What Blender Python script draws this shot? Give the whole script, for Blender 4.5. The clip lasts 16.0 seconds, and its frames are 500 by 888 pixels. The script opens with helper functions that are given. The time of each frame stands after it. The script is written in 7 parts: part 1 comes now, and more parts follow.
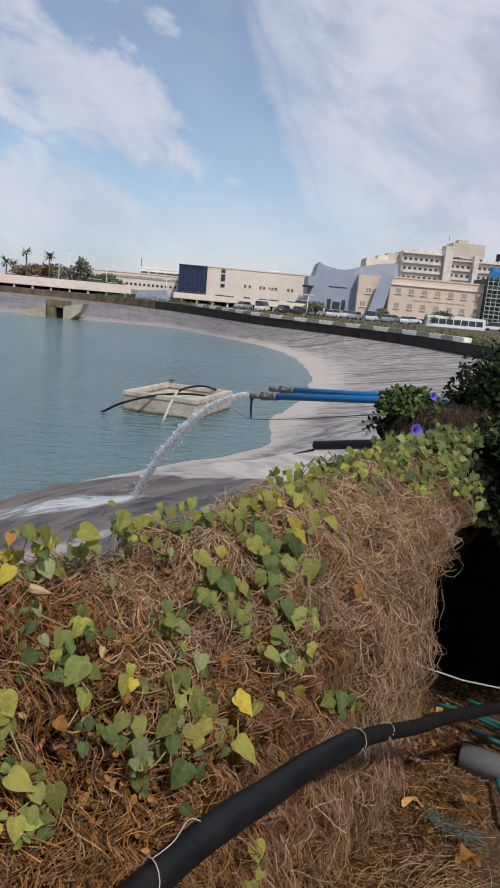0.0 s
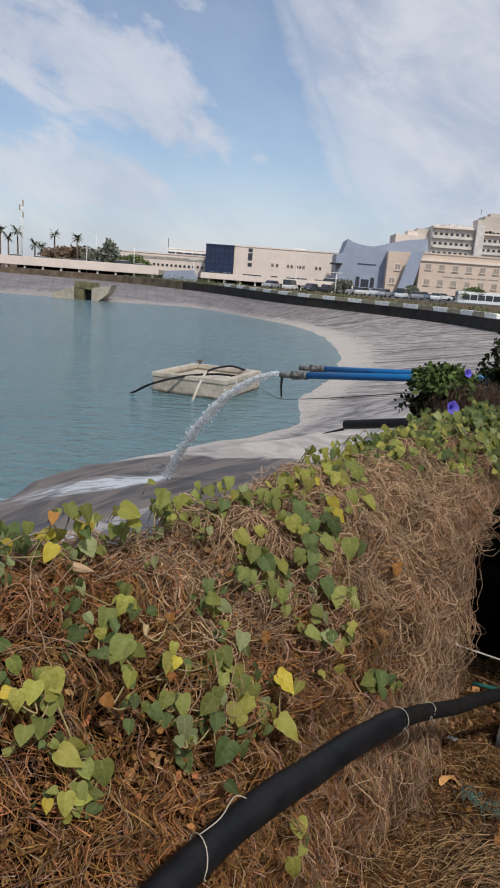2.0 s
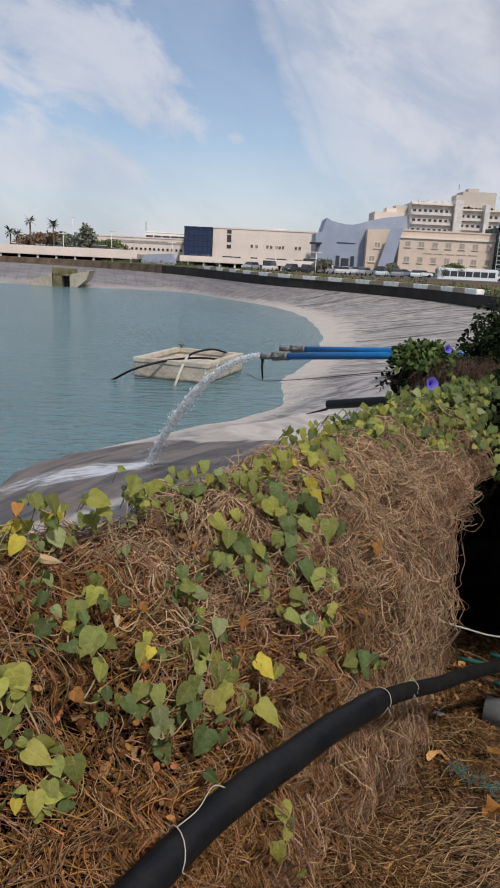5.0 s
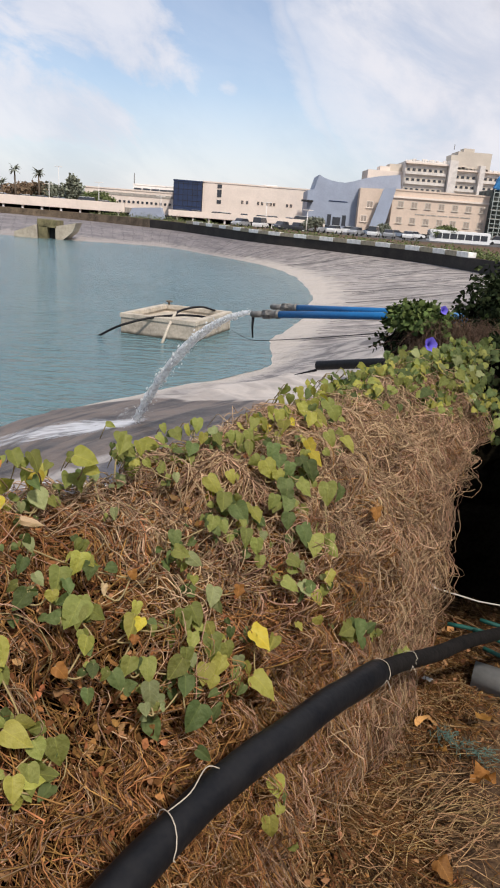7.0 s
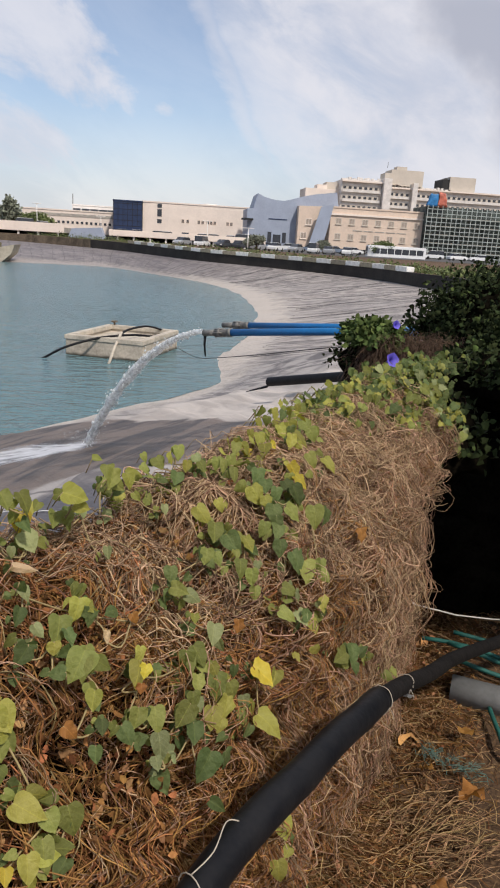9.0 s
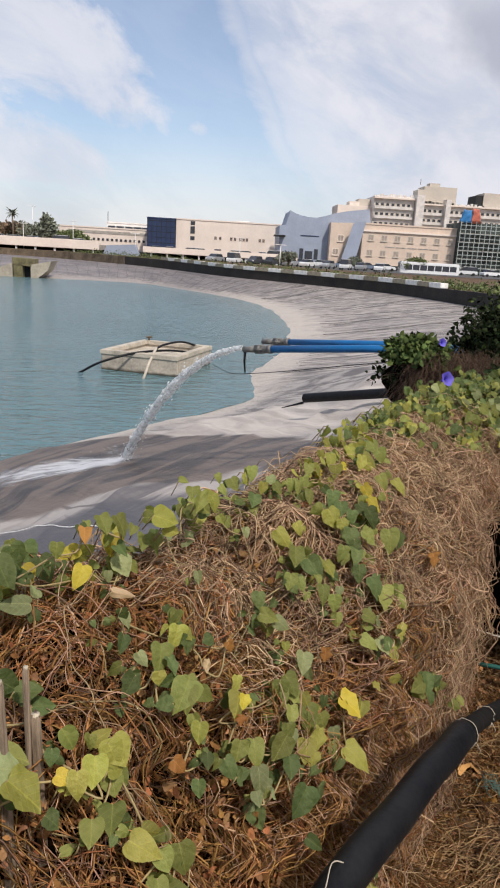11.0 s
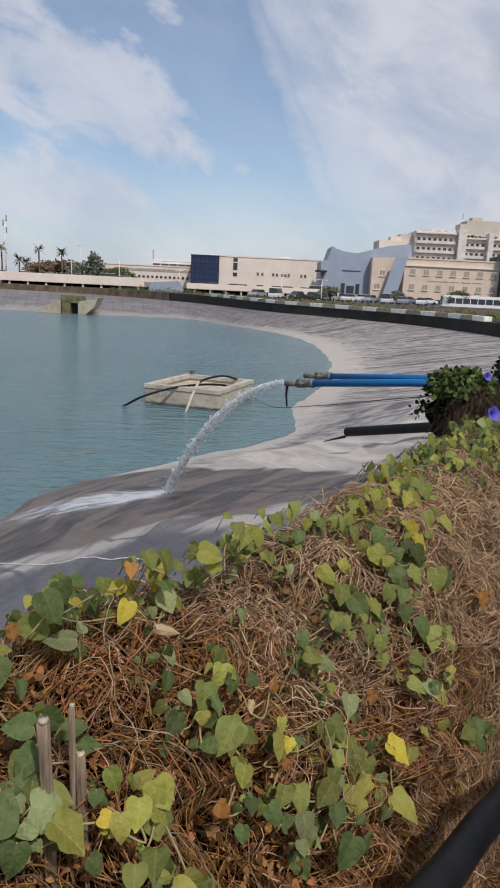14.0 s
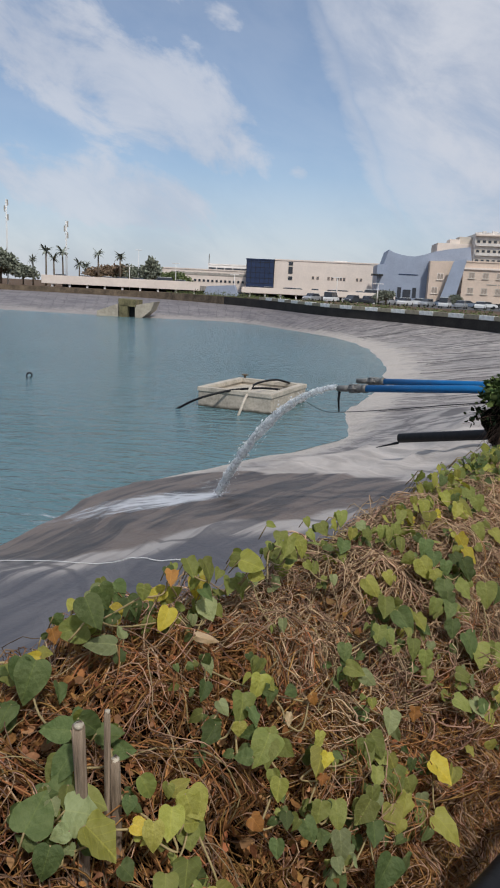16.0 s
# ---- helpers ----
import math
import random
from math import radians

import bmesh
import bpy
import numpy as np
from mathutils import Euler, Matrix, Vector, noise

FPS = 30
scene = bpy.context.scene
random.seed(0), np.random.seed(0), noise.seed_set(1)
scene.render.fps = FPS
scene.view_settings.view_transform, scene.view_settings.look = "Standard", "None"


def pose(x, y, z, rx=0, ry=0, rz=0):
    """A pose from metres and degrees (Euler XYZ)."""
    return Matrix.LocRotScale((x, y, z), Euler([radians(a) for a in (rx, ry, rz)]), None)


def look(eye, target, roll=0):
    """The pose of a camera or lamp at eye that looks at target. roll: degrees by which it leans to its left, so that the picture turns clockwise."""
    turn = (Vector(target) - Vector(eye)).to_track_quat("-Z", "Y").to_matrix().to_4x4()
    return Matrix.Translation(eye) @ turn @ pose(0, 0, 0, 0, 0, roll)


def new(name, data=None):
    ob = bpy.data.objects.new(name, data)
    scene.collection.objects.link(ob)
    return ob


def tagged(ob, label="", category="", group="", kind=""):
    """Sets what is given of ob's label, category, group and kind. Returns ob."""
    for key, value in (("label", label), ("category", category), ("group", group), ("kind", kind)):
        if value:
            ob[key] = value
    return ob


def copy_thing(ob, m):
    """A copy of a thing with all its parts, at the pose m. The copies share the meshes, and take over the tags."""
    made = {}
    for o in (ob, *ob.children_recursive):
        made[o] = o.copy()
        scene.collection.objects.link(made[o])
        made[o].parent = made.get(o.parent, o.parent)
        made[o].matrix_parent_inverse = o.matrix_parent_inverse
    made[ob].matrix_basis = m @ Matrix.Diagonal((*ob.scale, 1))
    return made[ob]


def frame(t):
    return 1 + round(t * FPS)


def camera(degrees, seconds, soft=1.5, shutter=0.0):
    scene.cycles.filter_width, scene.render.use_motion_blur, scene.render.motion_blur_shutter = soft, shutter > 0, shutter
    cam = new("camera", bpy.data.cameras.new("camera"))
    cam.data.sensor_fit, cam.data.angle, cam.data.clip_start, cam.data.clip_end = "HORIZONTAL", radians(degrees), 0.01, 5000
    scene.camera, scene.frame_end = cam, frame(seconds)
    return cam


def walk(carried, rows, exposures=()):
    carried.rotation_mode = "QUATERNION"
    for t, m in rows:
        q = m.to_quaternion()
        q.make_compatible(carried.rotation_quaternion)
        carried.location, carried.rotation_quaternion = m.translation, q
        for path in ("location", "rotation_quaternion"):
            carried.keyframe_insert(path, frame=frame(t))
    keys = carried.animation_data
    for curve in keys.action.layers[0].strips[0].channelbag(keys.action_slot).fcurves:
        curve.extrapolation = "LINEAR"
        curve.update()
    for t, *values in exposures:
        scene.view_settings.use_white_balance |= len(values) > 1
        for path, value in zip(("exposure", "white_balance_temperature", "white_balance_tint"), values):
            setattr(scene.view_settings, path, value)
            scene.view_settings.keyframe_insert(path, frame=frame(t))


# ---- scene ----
cam = camera(40.2, 16.0, soft=2.0)
PATH = [
    (0, (0.002, -0.002, 1.649), (0.037, 1.956, 1.242), 5.2),
    (0.5, (0.001, 0.009, 1.648), (0.039, 1.967, 1.238), 5.2),
    (1, (-0.004, 0.001, 1.647), (-0.008, 1.956, 1.224), 4.4),
    (1.5, (-0.013, 0.011, 1.642), (-0.054, 1.96, 1.195), 3.9),
    (2, (-0.019, 0.013, 1.639), (-0.062, 1.956, 1.169), 4.3),
    (2.5, (-0.024, 0.021, 1.635), (-0.075, 1.961, 1.152), 4.0),
    (3, (-0.021, 0.029, 1.631), (-0.041, 1.965, 1.132), 4.6),
    (3.2, (-0.013, 0.021, 1.637), (-0.041, 1.957, 1.138), 4.7),
    (5.3, (0.006, 0.047, 1.629), (0.023, 1.977, 1.102), 2.4),
    (5.5, (-0.001, 0.048, 1.623), (0.039, 1.974, 1.082), 2.7),
    (6, (-0.021, 0.047, 1.613), (0.025, 1.962, 1.039), 3.0),
    (6.5, (-0.035, 0.08, 1.601), (0.052, 1.969, 0.95), 4.8),
    (7, (-0.016, 0.131, 1.601), (0.035, 2.03, 0.976), 4.4),
    (7.5, (0.008, 0.17, 1.591), (0.038, 2.069, 0.964), 5.5),
    (8, (0.006, 0.163, 1.585), (0.054, 2.074, 0.998), 4.8),
    (8.5, (-0.049, 0.163, 1.598), (0.115, 2.065, 1.002), 4.3),
    (9, (-0.09, 0.178, 1.602), (0.107, 2.085, 1.033), 3.5),
    (9.5, (-0.118, 0.204, 1.597), (0.024, 2.114, 1.023), 3.4),
    (10, (-0.146, 0.204, 1.602), (-0.022, 2.128, 1.069), 3.2),
    (10.2, (-0.156, 0.199, 1.605), (-0.044, 2.124, 1.074), 3.0),
    (12.3, (-0.199, 0.227, 1.6), (-0.081, 2.15, 1.06), 3.8),
    (12.5, (-0.198, 0.228, 1.6), (-0.089, 2.15, 1.055), 3.6),
    (13, (-0.196, 0.222, 1.6), (-0.137, 2.15, 1.071), 3.6),
    (13.5, (-0.193, 0.217, 1.603), (-0.172, 2.156, 1.115), 3.4),
    (14, (-0.191, 0.209, 1.607), (-0.206, 2.159, 1.164), 2.8),
    (14.5, (-0.198, 0.205, 1.607), (-0.217, 2.16, 1.183), 3.3),
    (15, (-0.204, 0.205, 1.608), (-0.249, 2.157, 1.174), 2.7),
    (15.5, (-0.197, 0.211, 1.606), (-0.255, 2.159, 1.159), 2.2),
    (16, (-0.179, 0.215, 1.614), (-0.347, 2.159, 1.174), 2.8),
]
EXPOSURES = [(0, -0.28, 6280, 12), (3.2, -0.31, 6280, 12), (5.4, -0.3, 6400, 13), (6, -0.15, 6600, 14), (6.5, 0.0, 6600, 14), (7, 0.04, 6640, 14), (8, -0.04, 6590, 14), (9, -0.08, 6580, 14), (10, -0.02, 6580, 14), (12.5, -0.04, 6540, 14), (13, -0.27, 6400, 13), (14, -0.34, 6280, 12), (16, -0.39, 6180, 11)]
walk(cam, [(t, look(eye, target, roll)) for t, eye, target, roll in PATH], EXPOSURES)

# ---- world, sun, exposure ----
SUN_AZ, SUN_EL = 153.0, 51.0          # compass degrees from +y towards +x
w = bpy.data.worlds.new("sky")
scene.world = w
w.use_nodes = True
wn, wl = w.node_tree.nodes, w.node_tree.links
wn.clear()


def build_sky():
    out = wn.new("ShaderNodeOutputWorld")
    bg = wn.new("ShaderNodeBackground")
    sky = wn.new("ShaderNodeTexSky")
    sky.sky_type = "NISHITA"
    sky.sun_disc = False
    sky.sun_elevation = radians(SUN_EL)
    sky.sun_rotation = radians(SUN_AZ)
    sky.altitude = 50
    sky.air_density = 1.0
    sky.dust_density = 0.8
    sky.ozone_density = 1.2
    tc = wn.new("ShaderNodeTexCoord")
    sep = wn.new("ShaderNodeSeparateXYZ")
    wl.new(tc.outputs["Generated"], sep.inputs[0])

    def m(op, a, b=None, c=None):
        n = wn.new("ShaderNodeMath")
        n.operation = op
        for i, v in enumerate((a, b, c)):
            if v is None:
                continue
            if isinstance(v, (int, float)):
                n.inputs[i].default_value = v
            else:
                wl.new(v, n.inputs[i])
        return n.outputs[0]

    x, y, z = sep.outputs
    # broad veil of cloud towards the right, a band towards the left
    az = m("ARCTAN2", x, y)
    el = m("ARCTANGENT", m("DIVIDE", z, m("SQRT", m("ADD", m("MULTIPLY", x, x), m("MULTIPLY", y, y)))))
    edge = m("ADD", m("MULTIPLY", el, -0.52), 0.150)
    nw = wn.new("ShaderNodeTexNoise")
    nw.inputs["Scale"].default_value = 5.0
    nw.inputs["Detail"].default_value = 6
    wl.new(tc.outputs["Generated"], nw.inputs["Vector"])

    def smooth(v, a, b):
        n = wn.new("ShaderNodeMapRange")
        n.interpolation_type = "SMOOTHSTEP"
        n.inputs["From Min"].default_value = a
        n.inputs["From Max"].default_value = b
        wl.new(v, n.inputs["Value"])
        return n.outputs[0]

    fine = wn.new("ShaderNodeTexNoise")
    fine.inputs["Scale"].default_value = 1.0
    fine.inputs["Detail"].default_value = 10
    fine.inputs["Roughness"].default_value = 0.62
    fine.inputs["Distortion"].default_value = 0.35
    # streaks drawn out along the drift of the cloud, in azimuth and height
    st = wn.new("ShaderNodeCombineXYZ")
    wl.new(m("MULTIPLY", m("ADD", az, m("MULTIPLY", el, 0.3)), 8.0), st.inputs[0])
    wl.new(m("MULTIPLY", m("ADD", el, m("MULTIPLY", az, 0.25)), 13.0), st.inputs[1])
    wl.new(st.outputs[0], fine.inputs["Vector"])
    f = fine.outputs["Fac"]
    fw = m("SUBTRACT", f, 0.5)
    off = m("SUBTRACT", az, edge)
    veil_r = m("ADD", m("MULTIPLY", smooth(m("ADD", off, m("MULTIPLY", fw, 0.06)), -0.016, 0.024), 0.66), m("MULTIPLY", smooth(m("ADD", off, m("MULTIPLY", fw, 0.35)), 0.02, 0.20), 0.30))
    # a brighter rim along the veil's edge
    rim = m("MULTIPLY", m("SUBTRACT", 1.0, smooth(m("ABSOLUTE", m("ADD", off, m("MULTIPLY", fw, 0.06))), 0.0, 0.036)), m("MULTIPLY", m("SUBTRACT", 1.0, smooth(el, 0.30, 0.44)), 0.62))

    # banks on the left that fall towards the right, with puffy edges
    def bank(slope, base, half, stop, amt):
        mid = m("ADD", m("MULTIPLY", az, slope), base)
        o = m("ABSOLUTE", m("SUBTRACT", el, mid))
        return m("MULTIPLY", m("MULTIPLY", m("SUBTRACT", 1.0, smooth(o, half * 0.2, half * 1.7)), m("SUBTRACT", 1.0, smooth(az, stop - 0.14, stop))), amt)
    bias = m("MAXIMUM", bank(-0.36, 0.150, 0.070, -0.02, 0.42), m("MAXIMUM", bank(-0.10, 0.085, 0.06, -0.06, 0.36), bank(-0.30, 0.300, 0.030, -0.10, 0.20)))
    def puff(a0, e0, r, amt):
        dx, dy = m("SUBTRACT", az, a0), m("MULTIPLY", m("SUBTRACT", el, e0), 1.6)
        return m("MULTIPLY", m("SUBTRACT", 1.0, smooth(m("SQRT", m("ADD", m("MULTIPLY", dx, dx), m("MULTIPLY", dy, dy))), 0.0, r)), amt)
    bias = m("MAXIMUM", bias, m("MAXIMUM", puff(-0.149, 0.336, 0.06, 0.29), m("MAXIMUM", puff(-0.19, 0.308, 0.07, 0.22), puff(-0.036, 0.16, 0.04, 0.28))))
    band = m("MULTIPLY", smooth(m("ADD", m("ADD", f, m("MULTIPLY", m("SUBTRACT", nw.outputs["Fac"], 0.5), 0.35)), bias), 0.60, 0.90), 0.82)
    low = m("MULTIPLY", m("SUBTRACT", 1.0, smooth(m("ADD", el, m("MULTIPLY", fw, 0.08)), 0.0, 0.24)), 0.80)
    tot = m("MAXIMUM", m("MAXIMUM", m("MAXIMUM", veil_r, rim), band), m("MAXIMUM", low, 0.25))
    fac = m("MULTIPLY", tot, m("ADD", 0.86, m("MULTIPLY", smooth(f, 0.25, 0.62), 0.14)))
    cloud0 = wn.new("ShaderNodeMix")
    cloud0.data_type = "RGBA"
    cloud0.inputs["A"].default_value = (6.3, 6.8, 7.8, 1)
    cloud0.inputs["B"].default_value = (8.3, 8.5, 9.0, 1)
    wl.new(smooth(m("ADD", m("MULTIPLY", f, 0.5), m("MULTIPLY", nw.outputs["Fac"], 0.5)), 0.36, 0.6), cloud0.inputs["Factor"])
    # a greyer cloud further right
    grey = m("MULTIPLY", smooth(m("ADD", m("ADD", az, m("MULTIPLY", m("SUBTRACT", nw.outputs["Fac"], 0.5), 0.35)), el), 0.53, 0.60), m("MULTIPLY", smooth(el, 0.06, 0.16), m("SUBTRACT", 1.0, smooth(el, 0.28, 0.35))))
    cloud = wn.new("ShaderNodeMix")
    cloud.data_type = "RGBA"
    cloud.inputs["B"].default_value = (5.0, 5.35, 6.2, 1)
    wl.new(cloud0.outputs["Result"], cloud.inputs["A"])
    wl.new(grey, cloud.inputs["Factor"])
    blue = wn.new("ShaderNodeMix")
    blue.data_type = "RGBA"
    blue.blend_type = "MULTIPLY"
    blue.inputs["Factor"].default_value = 1.0
    blue.inputs["B"].default_value = (1.30, 1.37, 1.40, 1)
    wl.new(sky.outputs[0], blue.inputs["A"])
    mix = wn.new("ShaderNodeMix")
    mix.data_type = "RGBA"
    wl.new(fac, mix.inputs["Factor"])
    wl.new(blue.outputs["Result"], mix.inputs["A"])
    wl.new(cloud.outputs["Result"], mix.inputs["B"])
    wl.new(mix.outputs["Result"], bg.inputs["Color"])
    bg.inputs["Strength"].default_value = 0.098
    wl.new(bg.outputs[0], out.inputs["Surface"])


build_sky()
sun_data = bpy.data.lights.new("sun", "SUN")
sun_data.energy = 3.6
sun_data.angle = radians(3.0)
sun_data.color = (1.0, 0.95, 0.87)
sun = new("sun", sun_data)
sd = Vector((math.sin(radians(SUN_AZ)) * math.cos(radians(SUN_EL)), math.cos(radians(SUN_AZ)) * math.cos(radians(SUN_EL)), math.sin(radians(SUN_EL))))
sun.matrix_world = look(sd * 60, (0, 0, 0))
scene.view_settings.exposure = 0.0


# ---- materials ----
def mat(name, col, rough=0.8, var=0.15, scale=6.0, bump=0.0, bump_scale=40.0, metal=0.0, col2=None, spec=0.5, rand=0.0, island=0.0, coords="Object", distort=0.0, fine=0.5, dist=0.02):
    """A node material: two colours mixed by two scales of noise, with bump. rand: spread per object; island: spread per piece of the mesh."""
    mt = bpy.data.materials.new(name)
    mt.use_nodes = True
    nt = mt.node_tree
    ns, ls = nt.nodes, nt.links
    b = ns["Principled BSDF"]
    b.inputs["Roughness"].default_value = rough
    b.inputs["Metallic"].default_value = metal
    b.inputs["Specular IOR Level"].default_value = spec
    tc = ns.new("ShaderNodeTexCoord")
    n1 = ns.new("ShaderNodeTexNoise")
    n1.inputs["Scale"].default_value = scale
    n1.inputs["Detail"].default_value = 8
    n1.inputs["Roughness"].default_value = 0.62
    n1.inputs["Distortion"].default_value = distort
    ls.new(tc.outputs[coords], n1.inputs["Vector"])
    n2 = ns.new("ShaderNodeTexNoise")
    n2.inputs["Scale"].default_value = scale * 9
    n2.inputs["Detail"].default_value = 4
    ls.new(tc.outputs[coords], n2.inputs["Vector"])
    add = ns.new("ShaderNodeMath")
    add.operation = "MULTIPLY_ADD"
    add.inputs[1].default_value = fine
    ls.new(n2.outputs["Fac"], add.inputs[0])
    ls.new(n1.outputs["Fac"], add.inputs[2])
    mr = ns.new("ShaderNodeMapRange")
    mr.inputs["From Min"].default_value = 0.32 + 0.5 * fine - 0.1 * fine
    mr.inputs["From Max"].default_value = 0.68 + 0.5 * fine + 0.1 * fine
    ls.new(add.outputs[0], mr.inputs["Value"])
    mix = ns.new("ShaderNodeMix")
    mix.data_type = "RGBA"
    c2 = col2 or tuple(c * (1 - 2 * var) for c in col)
    c1 = col if col2 else tuple(min(1, c * (1 + var)) for c in col)
    mix.inputs["A"].default_value = (*c2, 1)
    mix.inputs["B"].default_value = (*c1, 1)
    ls.new(mr.outputs[0], mix.inputs["Factor"])
    last = mix.outputs["Result"]
    for amount, node, sock in ((rand, "ShaderNodeObjectInfo", "Random"), (island, "ShaderNodeNewGeometry", "Random Per Island")):
        if amount:
            oi = ns.new(node)
            hs = ns.new("ShaderNodeHueSaturation")
            m1 = ns.new("ShaderNodeMapRange")
            m1.inputs["To Min"].default_value = 1 - amount
            m1.inputs["To Max"].default_value = 1 + amount
            ls.new(oi.outputs[sock], m1.inputs["Value"])
            ls.new(m1.outputs[0], hs.inputs["Value"])
            m2 = ns.new("ShaderNodeMath")
            m2.operation = "FRACT"
            m3 = ns.new("ShaderNodeMath")
            m3.operation = "MULTIPLY"
            m3.inputs[1].default_value = 7.13
            ls.new(oi.outputs[sock], m3.inputs[0])
            ls.new(m3.outputs[0], m2.inputs[0])
            m4 = ns.new("ShaderNodeMapRange")
            m4.inputs["To Min"].default_value = 0.5 - amount * 0.03
            m4.inputs["To Max"].default_value = 0.5 + amount * 0.03
            ls.new(m2.outputs[0], m4.inputs["Value"])
            ls.new(m4.outputs[0], hs.inputs["Hue"])
            ls.new(last, hs.inputs["Color"])
            last = hs.outputs[0]
    ls.new(last, b.inputs["Base Color"])
    if bump:
        n3 = ns.new("ShaderNodeTexNoise")
        n3.inputs["Scale"].default_value = bump_scale
        n3.inputs["Detail"].default_value = 6
        ls.new(tc.outputs[coords], n3.inputs["Vector"])
        bp = ns.new("ShaderNodeBump")
        bp.inputs["Strength"].default_value = bump
        bp.inputs["Distance"].default_value = dist
        ls.new(n3.outputs["Fac"], bp.inputs["Height"])
        ls.new(bp.outputs[0], b.inputs["Normal"])
    return mt


M_concrete = mat("concrete", (0.42, 0.39, 0.34), 0.9, 0.22, 1.2, 0.3, 20)
M_concrete_tan = mat("weathered tan concrete", (0.52, 0.46, 0.37), 0.9, 0.2, 2.0, 0.4, 30)
M_wall_dark = mat("dark stained wall", (0.034, 0.028, 0.023), 0.9, 0.3, 0.8, 0.3, 10)
M_beige = mat("beige render", (0.69, 0.55, 0.435), 0.9, 0.07, 0.25)
M_beige_pale = mat("pale beige render", (0.80, 0.695, 0.60), 0.9, 0.06, 0.25)
M_white = mat("off-white paint", (0.82, 0.79, 0.74), 0.8, 0.08, 0.4)
M_sail = mat("blue-grey metal cladding", (0.32, 0.365, 0.45), 0.6, 0.07, 0.3)
M_navy = mat("navy glass cladding", (0.022, 0.04, 0.10), 0.35, 0.2, 0.6)
M_far_tan = mat("tan rendered tower block", (0.56, 0.50, 0.42), 0.9, 0.05, 0.3)
M_wall_brown = mat("olive-brown stained wall", (0.17, 0.125, 0.08), 0.95, 0.35, 0.7, 0.3, 10)
M_black_dusty = mat("dusty black pipe", (0.012, 0.0105, 0.0095), 0.75, 0.35, 30, 0.1, 60, spec=0.15)
M_glass = mat("dark window glass", (0.05, 0.055, 0.065), 0.25, 0.2, 2.0)
M_pane_tan = mat("pale tan window glass", (0.40, 0.33, 0.27), 0.4, 0.2, 2.0)
# near-black standing in for shade in openings; also dark glazing bars
M_shade = mat("near-black for shade and dark trim", (0.03, 0.03, 0.03), 0.9, 0.2, 1.0)
M_asphalt = mat("asphalt", (0.085, 0.083, 0.08), 0.95, 0.2, 0.6, 0.2, 30)
M_soil = mat("dry soil and litter", (0.050, 0.027, 0.013), 1.0, 0.3, 5.0, 0.8, 45, col2=(0.03, 0.017, 0.009))
M_blue_pipe = mat("blue plastic pipe", (0.004, 0.14, 0.37), 0.42, 0.12, 6, spec=0.5)
M_black_pipe = mat("black polyethylene pipe", (0.003, 0.0036, 0.0055), 0.5, 0.3, 16, 0.35, 30, col2=(0.013, 0.0125, 0.013), spec=0.22, dist=0.006)
M_grey_pipe = mat("grey plastic pipe", (0.24, 0.24, 0.225), 0.6, 0.12, 8)
M_metal = mat("weathered grey metal", (0.22, 0.21, 0.19), 0.6, 0.3, 30, 0.4, 80, metal=0.3)
M_tower = mat("weathered off-white concrete", (0.72, 0.675, 0.62), 0.85, 0.14, 0.5)


# ---- helpers for building ----
def mesh_ob(name, bm, material, parent=None, label="", smooth=False):
    me = bpy.data.meshes.new(name)
    bm.to_mesh(me)
    bm.free()
    if material:
        me.materials.append(material)
    if smooth:
        me.polygons.foreach_set("use_smooth", [True] * len(me.polygons))
    ob = new(name, me)
    ob.parent = parent
    if label:
        ob["label"] = label
    return ob


def part(name, bm, material, parent, label="", smooth=False):
    return mesh_ob(name, bm, material, parent, label, smooth)


def thing(name, at=(0, 0, 0), rz=0.0, label="", category="", group="", kind=""):
    e = new(name)
    e.empty_display_size = 0.2
    e.matrix_world = pose(*at, 0, 0, rz)
    return tagged(e, label, category, group, kind)


def box(bm, x0, x1, y0, y1, z0, z1, bevel=0.0):
    r = bmesh.ops.create_cube(bm, size=1.0)
    vs = r["verts"]
    for v in vs:
        v.co = Vector(((x0 + x1) / 2 + v.co.x * (x1 - x0), (y0 + y1) / 2 + v.co.y * (y1 - y0), (z0 + z1) / 2 + v.co.z * (z1 - z0)))
    if bevel:
        es = list({e for v in vs for e in v.link_edges})
        bmesh.ops.bevel(bm, geom=es, offset=bevel, segments=2, affect="EDGES")
    return bm


def boxes(*bs, bevel=0.0):
    bm = bmesh.new()
    for b in bs:
        box(bm, *b, bevel=bevel)
    return bm


def tube_data(points, radius, sides=8, cap=True, taper=None):
    """Vertices and faces of a tube along points."""
    pts = [Vector(p) for p in points]
    vs, fs = [], []
    up = Vector((0, 0, 1))
    prev = None
    for i, p in enumerate(pts):
        d = (pts[min(i + 1, len(pts) - 1)] - pts[max(i - 1, 0)]).normalized()
        a = prev if prev is not None else (up if abs(d.z) < 0.9 else Vector((1, 0, 0)))
        a = (a - d * a.dot(d)).normalized()
        prev = a
        b = d.cross(a)
        r = radius if taper is None else radius * (1 + (taper - 1) * i / max(1, len(pts) - 1))
        for k in range(sides):
            an = 2 * math.pi * k / sides
            vs.append(p + a * (r * math.cos(an)) + b * (r * math.sin(an)))
    n = len(pts)
    for i in range(n - 1):
        for k in range(sides):
            k2 = (k + 1) % sides
            fs.append((i * sides + k, i * sides + k2, (i + 1) * sides + k2, (i + 1) * sides + k))
    if cap:
        fs.append(tuple(range(sides - 1, -1, -1)))
        fs.append(tuple((n - 1) * sides + k for k in range(sides)))
    return vs, fs


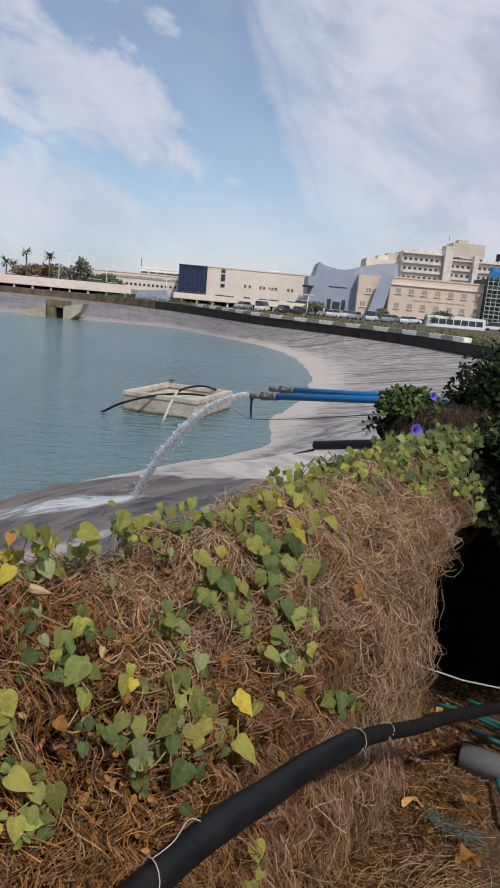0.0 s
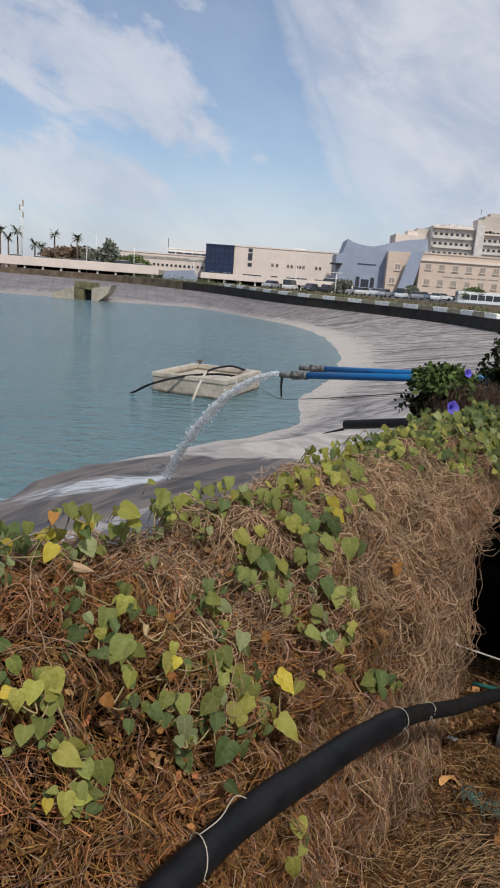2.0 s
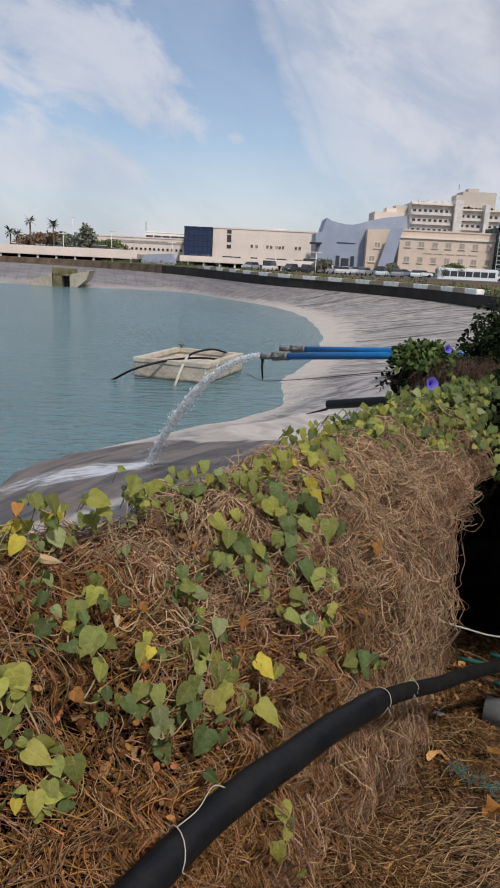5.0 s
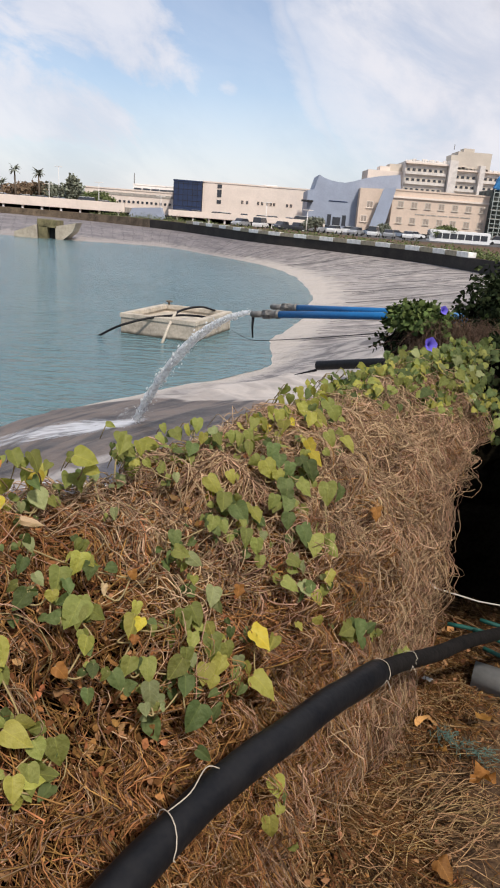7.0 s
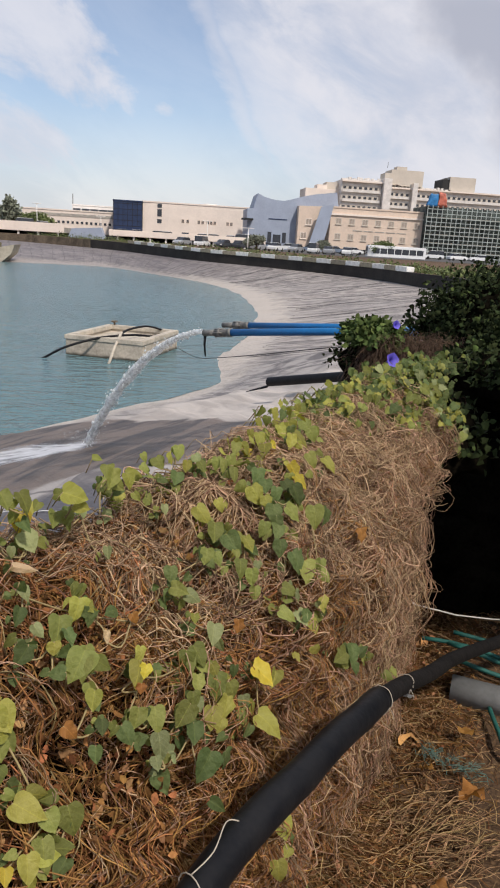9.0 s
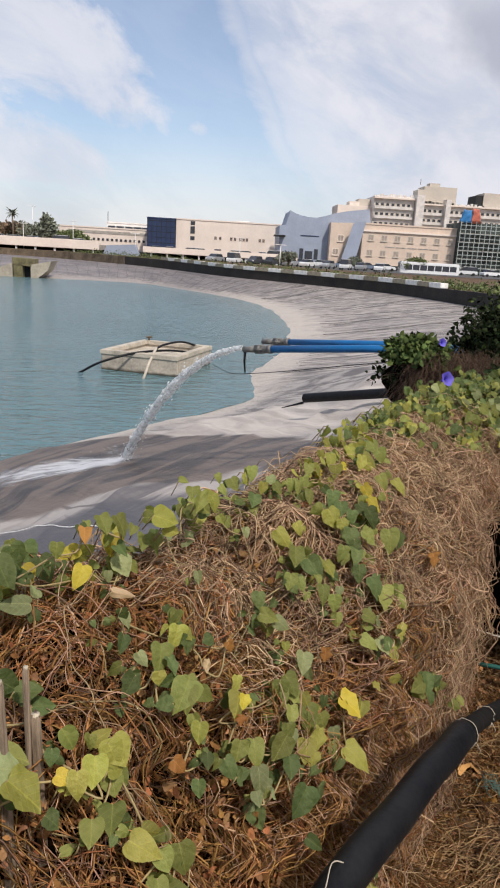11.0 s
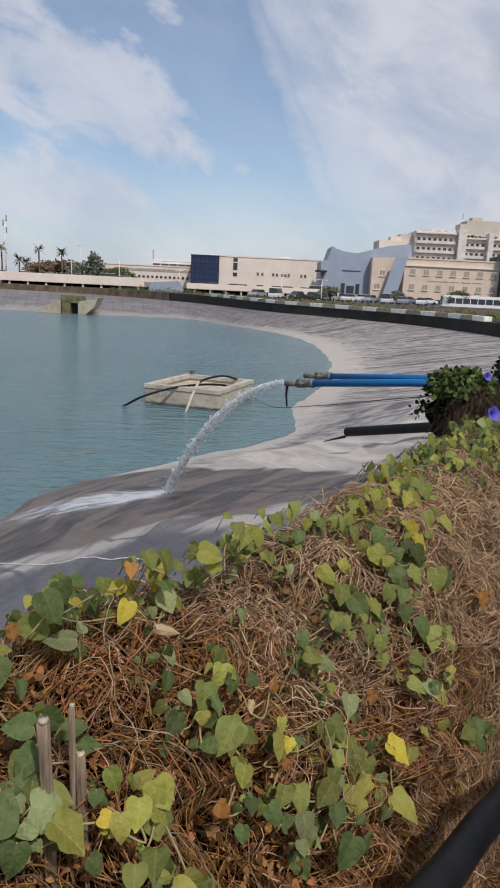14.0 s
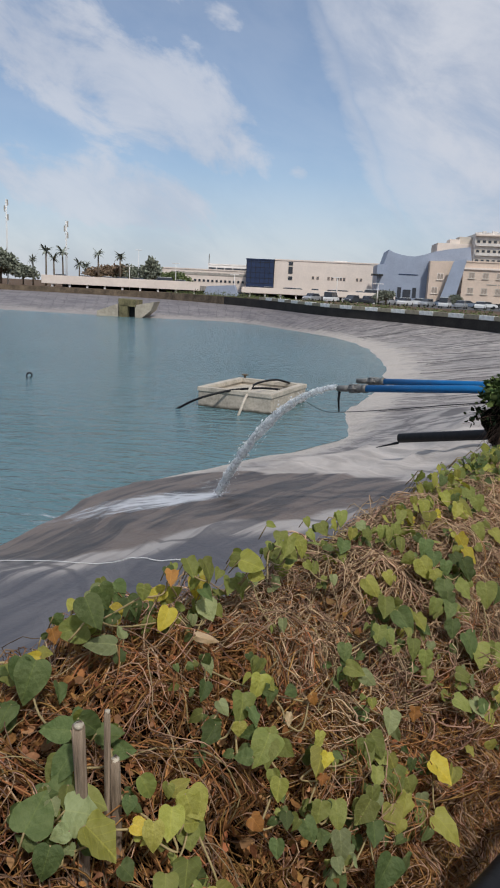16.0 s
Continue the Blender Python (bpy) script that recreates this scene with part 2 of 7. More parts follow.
def raw_ob(name, vs, fs, material, parent=None, label="", smooth=False):
    me = bpy.data.meshes.new(name)
    me.from_pydata([tuple(v) for v in vs], [], fs)
    me.update()
    if material:
        me.materials.append(material)
    if smooth:
        me.polygons.foreach_set("use_smooth", [True] * len(me.polygons))
    ob = new(name, me)
    ob.parent = parent
    if label:
        ob["label"] = label
    return ob


def tube(name, points, radius, material, parent=None, sides=10, label="", taper=None):
    vs, fs = tube_data(points, radius, sides, True, taper)
    return raw_ob(name, vs, fs, material, parent, label, True)


def catmull(pts, per, closed=False):
    """Points along a smooth line through pts (tuples of any length)."""
    P = [np.array(p, float) for p in pts]
    n = len(P)
    out = []
    for i in range(n if closed else n - 1):
        p0 = P[(i - 1) % n] if closed or i else P[i]
        p1, p2 = P[i], P[(i + 1) % n]
        p3 = P[(i + 2) % n] if closed or i + 2 < n else p2
        for k in range(per):
            t = k / per
            out.append(0.5 * (2 * p1 + (p2 - p0) * t + (2 * p0 - 5 * p1 + 4 * p2 - p3) * t * t + (3 * p1 - p0 - 3 * p2 + p3) * t ** 3))
    if not closed:
        out.append(P[-1])
    return out


# ---- the basin: rim and shore, pair by pair (rim x, y, base z, top z; shore x, y) ----
WATER = -2.2
BASIN = [
    (-12, -16, -0.05, -0.05, -20, -13), (-4.5, -4, -0.05, -0.05, -11, -1), (-0.83, 1.7, -0.05, -0.05, -5.6, 6.9),
    (0.0, 3.0, -0.05, -0.05, -4.28, 10.4), (0.76, 4.25, -0.05, -0.05, -3.85, 12.35), (1.6, 6.0, -0.05, -0.05, -1.75, 14.85),
    (2.6, 8.0, -0.1, -0.1, -0.1, 17.2), (4.0, 12.5, -0.15, -0.1, 0.9, 19.0), (7.0, 16, -0.2, -0.1, 1.0, 22.0),
    (10.2, 22, -0.3, 0.0, 1.7, 25.4), (13.2, 29.5, -0.45, 0.2, 3.1, 32), (15.2, 38, -0.6, 0.25, 3.9, 40), (14.6, 45.5, -0.6, 0.2, 4.0, 45.5),
    (13.0, 53, -0.6, 0.2, 3.5, 54), (9.2, 60, -0.6, 0.2, 2.0, 61), (5.0, 66, -0.6, 0.2, 0.2, 65.5), (0.6, 72, -0.6, 0.25, -3.2, 71.5),
    (-10, 91, -0.5, 0.5, -9.5, 81.5), (-25, 106, -0.4, 0.55, -19, 81), (-40, 110, -0.3, 0.55, -31, 82), (-58, 112, -0.3, 0.55, -46, 82),
    (-78, 97, -0.3, 0.9, -62, 74), (-84, 60, -0.3, 0.5, -68, 48), (-72, 18, -0.2, 0.2, -57, 14), (-42, -15, -0.1, 0.0, -38, -7),
]
PER = 24
LOOP = catmull(BASIN, PER, closed=True)


def liner_material():
    """Grey pond liner: silt towards the water, dark welds between the sheets, wet brown mud where the jet runs off."""
    mt = bpy.data.materials.new("grey pond liner")
    mt.use_nodes = True
    ns, ls = mt.node_tree.nodes, mt.node_tree.links
    b = ns["Principled BSDF"]
    tc = ns.new("ShaderNodeTexCoord")
    uv = ns.new("ShaderNodeSeparateXYZ")
    ls.new(tc.outputs["UV"], uv.inputs[0])
    pos = ns.new("ShaderNodeSeparateXYZ")
    ls.new(tc.outputs["Object"], pos.inputs[0])

    def m(op, a, c=None, d=None):
        n = ns.new("ShaderNodeMath")
        n.operation = op
        for i, v in enumerate((a, c, d)):
            if v is None:
                continue
            if isinstance(v, (int, float)):
                n.inputs[i].default_value = v
            else:
                ls.new(v, n.inputs[i])
        return n.outputs[0]

    def noise_tex(scale, detail=6, vec=None, distort=0.0):
        n = ns.new("ShaderNodeTexNoise")
        n.inputs["Scale"].default_value = scale
        n.inputs["Detail"].default_value = detail
        n.inputs["Distortion"].default_value = distort
        ls.new(vec or tc.outputs["Object"], n.inputs["Vector"])
        return n.outputs["Fac"]

    def step(v, a, c):
        n = ns.new("ShaderNodeMapRange")
        n.interpolation_type = "SMOOTHSTEP"
        n.inputs["From Min"].default_value = a
        n.inputs["From Max"].default_value = c
        ls.new(v, n.inputs["Value"])
        return n.outputs[0]

    def mix(f, a, c):
        n = ns.new("ShaderNodeMix")
        n.data_type = "RGBA"
        ls.new(f, n.inputs["Factor"])
        for k, v in (("A", a), ("B", c)):
            if isinstance(v, tuple):
                n.inputs[k].default_value = (*v, 1)
            else:
                ls.new(v, n.inputs[k])
        return n.outputs["Result"]

    x, y, z = pos.outputs
    u, v, _ = uv.outputs
    big, mid, fine = noise_tex(0.35), noise_tex(1.6, 8), noise_tex(14, 5)
    st = ns.new("ShaderNodeMapping")
    st.inputs["Scale"].default_value = (2.2, 6.0, 1)
    ls.new(tc.outputs["UV"], st.inputs[0])
    streak = noise_tex(1.0, 7, st.outputs[0], 0.6)
    st2 = ns.new("ShaderNodeMapping")
    st2.inputs["Scale"].default_value = (0.22, 11.0, 1)
    ls.new(tc.outputs["UV"], st2.inputs[0])
    along_shore = noise_tex(1.0, 6, st2.outputs[0], 1.2)
    nearby = m("SUBTRACT", 1.0, step(y, 9.0, 15.0))
    tone = m("ADD", m("MULTIPLY", mid, 0.4), m("MULTIPLY", streak, 0.6))
    tone = m("ADD", m("MULTIPLY", tone, m("SUBTRACT", 1.0, m("MULTIPLY", nearby, 0.75))), m("MULTIPLY", m("MULTIPLY", along_shore, nearby), 0.75))
    close_by = m("SUBTRACT", 1.0, step(y, 16.0, 30.0))
    tone = m("ADD", m("MULTIPLY", m("SUBTRACT", tone, 0.5), m("ADD", 1.0, m("MULTIPLY", close_by, 0.7))), 0.5)
    grey = mix(step(tone, 0.36, 0.64), (0.155, 0.138, 0.130), (0.41, 0.368, 0.333))
    far = step(y, 55.0, 75.0)
    grey = mix(m("MULTIPLY", far, 0.88), grey, mix(step(along_shore, 0.35, 0.65), (0.13, 0.115, 0.118), (0.235, 0.208, 0.20)))
    # crease-like dark lines and belts along the near shore, colour only
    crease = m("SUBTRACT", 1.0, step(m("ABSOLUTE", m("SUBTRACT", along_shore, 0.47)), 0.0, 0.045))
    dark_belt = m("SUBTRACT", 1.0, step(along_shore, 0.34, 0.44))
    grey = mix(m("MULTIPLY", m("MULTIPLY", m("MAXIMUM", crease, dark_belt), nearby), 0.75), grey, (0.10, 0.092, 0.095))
    # welds: dark lines up the slope, 1.3 to 1.8 m apart
    wu = m("ADD", m("MULTIPLY", u, 0.62), m("MULTIPLY", m("SUBTRACT", noise_tex(0.5, 3), 0.5), 0.8))
    saw = m("ABSOLUTE", m("SUBTRACT", m("FRACT", wu), 0.5))
    weld = m("MULTIPLY", m("SUBTRACT", 1.0, step(saw, 0.012, 0.05)), step(mid, 0.30, 0.42))
    saw2 = m("ABSOLUTE", m("SUBTRACT", m("FRACT", m("MULTIPLY", wu, 2.37)), 0.5))
    weld2 = m("MULTIPLY", m("SUBTRACT", 1.0, step(saw2, 0.01, 0.07)), step(streak, 0.48, 0.6))
    grey = mix(m("MULTIPLY", m("MULTIPLY", m("MAXIMUM", weld, m("MULTIPLY", weld2, 0.55)), step(v, 0.04, 0.2)), 0.75), grey, (0.085, 0.076, 0.075))
    # silt left by higher water
    siltf = m("MULTIPLY", m("SUBTRACT", 1.0, step(m("ADD", v, m("MULTIPLY", m("SUBTRACT", mid, 0.5), 0.5)), 0.06, 0.26)), m("SUBTRACT", 0.85, m("MULTIPLY", far, 0.5)))
    col = mix(siltf, grey, mix(step(fine, 0.35, 0.65), (0.43, 0.375, 0.315), (0.57, 0.51, 0.445)))
    # second, broad patch of pale silt beside the outfall
    dx, dy = m("SUBTRACT", x, SILT[0]), m("SUBTRACT", y, SILT[1])
    rs = m("SQRT", m("ADD", m("POWER", m("DIVIDE", dx, SILT[2]), 2.0), m("POWER", m("DIVIDE", dy, SILT[3]), 2.0)))
    col = mix(m("MULTIPLY", m("SUBTRACT", 1.0, step(m("ADD", rs, m("MULTIPLY", m("SUBTRACT", mid, 0.5), 0.6)), 0.75, 1.05)), 0.9), col, mix(step(streak, 0.35, 0.65), (0.40, 0.352, 0.308), (0.57, 0.507, 0.445)))
    # a dark bluish strip high on the bank below the hedge
    dark_strip = m("MULTIPLY", m("SUBTRACT", 1.0, step(m("ADD", y, m("MULTIPLY", m("SUBTRACT", along_shore, 0.5), 1.6)), 5.9, 6.5)), m("SUBTRACT", 1.0, step(m("ABSOLUTE", x), 5.0, 8.0)))
    col = mix(m("MULTIPLY", dark_strip, 0.85), col, (0.085, 0.082, 0.092))
    # wet mud round the outfall: a lobe that runs to the water
    a = radians(WET[4])
    dx, dy = m("SUBTRACT", x, WET[0]), m("SUBTRACT", y, WET[1])
    along = m("ADD", m("MULTIPLY", dx, math.cos(a)), m("MULTIPLY", dy, math.sin(a)))
    across = m("SUBTRACT", m("MULTIPLY", dy, math.cos(a)), m("MULTIPLY", dx, math.sin(a)))
    rw = m("SQRT", m("ADD", m("POWER", m("DIVIDE", along, WET[2]), 2.0), m("POWER", m("DIVIDE", across, WET[3]), 2.0)))
    wet = m("SUBTRACT", 1.0, step(m("ADD", rw, m("MULTIPLY", m("SUBTRACT", mid, 0.5), 0.30)), 0.95, 1.02))
    wet = m("MULTIPLY", wet, step(m("ADD", y, m("MULTIPLY", m("SUBTRACT", mid, 0.5), 0.9)), 6.75, 7.0))
    mud = mix(step(m("ADD", m("MULTIPLY", along_shore, 0.6), m("MULTIPLY", mid, 0.4)), 0.36, 0.58), (0.034, 0.026, 0.024), (0.165, 0.122, 0.095))
    mud = mix(m("MULTIPLY", crease, 0.7), mud, (0.03, 0.025, 0.024))
    col = mix(wet, col, mud)
    ls.new(col, b.inputs["Base Color"])
    ls.new(m("SUBTRACT", 0.68, m("MULTIPLY", wet, 0.16)), b.inputs["Roughness"])
    bp = ns.new("ShaderNodeBump")
    bp.inputs["Strength"].default_value = 0.5
    bp.inputs["Distance"].default_value = 0.12
    ls.new(m("ADD", m("MULTIPLY", streak, 1.0), m("MULTIPLY", fine, 0.15)), bp.inputs["Height"])
    ls.new(bp.outputs[0], b.inputs["Normal"])
    return mt


SILT = (1.2, 11.5, 2.6, 2.4)              # centre x, y and half widths of the pale patch
WET = (-2.6, 9.9, 5.2, 2.4, 130.0)      # centre x, y, half length, half width, direction of the mud
M_liner = liner_material()


def build_liner():
    rows = 26
    n = len(LOOP)
    # arc length along the middle of the bank
    arc = [0.0]
    for i in range(1, n + 1):
        a, b = LOOP[i - 1], LOOP[i % n]
        arc.append(arc[-1] + float(np.hypot(*((a[:2] + a[4:6]) / 2 - (b[:2] + b[4:6]) / 2))))
    vs, fs, uvs = [], [], []
    centre = np.array((-28.0, 45.0))
    for i in range(n + 1):
        rx, ry, rz, _, sx, sy = LOOP[i % n]
        for k in range(rows + 4):
            if k <= rows:
                t = k / rows
                x, y, z = rx + (sx - rx) * t, ry + (sy - ry) * t, rz + (WATER - rz) * t
            else:
                f = (k - rows) * 0.16
                x, y, z = sx + (centre[0] - sx) * f, sy + (centre[1] - sy) * f, WATER - 1.1 * (k - rows)
            width = math.hypot(sx - rx, sy - ry)
            if 0 < k <= rows:
                fold = noise.noise(Vector((arc[i] * 0.55, t * width * 0.16, 3.1)))
                fine = noise.noise(Vector((arc[i] * 1.7 + 2 * fold, t * width * 0.35, 8.1)))
                hump = noise.noise(Vector((x * 0.3, y * 0.3, 1.7)))
                amp = min(1.0, 4 * t) * (1.0 if k < rows else 0.4)
                swell = noise.noise(Vector((arc[i] * 0.12, t * width * 0.75 + 0.4 * fold, 5.5)))
                close = 1.0 if i < 7 * PER else 0.25
                z += amp * close * 0.16 * max(0.0, 1 - 4 * abs(swell)) * (1 - t)
                z += amp * (0.16 * max(0, fold) + 0.12 * max(0, fine) ** 1.5 + 0.10 * hump)
            vs.append((x, y, z))
            uvs.append((arc[i], 1 - k / rows))
    r = rows + 4
    for i in range(n):
        for k in range(r - 1):
            fs.append((i * r + k, i * r + k + 1, (i + 1) * r + k + 1, (i + 1) * r + k))
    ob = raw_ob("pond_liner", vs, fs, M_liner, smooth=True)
    lay = ob.data.uv_layers.new(name="UVMap")
    idx = np.empty(len(ob.data.loops), int)
    ob.data.loops.foreach_get("vertex_index", idx)
    lay.data.foreach_set("uv", np.array(uvs, dtype=np.float32)[idx].ravel())
    # the bottom
    fold_v, fold_f = [], []
    rs = random.Random(5)
    i = 8 * PER
    while i < 16.6 * PER:
        near = i < 12 * PER
        drift, bend = rs.uniform(-3, 7), rs.uniform(-4, 4)
        k0, k1 = rs.choice((0, 1, 2, 6)), rs.choice((rows - 3, rows - 4, rows - 8))
        line = []
        for k in range(k0, k1):
            t = k / rows
            f = (i + drift * (1 - t) + bend * math.sin(3 * t)) % n
            a = int(f)
            p0, p1 = np.array(vs[a * r + k]), np.array(vs[(a + 1) * r + k])
            q = p0 + (p1 - p0) * (f - a)
            line.append((q[0], q[1], q[2] + 0.015))
        v_, f_ = tube_data(line, rs.choice((0.006, 0.008, 0.010, 0.016, 0.024)) * (0.6 if near else 1.1), 5, False)
        base = len(fold_v)
        fold_v += v_
        fold_f += [tuple(q + base for q in f) for f in f_]
        i += rs.choice((2, 3, 4, 5, 7))
    sm = raw_ob("weld_folds", fold_v, fold_f, mat("dark grey folds of the liner", (0.17, 0.16, 0.16), 0.8, 0.3, 2.0), ob, "dark raised folds along the welds", True)
    sm["kind"] = "stuff"
    tagged(ob, "grey plastic pond liner with folds, silt and wet mud", "pond liner", kind="structure")
    return ob


build_liner()


def water_material():
    """Murky green water under wind ripples of three sizes."""
    mt = bpy.data.materials.new("murky teal water")
    mt.use_nodes = True
    ns, ls = mt.node_tree.nodes, mt.node_tree.links
    b = ns["Principled BSDF"]
    b.inputs["Roughness"].default_value = 0.12
    b.inputs["IOR"].default_value = 1.33
    tc = ns.new("ShaderNodeTexCoord")
    big = ns.new("ShaderNodeTexNoise")
    big.inputs["Scale"].default_value = 0.09
    big.inputs["Detail"].default_value = 5
    ls.new(tc.outputs["Object"], big.inputs["Vector"])
    mx = ns.new("ShaderNodeMix")
    mx.data_type = "RGBA"
    mx.inputs["A"].default_value = (0.066, 0.136, 0.145, 1)
    mx.inputs["B"].default_value = (0.140, 0.224, 0.244, 1)
    ls.new(big.outputs["Fac"], mx.inputs["Factor"])
    ls.new(mx.outputs["Result"], b.inputs["Base Color"])
    last = None
    for sc, ang, amt, dist in (((0.5, 1.1, 1), 10, 0.7, 0.20), ((1.5, 3.2, 1), -20, 1.0, 0.15), ((3.6, 7.0, 1), 26, 1.0, 0.055)):
        mp = ns.new("ShaderNodeMapping")
        mp.inputs["Rotation"].default_value = (0, 0, radians(ang))
        mp.inputs["Scale"].default_value = sc
        ls.new(tc.outputs["Object"], mp.inputs[0])
        n = ns.new("ShaderNodeTexNoise")
        n.inputs["Scale"].default_value = 1.0
        n.inputs["Detail"].default_value = 3
        n.inputs["Distortion"].default_value = 0.5
        ls.new(mp.outputs[0], n.inputs["Vector"])
        bp = ns.new("ShaderNodeBump")
        bp.inputs["Strength"].default_value = amt
        bp.inputs["Distance"].default_value = dist
        ls.new(n.outputs["Fac"], bp.inputs["Height"])
        if last:
            ls.new(last, bp.inputs["Normal"])
        last = bp.outputs[0]
    ls.new(last, b.inputs["Normal"])
    return mt


def build_water():
    centre = np.array((-28.0, 45.0))
    bm = bmesh.new()
    loop = []
    for p in LOOP:
        s = p[4:6]
        d = (s - centre) / np.linalg.norm(s - centre)
        q = s + d * 0.05
        loop.append(bm.verts.new((q[0], q[1], WATER)))
    f = bm.faces.new(loop)
    if f.normal.z < 0:
        f.normal_flip()
    bmesh.ops.triangulate(bm, faces=[f])
    ob = mesh_ob("water", bm, water_material())
    tagged(ob, "rippled murky teal water of the reservoir", "water", kind="structure")


build_water()


def ground_material():
    mt = mat("ground of soil and dry litter", (0.15, 0.085, 0.038), 1.0, 0.3, 9.0, 0.9, 60, col2=(0.05, 0.027, 0.013))
    return mt


def build_ground():
    """One sheet from the rim out to the horizon."""
    n = len(LOOP)
    centre = np.array((-28.0, 45.0))
    rings = (0, 0.06, 0.15, 0.3, 0.6, 1.2, 3, 8, 20, 45)
    vs, fs = [], []
    for p in LOOP:
        c = p[:2]
        d = c - centre
        for f in rings:
            q = c + d * f
            top = p[3]
            vs.append((q[0], q[1], top if f == 0 else top + (0.0 - top) * min(1, f / 1.2)))
    m = len(rings)
    for i in range(n):
        j = (i + 1) % n
        for k in range(m - 1):
            fs.append((i * m + k, j * m + k, j * m + k + 1, i * m + k + 1))
    ob = raw_ob("ground", vs, fs, ground_material(), smooth=False)
    tagged(ob, "brown dry soil with plant litter", "ground", kind="structure")


build_ground()


def build_rim_wall(name, k0, k1, material, label):
    """A stretch of the low wall round the far side, between two rim pairs."""
    seg = LOOP[k0:k1]
    bm = bmesh.new()
    prev = None
    for i, p in enumerate(seg):
        q = seg[min(i + 1, len(seg) - 1)] if i < len(seg) - 1 else p
        d = (seg[i + 1] - p)[:2] if i < len(seg) - 1 else (p - seg[i - 1])[:2]
        d = d / np.linalg.norm(d)
        nrm = np.array((d[1], -d[0]))            # outwards
        a, o = p[:2] - nrm * 0.02, p[:2] + nrm * 0.30
        ring = [bm.verts.new((a[0], a[1], p[2] - 0.3)), bm.verts.new((a[0], a[1], p[3] + 0.02)), bm.verts.new((o[0], o[1], p[3] + 0.02)), bm.verts.new((o[0], o[1], p[2] - 0.3))]
        if prev:
            for k in range(4):
                bm.faces.new((prev[k], prev[(k + 1) % 4], ring[(k + 1) % 4], ring[k]))
        else:
            bm.faces.new(ring)
        prev = ring
    bm.faces.new(prev)
    bmesh.ops.recalc_face_normals(bm, faces=bm.faces[:])
    wall = mesh_ob(name, bm, material)
    tagged(wall, label, "wall", kind="structure")
    return wall


build_rim_wall("wall_right", 9 * PER, 17 * PER + 6, M_wall_dark, "low dark stained retaining wall under the striped kerb")
build_rim_wall("wall_far", 17 * PER + 5, 22 * PER, M_wall_brown, "olive-brown stained wall of the far bank")
M_kerb_white = mat("white kerb paint", (0.84, 0.82, 0.76), 0.85, 0.15, 3.0, rand=0.08)
M_kerb_yellow = mat("worn yellow-grey kerb", (0.36, 0.31, 0.22), 0.9, 0.2, 3.0, rand=0.12)


def build_kerb():
    kerb = thing("kerb", (0, 0, 0), 0, "striped kerb of white and faded yellow stones on the wall", "kerb", kind="structure")
    me = {}
    for nm, m_ in (("white", M_kerb_white), ("yellow", M_kerb_yellow)):
        bm = boxes((-0.89, 0.89, -0.38, 0.20, 0, 0.34), bevel=0.03)
        d = bpy.data.meshes.new("kerb_stone")
        bm.to_mesh(d)
        bm.free()
        d.materials.append(m_)
        me[nm] = d
    pts = LOOP[12 * PER + 2:17 * PER - 4]
    s, nxt, count = 0.0, 0.9, 0
    for a, b in zip(pts, pts[1:]):
        l = float(np.hypot(*(b - a)[:2]))
        while nxt <= s + l:
            f = (nxt - s) / l
            p = a + (b - a) * f
            d = (b - a)[:2] / l
            o = new("kerb_stone", me["white" if count % 2 == 0 else "yellow"])
            o.parent = kerb
            ang = math.degrees(math.atan2(d[1], d[0]))
            o.matrix_world = pose(p[0] + d[1] * 0.12, p[1] - d[0] * 0.12, p[3] + 0.02, 0, 0, ang)
            nxt += 1.8
            count += 1
        s += l


build_kerb()


# ---- the town behind ----
def at_depth(k, pairs):
    """Plan numbers drawn up at a nearer depth, carried out by the factor k from the viewpoint's height."""
    return [(x * k, 1.65 + (z - 1.65) * k) for x, z in pairs]


def block(name, x0, x1, z1, y, depth, material, label, category, rz=0.0, z0=-0.5):
    """A building: an Empty at the left front corner, with its wall; openings are added to it."""
    b = thing(name, (x0, y, z0), rz, label, category)
    part("wall", boxes((0, x1 - x0, 0, depth, 0, z1 - z0), bevel=0.05), material, b)
    part("roof", boxes((-0.15, x1 - x0 + 0.15, -0.15, depth, z1 - z0, z1 - z0 + 0.35)), material, b)
    return b


def window(b, x, z, w_, h, frame_mat=None, sill=True, y=0.0, glass=None):
    """A framed window set on the front of a building."""
    fm = frame_mat or M_white
    t = min(0.14, w_ * 0.12)
    win = part("window", boxes((x, x + w_, y - 0.06, y + 0.02, z, z + t), (x, x + w_, y - 0.06, y + 0.02, z + h - t, z + h), (x, x + t, y - 0.06, y + 0.02, z + t, z + h - t), (x + w_ - t, x + w_, y - 0.06, y + 0.02, z + t, z + h - t), (x + w_ / 2 - t / 3, x + w_ / 2 + t / 3, y - 0.05, y + 0.02, z + t, z + h - t)), fm, b)
    part("pane", boxes((x + t, x + w_ - t, y - 0.03, y - 0.01, z + t, z + h - t)), glass or M_glass, win)
    if sill:
        part("sill", boxes((x - 0.1, x + w_ + 0.1, y - 0.22, y, z - 0.12, z)), fm, win)
    return win


